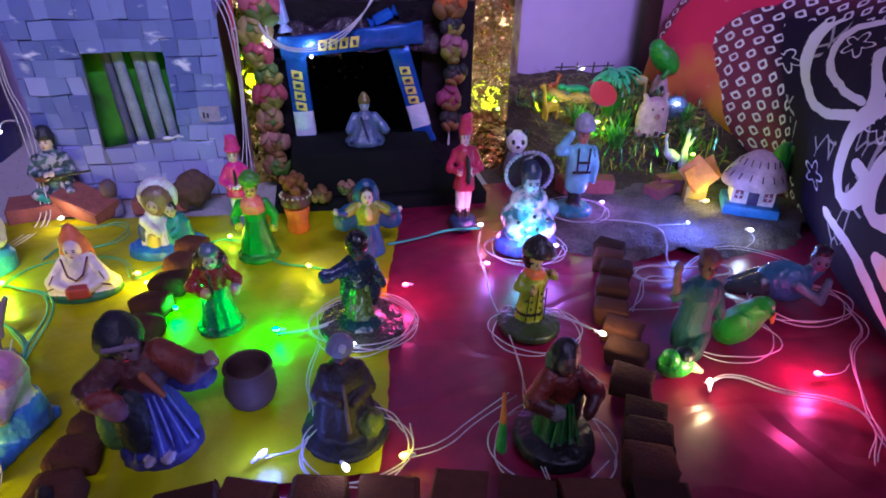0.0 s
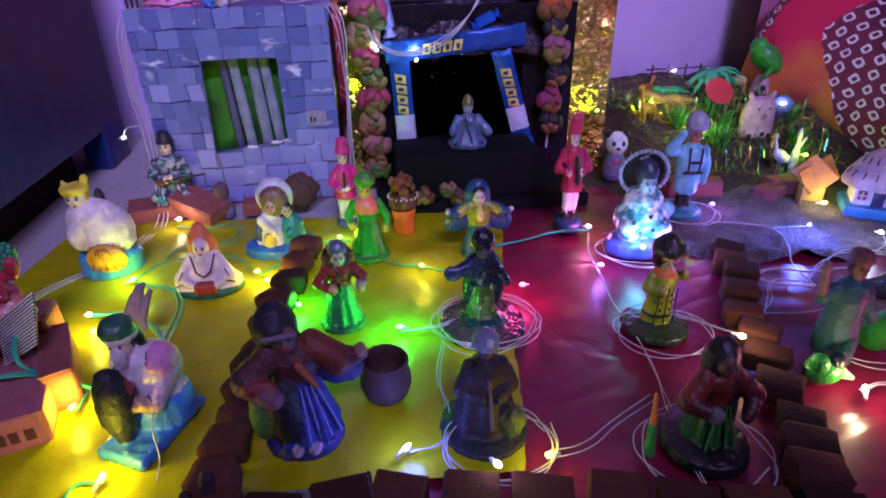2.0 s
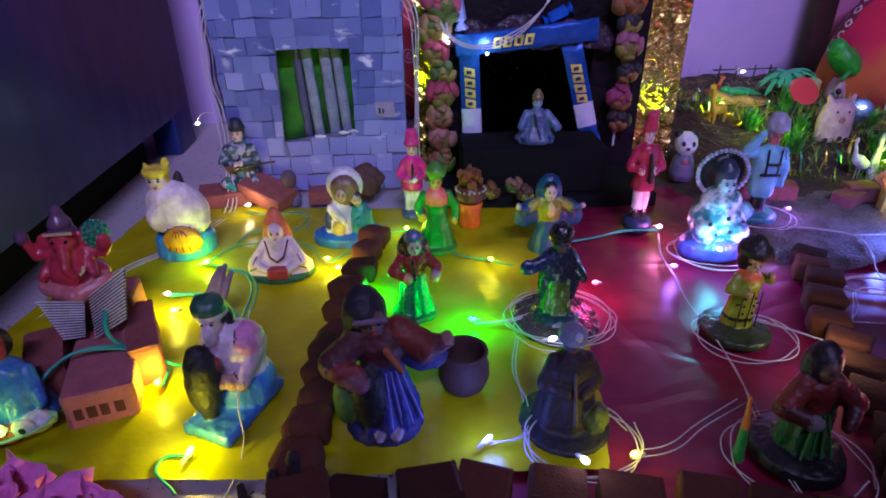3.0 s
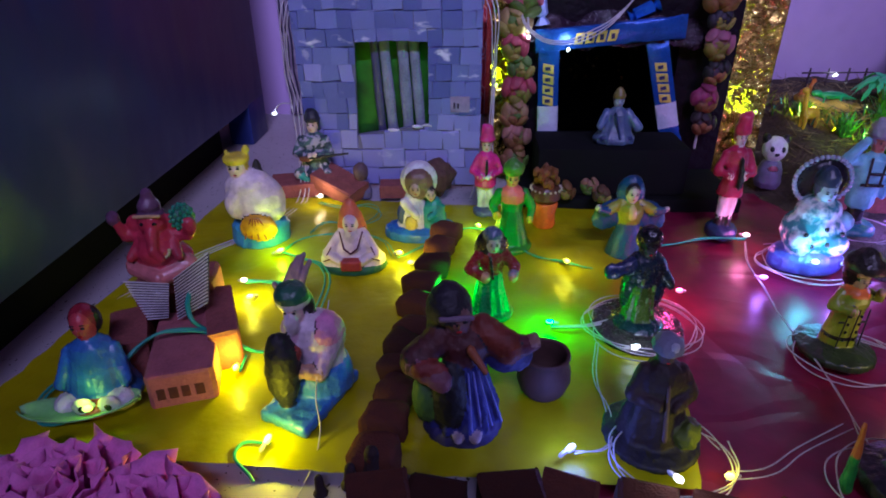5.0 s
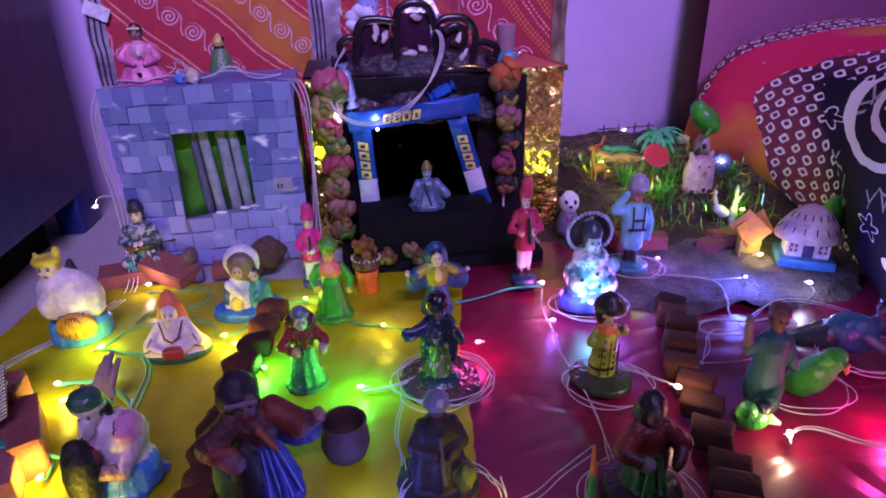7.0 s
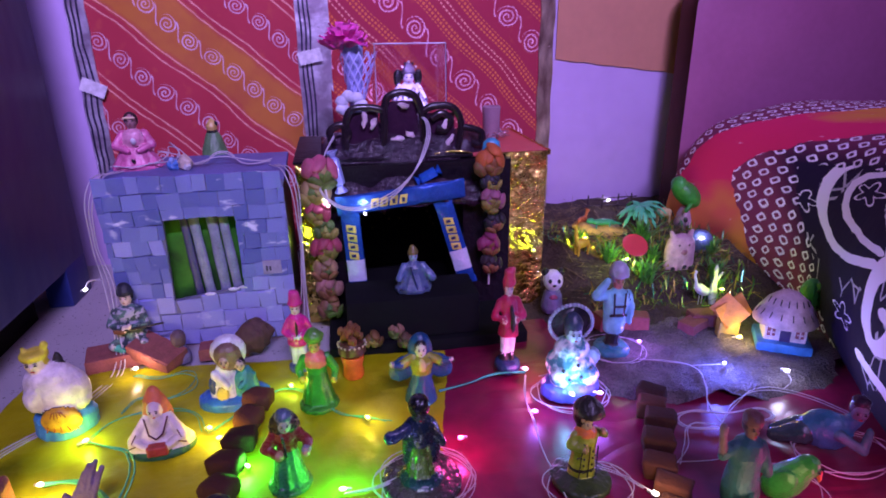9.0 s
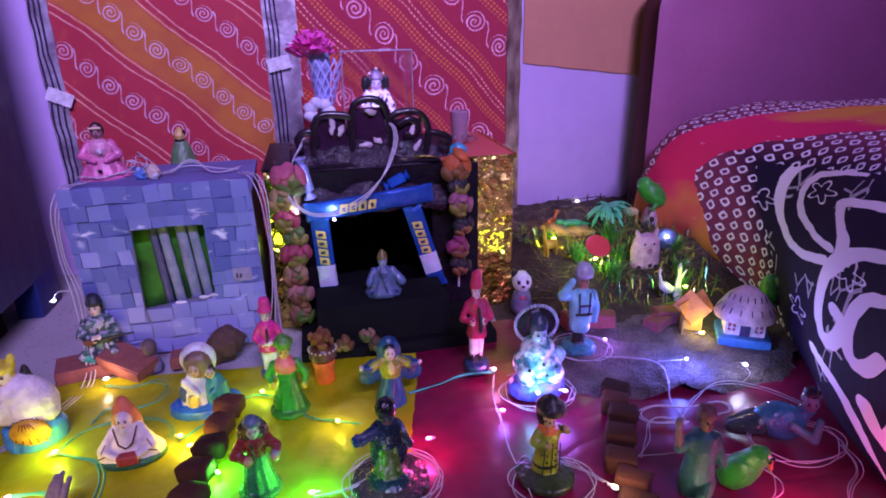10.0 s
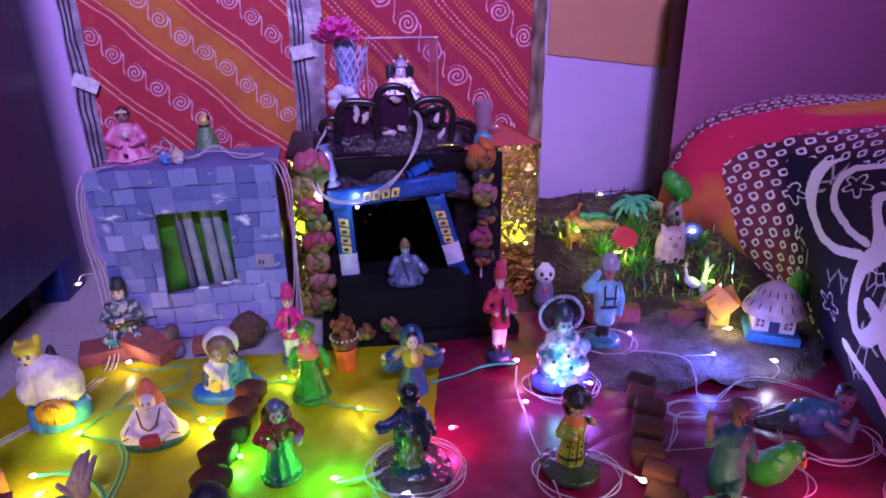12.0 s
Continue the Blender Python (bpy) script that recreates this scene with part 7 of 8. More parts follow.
# dark cloth flowers in the cave's front
for k, (x, y, s, c) in enumerate(((-0.005, 0.5, 0.011, (0.18, 0.07, 0.015)), (0.02, 0.515, 0.011, (0.3, 0.14, 0.08)), (0.028, 0.49, 0.01, (0.12, 0.05, 0.02)))):
    fl = empty("cloth_flower")
    tagged(fl, "dull orange cloth flower on the black step", "flower")
    petal_flower(fl, x, y, 0.022, s, c, (0.1, 0.09, 0.02), 70 + k)
# small wrapped sweets
for x, y, z, ry, ln, lab in ((-0.03, 0.583, 0.182, 80, 0.045, "white and blue wrapped sweet standing up"), (0.07, 0.59, 0.171, -25, 0.03, "blue wrapped sweet on the cave's roof")):
    s = empty("wrapped_sweet", pose(x, y, z, 0, ry, 0))
    tagged(s, lab, "sweet")
    bm = bmesh.new()
    add_lathe(bm, [(0.0075, -ln / 2), (0.003, -ln * 0.36), (0.006, -ln * 0.3), (0.0065, ln * 0.3), (0.003, ln * 0.36), (0.0075, ln / 2)], 0, 12, pleat=0.08, npl=5)
    bmesh.ops.rotate(bm, cent=(0, 0, 0), matrix=Euler((0, math.pi / 2, 0)).to_matrix(), verts=bm.verts)
    part("wrapper", bm, flat_mat("foil_wrapper", (0.35, 0.42, 0.75) if ry > 0 else (0.02, 0.12, 0.5), 0.16, 0.3, 60, 0.3, 0.5, 0.003), s)

# ---- black seat and film on the shrine ----
bm = sheet_bm(0, 1, 0, 1, 50, 40, lambda x, y: 0.0, None)
for v in bm.verts:
    u, w = v.co.x, v.co.y
    z = 0.203 + 0.022 * math.sin(math.pi * u) * math.sin(math.pi * min(1, w * 1.1)) + 0.007 * n2(u, w, 5) + 0.004 * n2(u, w, 13, 3)
    y = 0.588 + 0.1 * w
    if w < 0.35:
        z -= 0.062 * ((0.35 - w) / 0.35) ** 1.2
        y += 0.003 * n2(u, w, 9) - 0.012 * (0.35 - w) / 0.35
    v.co = Vector((-0.045 + 0.185 * u, y, z))
film = mesh_of("black_film", bm, flat_mat("violet_black_film", (0.022, 0.009, 0.02), 0.16, 0, 30, 0.3, 0.8, 0.012))
md = film.modifiers.new("thickness", "SOLIDIFY")
md.thickness = 0.001
tagged(film, "crumpled glossy black-violet film over the box", "plastic film")

seat = empty("scroll_seat", pose(0.044, 0.612, 0.2))
tagged(seat, "black carved scroll seat holding a clear case", "seat")
M_SCROLL = flat_mat("black_lacquer", (0.014, 0.008, 0.012), 0.2, 0, 60, 0.3, 0.3)


def tube_bm(pts, r, n=60, flat=1.0):
    """A round rail bent through points."""
    line = []
    for k in range(n + 1):
        f = k / n * (len(pts) - 1)
        i = min(int(f), len(pts) - 2)
        t = f - i
        p = [Vector(pts[max(0, min(len(pts) - 1, i + d))]) for d in (-1, 0, 1, 2)]
        line.append(0.5 * (2 * p[1] + (p[2] - p[0]) * t + (2 * p[0] - 5 * p[1] + 4 * p[2] - p[3]) * t * t + (3 * p[1] - p[0] - 3 * p[2] + p[3]) * t ** 3))
    bm = bmesh.new()
    prev = None
    for k, p in enumerate(line):
        d = (line[min(n, k + 1)] - line[max(0, k - 1)]).normalized()
        side = Vector((0, 1, 0))
        up = d.cross(side).normalized()
        row = [bm.verts.new(p + (up * math.cos(b) + side * flat * math.sin(b)) * r) for b in [2 * math.pi * j / 9 for j in range(9)]]
        if prev:
            for j in range(9):
                bm.faces.new((prev[j], prev[(j + 1) % 9], row[(j + 1) % 9], row[j]))
        prev = row
    bmesh.ops.holes_fill(bm, edges=[e for e in bm.edges if e.is_boundary])
    bmesh.ops.recalc_face_normals(bm, faces=bm.faces)
    return bm


# bent black rails of the seat, in the seat's own place
RAILS = (
    [(-0.075, 0, 0.006), (-0.078, 0, 0.02), (-0.066, 0, 0.027), (-0.058, 0, 0.017), (-0.064, 0, 0.008)],
    [(-0.062, 0, 0.0), (-0.06, 0, 0.03), (-0.05, 0, 0.044), (-0.022, 0, 0.042), (-0.018, 0, 0.03), (-0.02, 0, -0.008)],
    [(-0.02, 0, 0.03), (-0.016, 0, 0.05), (-0.01, 0, 0.057), (0.003, 0, 0.06), (0.016, 0, 0.055), (0.022, 0, 0.042), (0.026, 0, 0.02), (0.022, 0, -0.008)],
    [(0.022, 0, 0.036), (0.036, 0, 0.044), (0.058, 0, 0.042), (0.068, 0, 0.026), (0.066, 0, 0.004), (0.062, 0, -0.012)],
    [(0.066, 0, 0.02), (0.08, 0, 0.018), (0.092, 0, 0.012), (0.09, 0, 0.0), (0.08, 0, 0.002)],
    [(0.034, 0, 0.03), (0.046, 0, 0.036), (0.056, 0, 0.028), (0.05, 0, 0.018), (0.04, 0, 0.02)],
)
for pts in RAILS:
    part("rail", tube_bm(pts, 0.0042, 48, 0.8), M_SCROLL, seat)
part("rail", tube_bm([(-0.062, -0.004, -0.012), (0.0, -0.006, -0.014), (0.08, -0.004, -0.016)], 0.005, 16), M_SCROLL, seat)
PLUM = flat_mat("plum_lacquer", (0.03, 0.01, 0.026), 0.14, 0, 24, 0.4, 0.3, 0.004)
for x0, x1, z1 in ((-0.058, -0.024, 0.04), (-0.016, 0.02, 0.05), (0.026, 0.062, 0.036)):
    part("back_panel", box_bm(x0, x1, 0.004, 0.012, -0.012, z1, bevel=0.003), PLUM, seat, "glossy plum-black panel")
part("seat_block", box_bm(-0.064, 0.07, 0.013, 0.04, -0.01, 0.014, bevel=0.006), PLUM, seat, "glossy plum-black block")
for x, z, w in ((-0.04, 0.032, 0.009), (-0.03, 0.028, 0.006), (0.004, 0.046, 0.006), (-0.004, 0.01, 0.008), (0.01, 0.014, 0.006), (0.006, -0.002, 0.008), (0.05, 0.024, 0.006), (0.054, 0.004, 0.009)):
    bm = bmesh.new()
    add_ball(bm, (x, -0.001, z), (w, 0.0025, 0.0032), 0, 10, Euler((0, 40 * x, 0)).to_matrix().to_4x4(), 0.8)
    part("paper_scrap", bm, paint((0.66, 0.5, 0.58), 0.4), seat, "crumpled pale scrap")
part("gold_thread", tube_bm([(0.036, -0.007, -0.008), (0.06, -0.008, -0.006), (0.078, -0.007, -0.009)], 0.0016, 12), M_GOLD, seat, "gold thread trim")

# clear case with a white deity
case = empty("clear_case", pose(0.063, 0.69, 0.196))
tagged(case, "clear acrylic case with rounded edges on the shrine", "display case")
bm = bmesh.new()
for x0, x1, y0, y1, z0, z1 in ((-0.042, -0.0405, -0.03, 0.03, 0, 0.112), (0.0405, 0.042, -0.03, 0.03, 0, 0.112)):
    o = part("side_pane", box_bm(x0, x1, y0, y1, z0, z1), M_GLASS, case)
    o.visible_shadow = False
for y in (-0.03, 0.0285):
    o = part("front_pane" if y < 0 else "back_pane", box_bm(-0.04, 0.04, y, y + 0.0015, 0, 0.112), M_GLASS, case)
    o.visible_shadow = False
o = part("top_pane", box_bm(-0.042, 0.042, -0.03, 0.03, 0.1125, 0.114), M_GLASS, case)
o.visible_shadow = False
RIM = flat_mat("polished_acrylic_edge", (0.3, 0.26, 0.34), 0.08, 0, 60, 0.1)
for x in (-0.041, 0.041):
    for y in (-0.029, 0.029):
        bm = bmesh.new()
        add_limb(bm, (x, y, 0.0), (x, y, 0.112), 0.0005, 0.0005, 0, 8)
        part("edge", bm, RIM, case, "polished edge")
for y in (-0.029, 0.029):
    bm = bmesh.new()
    add_limb(bm, (-0.041, y, 0.113), (0.041, y, 0.113), 0.0005, 0.0005, 0, 8)
    part("edge", bm, RIM, case, "polished edge")
f = Figure(0.3)
SPK = Mat("speckled_white_paint", 0.2)
s1, s2 = SPK.noise(190, 3), SPK.noise(420, 2)
SPK.color(SPK.mix(s1 > 0.56, SPK.mix(s2, (0.5, 0.45, 0.58), (0.75, 0.7, 0.78)), SPK.mix(s2 > 0.55, (0.03, 0.02, 0.04), (0.3, 0.2, 0.4))))
SPK = WHITE2 = SPK.bump(s1, 0.8, 0.004).m
f.block(-0.36, 0.36, -0.2, 0.2, 0, 0.12, col=(0.05, 0.03, 0.06))
f.ball((0, 0, 0.3), (0.32, 0.2, 0.18), WHITE2)
f.ball((-0.2, -0.12, 0.22), (0.2, 0.14, 0.1), SPK).ball((0.2, -0.12, 0.22), (0.2, 0.14, 0.1), SPK)
f.lathe([(0.2, 0.36), (0.2, 0.52), (0.1, 0.62)], SPK, sy=0.7)
for s in (-1, 1):
    f.limb((s * 0.18, 0, 0.54), (s * 0.3, -0.12, 0.36), 0.07, 0.05, SPK)
    f.ball((s * 0.2, 0.06, 0.7), (0.08, 0.05, 0.14), BLACK)
f.head(0.7, 0.12, (0.62, 0.55, 0.66), BLACK)
f.lathe([(0.13, 0.78), (0.11, 0.84), (0.07, 0.9), (0.02, 0.95)], (0.22, 0.18, 0.26))
for k in range(7):
    f.ball((0.15 * math.cos(k * 0.52), -0.08, 0.8 + 0.15 * math.sin(k * 0.52)), 0.022, WHITE if k % 2 else BLACK, seg=8)
for k in range(10):
    f.ball((0.22 * math.cos(k * 0.63), -0.17, 0.42 + 0.1 * math.sin(k * 0.63)), 0.025, BLACK if k % 2 else SPK, seg=8)
f.done("white_deity", "white and black deity figurine in the clear case", "figurine", 0.064, 0.69, 0.075, z=0.216)

# net bouquet
bq = empty("net_bouquet", pose(-0.002, 0.68, 0.2))
tagged(bq, "bouquet with pink tulle, lilac net and white flower", "bouquet")
bm = bmesh.new()
for k in range(70):
    a, el = k * 2.4, 1.45 * math.sqrt((k % 35 + 0.5) / 35)
    d = Vector((math.cos(a) * math.sin(el), math.sin(a) * math.sin(el), math.cos(el)))
    b0 = Vector((-0.009, 0, 0.104))
    prev = None
    wide = Vector((-math.sin(a), math.cos(a), 0))
    for i in range(5):
        u = i / 4
        p = b0 + d * 0.027 * u * PR.uniform(0.9, 1.1) + Vector((PR.uniform(-1, 1), PR.uniform(-1, 1), PR.uniform(-1, 1))) * 0.0025 * u
        row = [bm.verts.new(p - wide * (0.001 + 0.006 * u)), bm.verts.new(p + d.cross(wide) * 0.003 * math.sin(5 * u + k)), bm.verts.new(p + wide * (0.001 + 0.006 * u))]
        if prev:
            bm.faces.new((prev[0], row[0], row[1], prev[1]))
            bm.faces.new((prev[1], row[1], row[2], prev[2]))
        prev = row
tagged(part("tulle", bm, flat_mat("pink_tulle", (0.85, 0.12, 0.5), 0.7, 0, 120, 0.2), bq, "bright pink tulle tuft", smooth=False), kind="stuff")
bm = bmesh.new()
for i in range(12):
    for s in (-1, 1):
        a = i * math.pi / 6
        prev = None
        for j in range(9):
            u = j / 8
            r = 0.009 + 0.013 * u
            b = a + s * 1.6 * u
            p = Vector((r * math.cos(b) + 0.002 + 0.004 * u, r * math.sin(b), 0.045 + 0.056 * u))
            if prev is not None:
                d = (p - prev).normalized().cross(Vector((math.cos(b), math.sin(b), 0))) * 0.0007
                o = Vector((math.cos(b), math.sin(b), 0)) * 0.0006
                bm.faces.new([bm.verts.new(q) for q in (prev - d, prev + d, p + d, p - d)])
                bm.faces.new([bm.verts.new(q) for q in (prev - d + o, prev + d + o, p + d + o, p - d + o)])
            prev = p
tagged(part("net", bm, flat_mat("lilac_net", (0.5, 0.5, 0.85), 0.5, 0, 120, 0.2), bq, "pale lilac diagonal net", smooth=False), kind="stuff")
bm = bmesh.new()
add_lathe(bm, [(0.006, 0.03), (0.009, 0.06), (0.0125, 0.108)], 0, 16, (0.0, 0.0))
part("core", bm, paint((0.4, 0.42, 0.8), 0.6), bq, "blue-violet core")
bm = bmesh.new()
for k in range(7):
    a = k * 0.9
    add_ball(bm, (-0.006 + 0.011 * math.cos(a), -0.012, 0.042 + 0.01 * math.sin(a)), (0.008, 0.004, 0.007), 0, 12, None, 0.2)
part("white_flower", bm, paint((0.72, 0.72, 0.85), 0.6), bq)
bm = bmesh.new()
add_lathe(bm, [(0.012, 0.0), (0.014, 0.01), (0.01, 0.03)], 0, 14)
part("foot", bm, paint((0.1, 0.06, 0.16)), bq)

# bottle with silver tinsel
bt = empty("glass_tumbler", pose(0.168, 0.692, 0.1915))
tagged(bt, "small milky glass tumbler in a ring of silver tinsel", "glass")
bm = bmesh.new()
add_lathe(bm, [(0.009, 0), (0.0105, 0.003), (0.0112, 0.03), (0.0118, 0.04), (0.0105, 0.041), (0.0095, 0.03), (0.009, 0.006)], 0, 18)
part("glass", bm, flat_mat("milky_glass", (0.3, 0.17, 0.22), 0.15, 0, 60, 0.1), bt)
bm = bmesh.new()
for k in range(80):
    a, r = k * 2.4, 0.012 + 0.012 * ((k * 7) % 10) / 10
    add_box(bm, -0.002, 0.002, -0.0004, 0.0004, -0.001, 0.001, 0, 0, pose(r * math.cos(a), r * math.sin(a) * 0.8, 0.003 + 0.008 * ((k * 3) % 7) / 7, PR.uniform(0, 180), PR.uniform(0, 180), PR.uniform(0, 180)))
tagged(part("tinsel", bm, M_FOIL, bt, "silver tinsel", smooth=False), kind="stuff")

# ---- on the prison's roof ----
ROOF = 0.187
f = Figure(0.3)
PK = (0.7, 0.16, 0.34)
f.lathe([(0.5, 0), (0.52, 0.06), (0.4, 0.22), (0.24, 0.4), (0.2, 0.46)], PK, sy=0.6, pleat=0.04)
f.lathe([(0.2, 0.42), (0.24, 0.54), (0.2, 0.66), (0.07, 0.72)], (0.72, 0.3, 0.42), sy=0.75)
for s in (-1, 1):
    f.limb((s * 0.2, 0, 0.62), (s * 0.34, -0.08, 0.44), 0.09, 0.08, PK).limb((s * 0.34, -0.08, 0.44), (s * 0.1, -0.22, 0.36), 0.075, 0.05, PK)
f.ball((0.02, -0.2, 0.52), (0.05, 0.04, 0.06), WHITE).ball((-0.02, -0.3, 0.2), (0.05, 0.03, 0.04), BLACK)
f.head(0.84, 0.14, (0.4, 0.2, 0.2), BLACK)
f.limb((-0.1, -0.13, 0.91), (0.1, -0.13, 0.91), 0.02, 0.02, (0.7, 0.5, 0.3))
f.done("pink_lady", "pink seated lady figurine on the prison roof", "figurine", -0.236, 0.618, 0.06, 6, z=ROOF)
f = Figure(0.35)
f.lathe([(0.36, 0), (0.38, 0.1), (0.3, 0.35), (0.2, 0.6), (0.14, 0.68)], (0.12, 0.24, 0.1), sy=0.9)
f.lathe([(0.15, 0.66), (0.155, 0.7), (0.13, 0.72)], BLACK)
f.lathe([(0.14, 0.7), (0.16, 0.8), (0.12, 0.9), (0.04, 0.97), (0.01, 1.0)], (0.62, 0.42, 0.12))
f.ball((0.1, 0, 0.85), (0.08, 0.08, 0.08), BLACK)
f.done("duck_toy", "green bell-shaped figurine with a yellow head", "figurine", -0.165, 0.66, 0.046, z=ROOF)
f = Figure(0.35)
f.ball((-0.5, 0, 0.4), (0.42, 0.34, 0.4), (0.1, 0.28, 0.66), rough=0.3).ball((0.35, -0.05, 0.5), (0.5, 0.4, 0.5), (0.62, 0.5, 0.38), rough=0.3)
f.ball((0.5, -0.3, 0.3), (0.3, 0.2, 0.24), (0.5, 0.5, 0.5), rough=0.4).ball((-0.5, -0.2, 0.7), (0.2, 0.2, 0.2), (0.3, 0.45, 0.75), rough=0.3)
f.done("shell_toy", "blue and cream shell-like toy on the roof edge", "toy", -0.19, 0.601, 0.017, z=ROOF)

# ---- by the front edge ----
CREPE = flat_mat("magenta_crepe", (0.9, 0.22, 0.58), 0.7, 0, 150, 0.2, 0.5)
pf = empty("paper_flower", pose(-0.287, 0.15, -0.003))
tagged(pf, "magenta crepe paper flower by the sheet's edge", "paper flower")
for k in range(26):
    a = k * 2.4
    r = 0.006 + 0.022 * (k / 26)
    bm = bmesh.new()
    prev = None
    wd = 0.011 + 0.006 * (k / 26)
    for i in range(8):
        u = -1 + 2 * i / 7
        row = []
        for j in range(6):
            v = j / 5
            x = r + 0.012 * v * v * (k / 26) + 0.006 * n2(u * 3, v * 3, 2, k)
            y = u * wd * (0.5 + 0.7 * v)
            z = 0.026 * v - 0.006 * (k / 26) * v * v + 0.009 * v * n2(u * 4, v * 4, 2, k + 9)
            row.append(bm.verts.new((x * math.cos(a) - y * math.sin(a), x * math.sin(a) + y * math.cos(a), z)))
        if prev:
            for j in range(5):
                bm.faces.new((prev[j], row[j], row[j + 1], prev[j + 1]))
        prev = row
    o = part("petal", bm, CREPE, pf)
    md = o.modifiers.new("thickness", "SOLIDIFY")
    md.thickness = 0.0005
pf2 = copy_thing(pf, pose(-0.237, 0.135, -0.006, 8, -10, 50))
tray = sheet_bm(0, 1, 0, 1, 24, 8, lambda x, y: 0, None)
for v in tray.verts:
    u, w = v.co.x * 2 - 1, v.co.y * 2 - 1
    v.co = Vector((0.03 * u, 0.011 * w * math.sqrt(max(0.02, 1 - u * u)), 0.004 + 0.004 * (u * u + w * w)))
o = mesh_of("leaf_tray", tray, flat_mat("pale_green_plastic", (0.2, 0.42, 0.2), 0.3, 0, 60, 0.2))
o.matrix_world = pose(-0.306, 0.212, 0.002, 0, 0, 14)
md = o.modifiers.new("thickness", "SOLIDIFY")
md.thickness = 0.001
tagged(o, "pale green leaf-shaped tray at the blue figurine's feet", "tray")
# clear upright sliver; the orange and green light on it is painted
f = Figure(0.3)
f.limb((0, 0, 0.0), (0, 0, 0.5), 0.1, 0.07, (0.05, 0.4, 0.06)).limb((0, 0, 0.5), (0, 0, 1.0), 0.07, 0.03, (0.7, 0.22, 0.04))
f.done("plastic_stick", "upright clear stick with orange and green glows painted on", "stick", 0.084, 0.176, 0.036, 0, lean=-6)


# ---- lights on cables ----
lights = empty("string_lights")
tagged(lights, "string of coloured rice bulbs on white cable", "string lights")
for x, y, z, kind, pw, yaw in (
    (0.0546, 0.339, 0.012, "pink", 0.7, -60), (0.009, 0.277, 0.008, "white", 0.25, 80), (0.03, 0.178, 0.007, "yellow", 0.4, -70),
    (-0.001, 0.164, 0.02, "white", 0.2, 20), (-0.044, 0.192, 0.008, "blue", 0.4, 120), (0.138, 0.43, 0.012, "rose", 0.7, 30),
    (0.33, 0.398, 0.014, "blue", 1.3, -40), (0.377, 0.372, 0.016, "white", 1.0, 0), (0.266, 0.238, 0.012, "green", 0.9, 30),
    (0.226, 0.2, 0.008, "warm", 1.2, 150), (0.3, 0.195, 0.008, "pink", 1.3, -90), (0.171, 0.242, 0.022, "warm", 0.9, 20),
    (-0.041, 0.303, 0.008, "green", 0.6, -70), (-0.113, 0.342, 0.008, "green", 0.7, 30), (-0.018, 0.384, 0.01, "yellow", 0.65, 20),
    # last violet bulb is added: only a reflection lies at that spot
    (0.16, 0.366, 0.022, "cyan", 0.9, 0), (0.186, 0.366, 0.02, "violet", 1.0, 30), (0.27, 0.455, 0.014, "violet", 0.6, 0), (0.128, 0.37, 0.006, "violet", 0.5, 40),
    (0.383, 0.45, 0.01, "yellow", 0.7, 40), (0.402, 0.515, 0.036, "lime", 0.9, 10), (0.286, 0.645, 0.064, "yellow", 1.4, 20), (0.312, 0.575, 0.058, "lime", 1.6, 60),
    # both lime bulbs here are unseen, added for the green glow on the gold
    (0.425, 0.6, 0.068, "white", 0.5, 60), (0.38, 0.782, 0.072, "white", 0.5, 60), (0.195, 0.585, 0.075, "lime", 0.35, 0), (-0.068, 0.592, 0.1, "lime", 0.35, 0),
    (-0.041, 0.561, 0.151, "white", 0.6, 0), (-0.003, 0.561, 0.14, "white", 0.6, 0), (-0.291, 0.56, 0.078, "white", 0.25, 60),
):
    bulb(x, y, z, kind, lights, pw, yaw)
garland = empty("string_lights")
tagged(garland, "string of yellow rice bulbs on green cable", "string lights")
for x, y, z, kind, pw, yaw in (
    (-0.239, 0.505, 0.012, "warm", 0.8, 60), (-0.151, 0.398, 0.008, "yellow", 0.9, 50), (-0.141, 0.384, 0.007, "yellow", 0.5, -40),
    (-0.086, 0.449, 0.009, "lime", 0.7, 30), (-0.25, 0.401, 0.007, "lime", 1.2, 100), (-0.262, 0.348, 0.01, "warm", 0.3, 60),
    (-0.252, 0.33, 0.007, "yellow", 1.6, -30), (-0.233, 0.247, 0.01, "yellow", 1.7, 10), (-0.3, 0.208, 0.012, "lime", 0.2, 80),
    (-0.198, 0.193, 0.008, "yellow", 1.7, 160),
):
    bulb(x, y, z, kind, garland, pw, yaw)

CR = random.Random(5)


def strand(pts, parent, mat, r=0.0004, twin=2, spread=0.003):
    """Two or more wires that run side by side and cross."""
    for k in range(twin):
        q = [(x + CR.uniform(-spread, spread), y + CR.uniform(-spread, spread), max(z, 0.0025) + CR.uniform(0, 0.0012)) for x, y, z in pts]
        cable("cable", q, r, mat, parent)


def coil(cx, cy, r, parent, mat, loops=3, ky=0.9, z=0.004):
    pts = []
    n = 9
    for k in range(loops * n + 1):
        a = 2 * math.pi * k / n + cx * 50
        rr = r * (1 + 0.09 * math.sin(k * 1.7) + 0.04 * CR.uniform(-1, 1))
        pts.append((cx + rr * math.cos(a), cy + ky * rr * math.sin(a), z + 0.0016 * (k // n) + 0.001 * CR.uniform(0, 1)))
    cable("cable", pts, 0.00042, mat, parent)


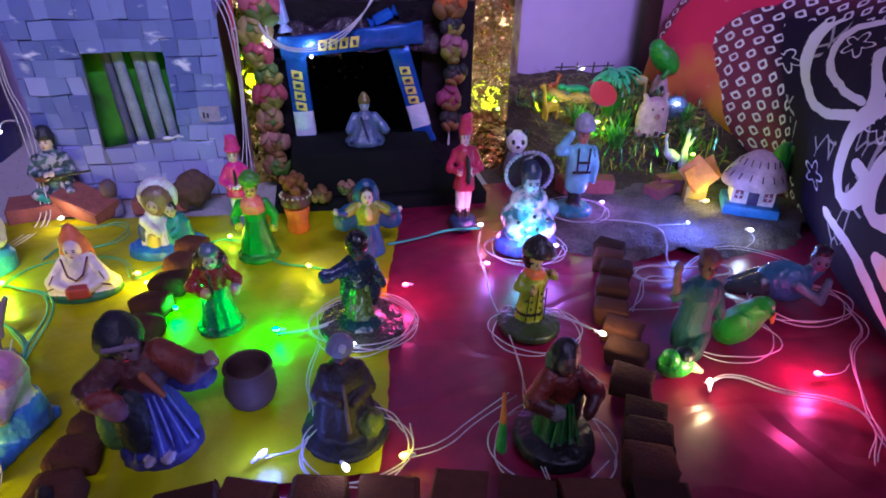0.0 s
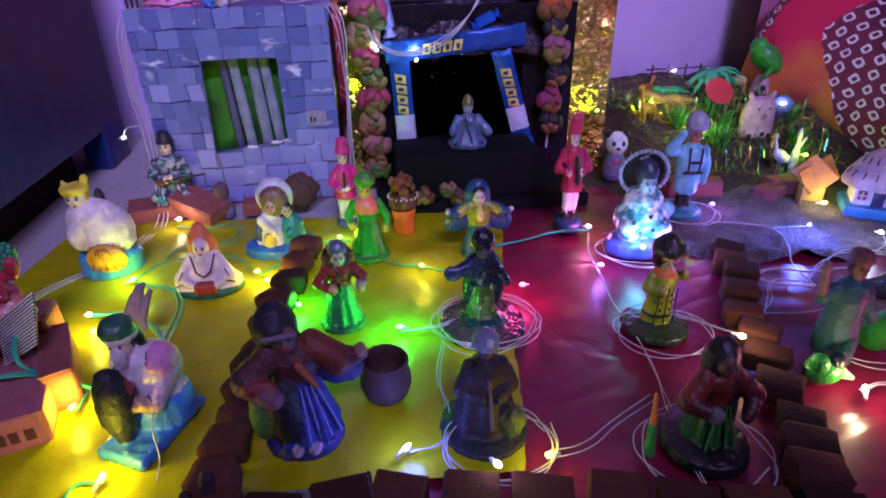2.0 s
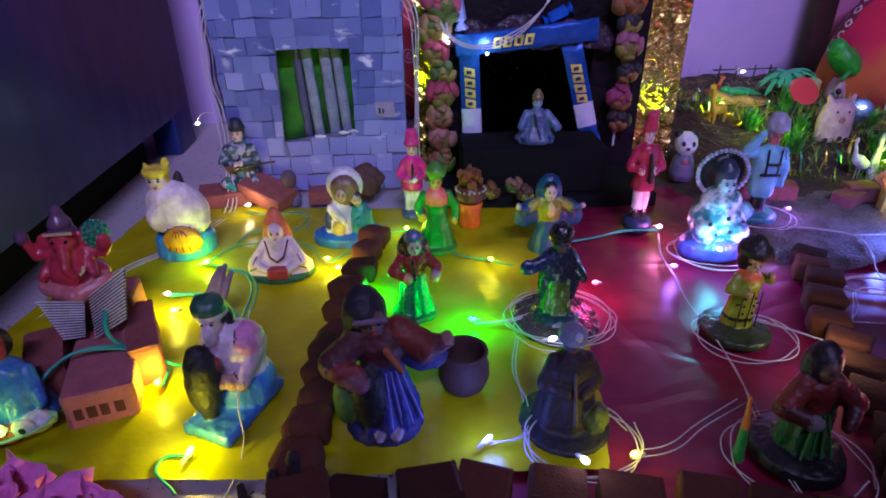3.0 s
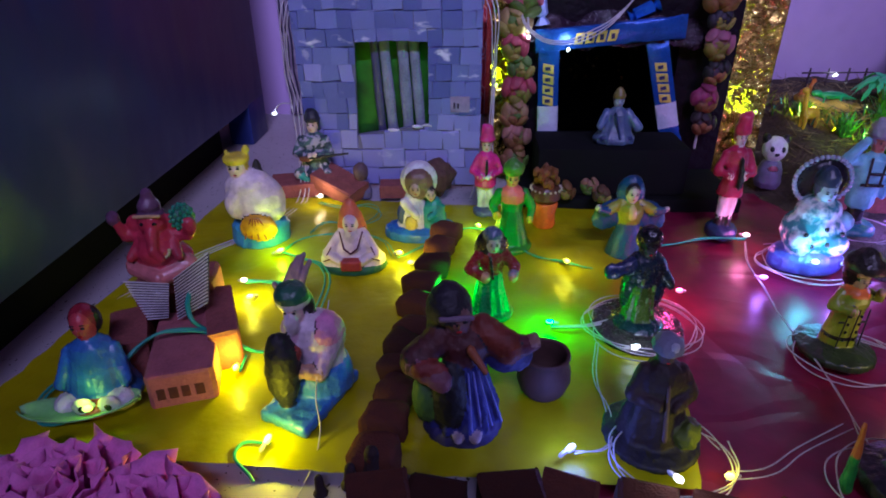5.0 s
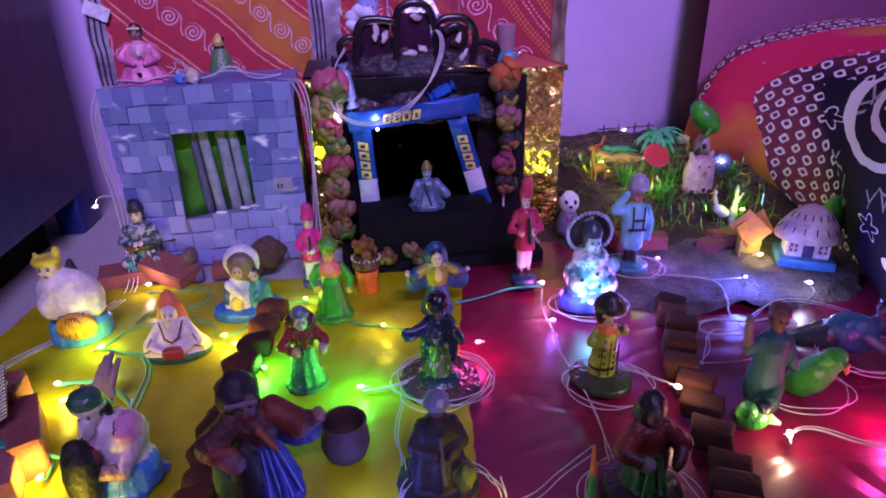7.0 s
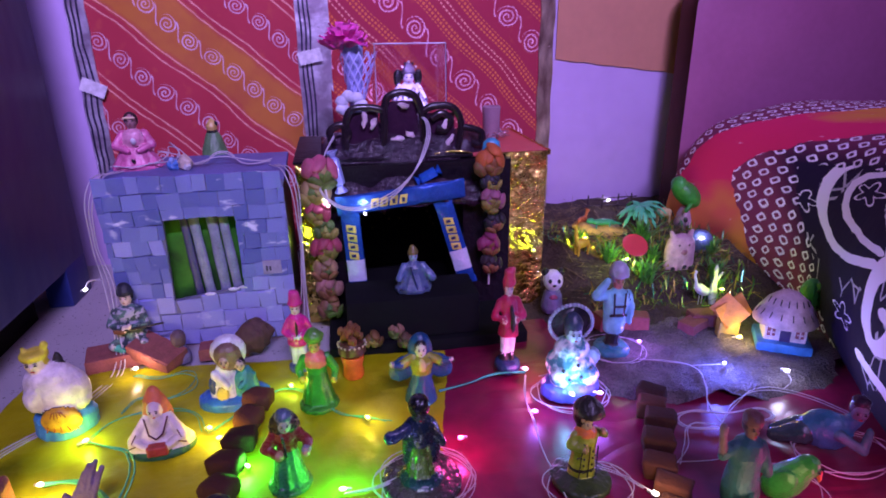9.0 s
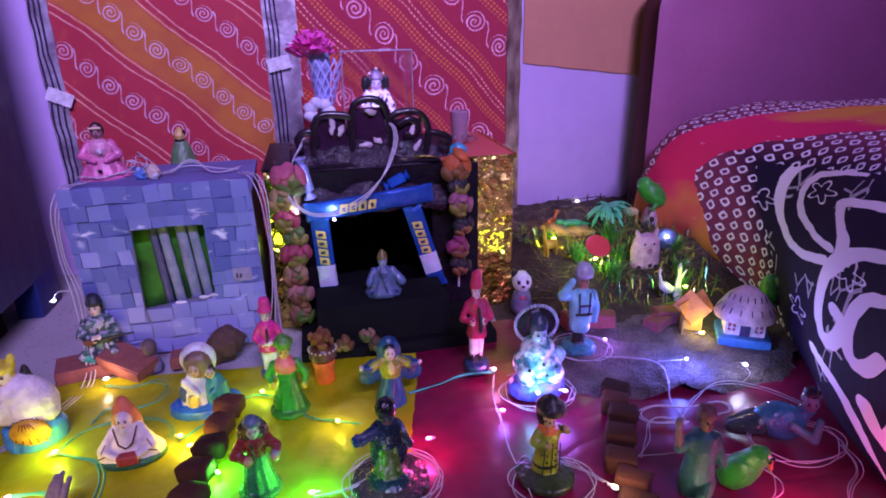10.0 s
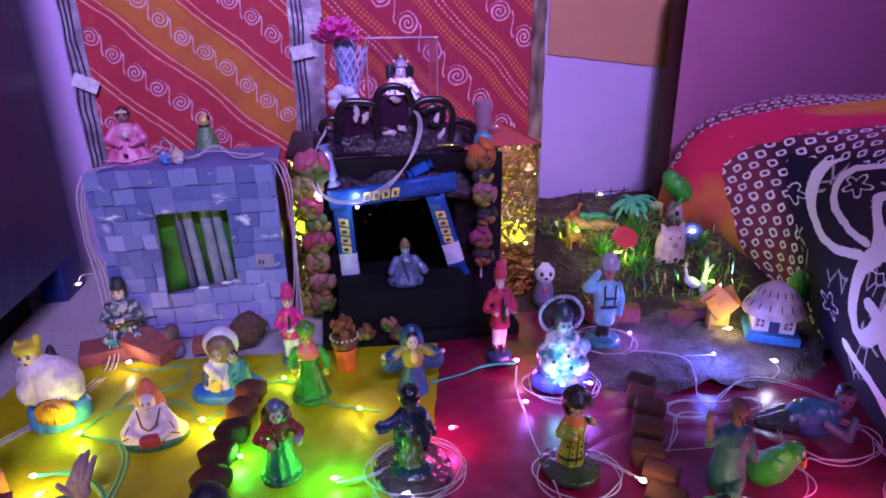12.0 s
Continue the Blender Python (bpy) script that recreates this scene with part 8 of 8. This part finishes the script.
W = lights
coil(0.02, 0.303, 0.036, W, M_CABLE, 4)
coil(0.17, 0.392, 0.034, W, M_CABLE, 3)
coil(0.138, 0.275, 0.031, W, M_CABLE, 2)
coil(0.245, 0.46, 0.031, W, M_CABLE, 2)
coil(0.006, 0.19, 0.029, W, M_CABLE, 3)
coil(0.112, 0.172, 0.034, W, M_CABLE, 2)
coil(0.35, 0.272, 0.038, W, M_CABLE, 3, 0.7)
coil(0.27, 0.245, 0.034, W, M_CABLE, 2, 0.8)
strand([(0.137, 0.428, 0.006), (0.126, 0.395, 0.004), (0.122, 0.36, 0.004), (0.118, 0.32, 0.004), (0.121, 0.28, 0.004), (0.117, 0.235, 0.004), (0.106, 0.2, 0.006), (0.1, 0.15, 0.004), (0.11, 0.1, 0.003), (0.12, 0.04, 0.003)], W, M_CABLE)
strand([(0.05, 0.42, 0.004), (0.08, 0.428, 0.004), (0.11, 0.438, 0.004), (0.138, 0.43, 0.008)], W, M_TEAL, 0.0008, 2, 0.0012)
strand([(0.03, 0.18, 0.004), (0.05, 0.183, 0.004), (0.075, 0.198, 0.004), (0.1, 0.208, 0.012)], W, M_CABLE)
strand([(0.262, 0.437, 0.004), (0.285, 0.425, 0.006), (0.305, 0.41, 0.006), (0.3, 0.38, 0.006), (0.285, 0.35, 0.004), (0.28, 0.32, 0.004)], W, M_CABLE, 0.0004, 2, 0.0015)
strand([(0.305, 0.41, 0.006), (0.33, 0.398, 0.012)], W, M_CABLE, 0.0004, 1)
strand([(0.28, 0.325, 0.004), (0.31, 0.35, 0.004), (0.35, 0.365, 0.004), (0.375, 0.35, 0.004), (0.4, 0.31, 0.004)], W, M_CABLE)
strand([(0.365, 0.357, 0.004), (0.375, 0.365, 0.01), (0.377, 0.371, 0.014)], W, M_CABLE, 0.0004, 1)
strand([(0.272, 0.325, 0.004), (0.255, 0.33, 0.004), (0.235, 0.305, 0.004), (0.215, 0.284, 0.006)], W, M_CABLE, 0.0004, 2, 0.002)
strand([(0.215, 0.284, 0.006), (0.25, 0.283, 0.004), (0.28, 0.288, 0.004)], W, M_CABLE, 0.0004, 1)
strand([(0.385, 0.262, 0.004), (0.375, 0.235, 0.004), (0.345, 0.215, 0.004), (0.325, 0.19, 0.004), (0.3, 0.14, 0.004), (0.29, 0.08, 0.004)], W, M_CABLE, 0.0004, 3)
strand([(0.3, 0.195, 0.006), (0.32, 0.197, 0.004), (0.33, 0.2, 0.004)], W, M_CABLE, 0.0004, 1)
strand([(0.226, 0.2, 0.006), (0.245, 0.205, 0.004), (0.27, 0.187, 0.004), (0.3, 0.172, 0.004), (0.305, 0.155, 0.004), (0.28, 0.13, 0.004)], W, M_CABLE, 0.0004, 3)
strand([(-0.04, 0.3, 0.005), (-0.015, 0.303, 0.005), (0.0, 0.31, 0.005)], W, M_CABLE, 0.0008, 2, 0.002)
strand([(-0.012, 0.285, 0.004), (-0.02, 0.25, 0.004), (-0.018, 0.22, 0.004), (-0.022, 0.198, 0.004), (-0.044, 0.19, 0.006)], W, M_CABLE, 0.0004, 2, 0.002)
strand([(0.14, 0.3, 0.006), (0.16, 0.28, 0.008), (0.168, 0.25, 0.02)], W, M_CABLE, 0.0004, 2, 0.002)
strand([(0.3, 0.32, 0.004), (0.33, 0.33, 0.004), (0.29, 0.335, 0.004), (0.26, 0.345, 0.004), (0.245, 0.335, 0.004), (0.28, 0.315, 0.004)], W, M_CABLE, 0.0007, 2)
# around the prison
for dx in (0, 0.005, 0.009):
    cable("cable", [(-0.255 + dx, 0.6, 0.19), (-0.267 + dx, 0.562, 0.187), (-0.274 + dx * 0.5, 0.556, 0.13), (-0.27 + dx, 0.553, 0.085), (-0.266 + dx * 0.6, 0.54, 0.03), (-0.264 + dx, 0.52, 0.006), (-0.272 + dx, 0.48, 0.004), (-0.29 + dx, 0.44, 0.003), (-0.32 + dx, 0.4, 0.003), (-0.35 + dx, 0.33, 0.003)], 0.0006, M_CABLE, W)
    cable("cable", [(-0.1 + dx, 0.6, 0.19), (-0.082 + dx, 0.564, 0.186), (-0.074 + dx * 0.4, 0.563, 0.13), (-0.074 + dx * 0.3, 0.56, 0.09), (-0.08 + dx, 0.548, 0.04), (-0.093 + dx * 3, 0.525, 0.004)], 0.0006, M_CABLE, W)
cable("cable", [(-0.272, 0.554, 0.09), (-0.284, 0.557, 0.088), (-0.291, 0.56, 0.079)], 0.0008, M_CABLE, W)
for k in range(3):
    o = 0.004 * k
    loop = [(-0.255, 0.6 + o), (-0.225, 0.598 + o), (-0.2, 0.616 - o), (-0.212, 0.636 + o), (-0.19, 0.63 - o), (-0.175, 0.598 + o), (-0.15, 0.608 + o), (-0.12, 0.6 - o), (-0.098, 0.6)]
    cable("cable", [(x + CR.uniform(-0.007, 0.007), y + CR.uniform(-0.005, 0.012), 0.1845 + (y - 0.553) * 0.105 + 0.0026 + CR.uniform(0, 0.003) + (0.006 if j in (2, 3, 6) else 0.0)) for j, (x, y) in enumerate(loop)], 0.0006, M_CABLE, W)
# festoon over the cave
for k in range(3):
    o = 0.0016 * k
    cable("cable", [(-0.03, 0.6, 0.215 + o), (-0.042, 0.572, 0.2), (-0.049, 0.562, 0.172 + o), (-0.035, 0.559, 0.152 + o), (-0.012, 0.559, 0.145 + o), (0.015, 0.56, 0.15 + 2 * o), (0.04, 0.562, 0.168 + o), (0.062 + o, 0.575, 0.2), (0.07 + o, 0.6, 0.228), (0.062, 0.62, 0.236)], 0.0006, M_CABLE, W)
cable("cable", [(-0.043, 0.572, 0.2), (-0.043, 0.563, 0.175), (-0.041, 0.561, 0.156)], 0.001, M_CABLE, W)
# green wires on the yellow sheet
G = garland
strand([(-0.25, 0.402, 0.004), (-0.235, 0.43, 0.004), (-0.2, 0.437, 0.004), (-0.17, 0.43, 0.004), (-0.155, 0.4, 0.004)], G, M_TEAL)
strand([(-0.24, 0.5, 0.006), (-0.215, 0.495, 0.004), (-0.19, 0.5, 0.004), (-0.18, 0.475, 0.004), (-0.2, 0.455, 0.004), (-0.225, 0.46, 0.004), (-0.235, 0.44, 0.004)], G, M_TEAL)
strand([(-0.15, 0.398, 0.004), (-0.13, 0.42, 0.004), (-0.11, 0.44, 0.004), (-0.09, 0.447, 0.006), (-0.06, 0.43, 0.004), (-0.04, 0.4, 0.004), (-0.018, 0.392, 0.005), (0.0, 0.385, 0.004)], G, M_TEAL)
strand([(-0.3, 0.222, 0.006), (-0.28, 0.247, 0.03), (-0.262, 0.253, 0.031), (-0.245, 0.262, 0.02), (-0.225, 0.268, 0.006), (-0.205, 0.28, 0.004), (-0.2, 0.3, 0.004), (-0.215, 0.335, 0.004), (-0.24, 0.352, 0.004), (-0.262, 0.352, 0.006)], G, M_TEAL, 0.0009, 3, 0.0025)
strand([(-0.265, 0.3, 0.046), (-0.262, 0.262, 0.036), (-0.25, 0.262, 0.022)], G, M_TEAL, 0.0012, 2, 0.001)
strand([(-0.3, 0.222, 0.006), (-0.318, 0.205, 0.004), (-0.335, 0.215, 0.004), (-0.333, 0.245, 0.006)], G, M_TEAL, 0.0009, 2)
strand([(-0.2, 0.3, 0.004), (-0.21, 0.38, 0.004), (-0.235, 0.395, 0.004), (-0.25, 0.402, 0.004)], G, M_TEAL, 0.0008, 2)
strand([(-0.233, 0.25, 0.006), (-0.23, 0.262, 0.005)], G, M_TEAL, 0.0009, 1)
strand([(-0.178, 0.262, 0.05), (-0.176, 0.215, 0.02), (-0.176, 0.2, 0.004), (-0.178, 0.15, 0.004)], G, M_CABLE, 0.0004, 1)
strand([(-0.198, 0.195, 0.005), (-0.21, 0.19, 0.004), (-0.2, 0.17, 0.003)], G, M_TEAL, 0.0009, 1)
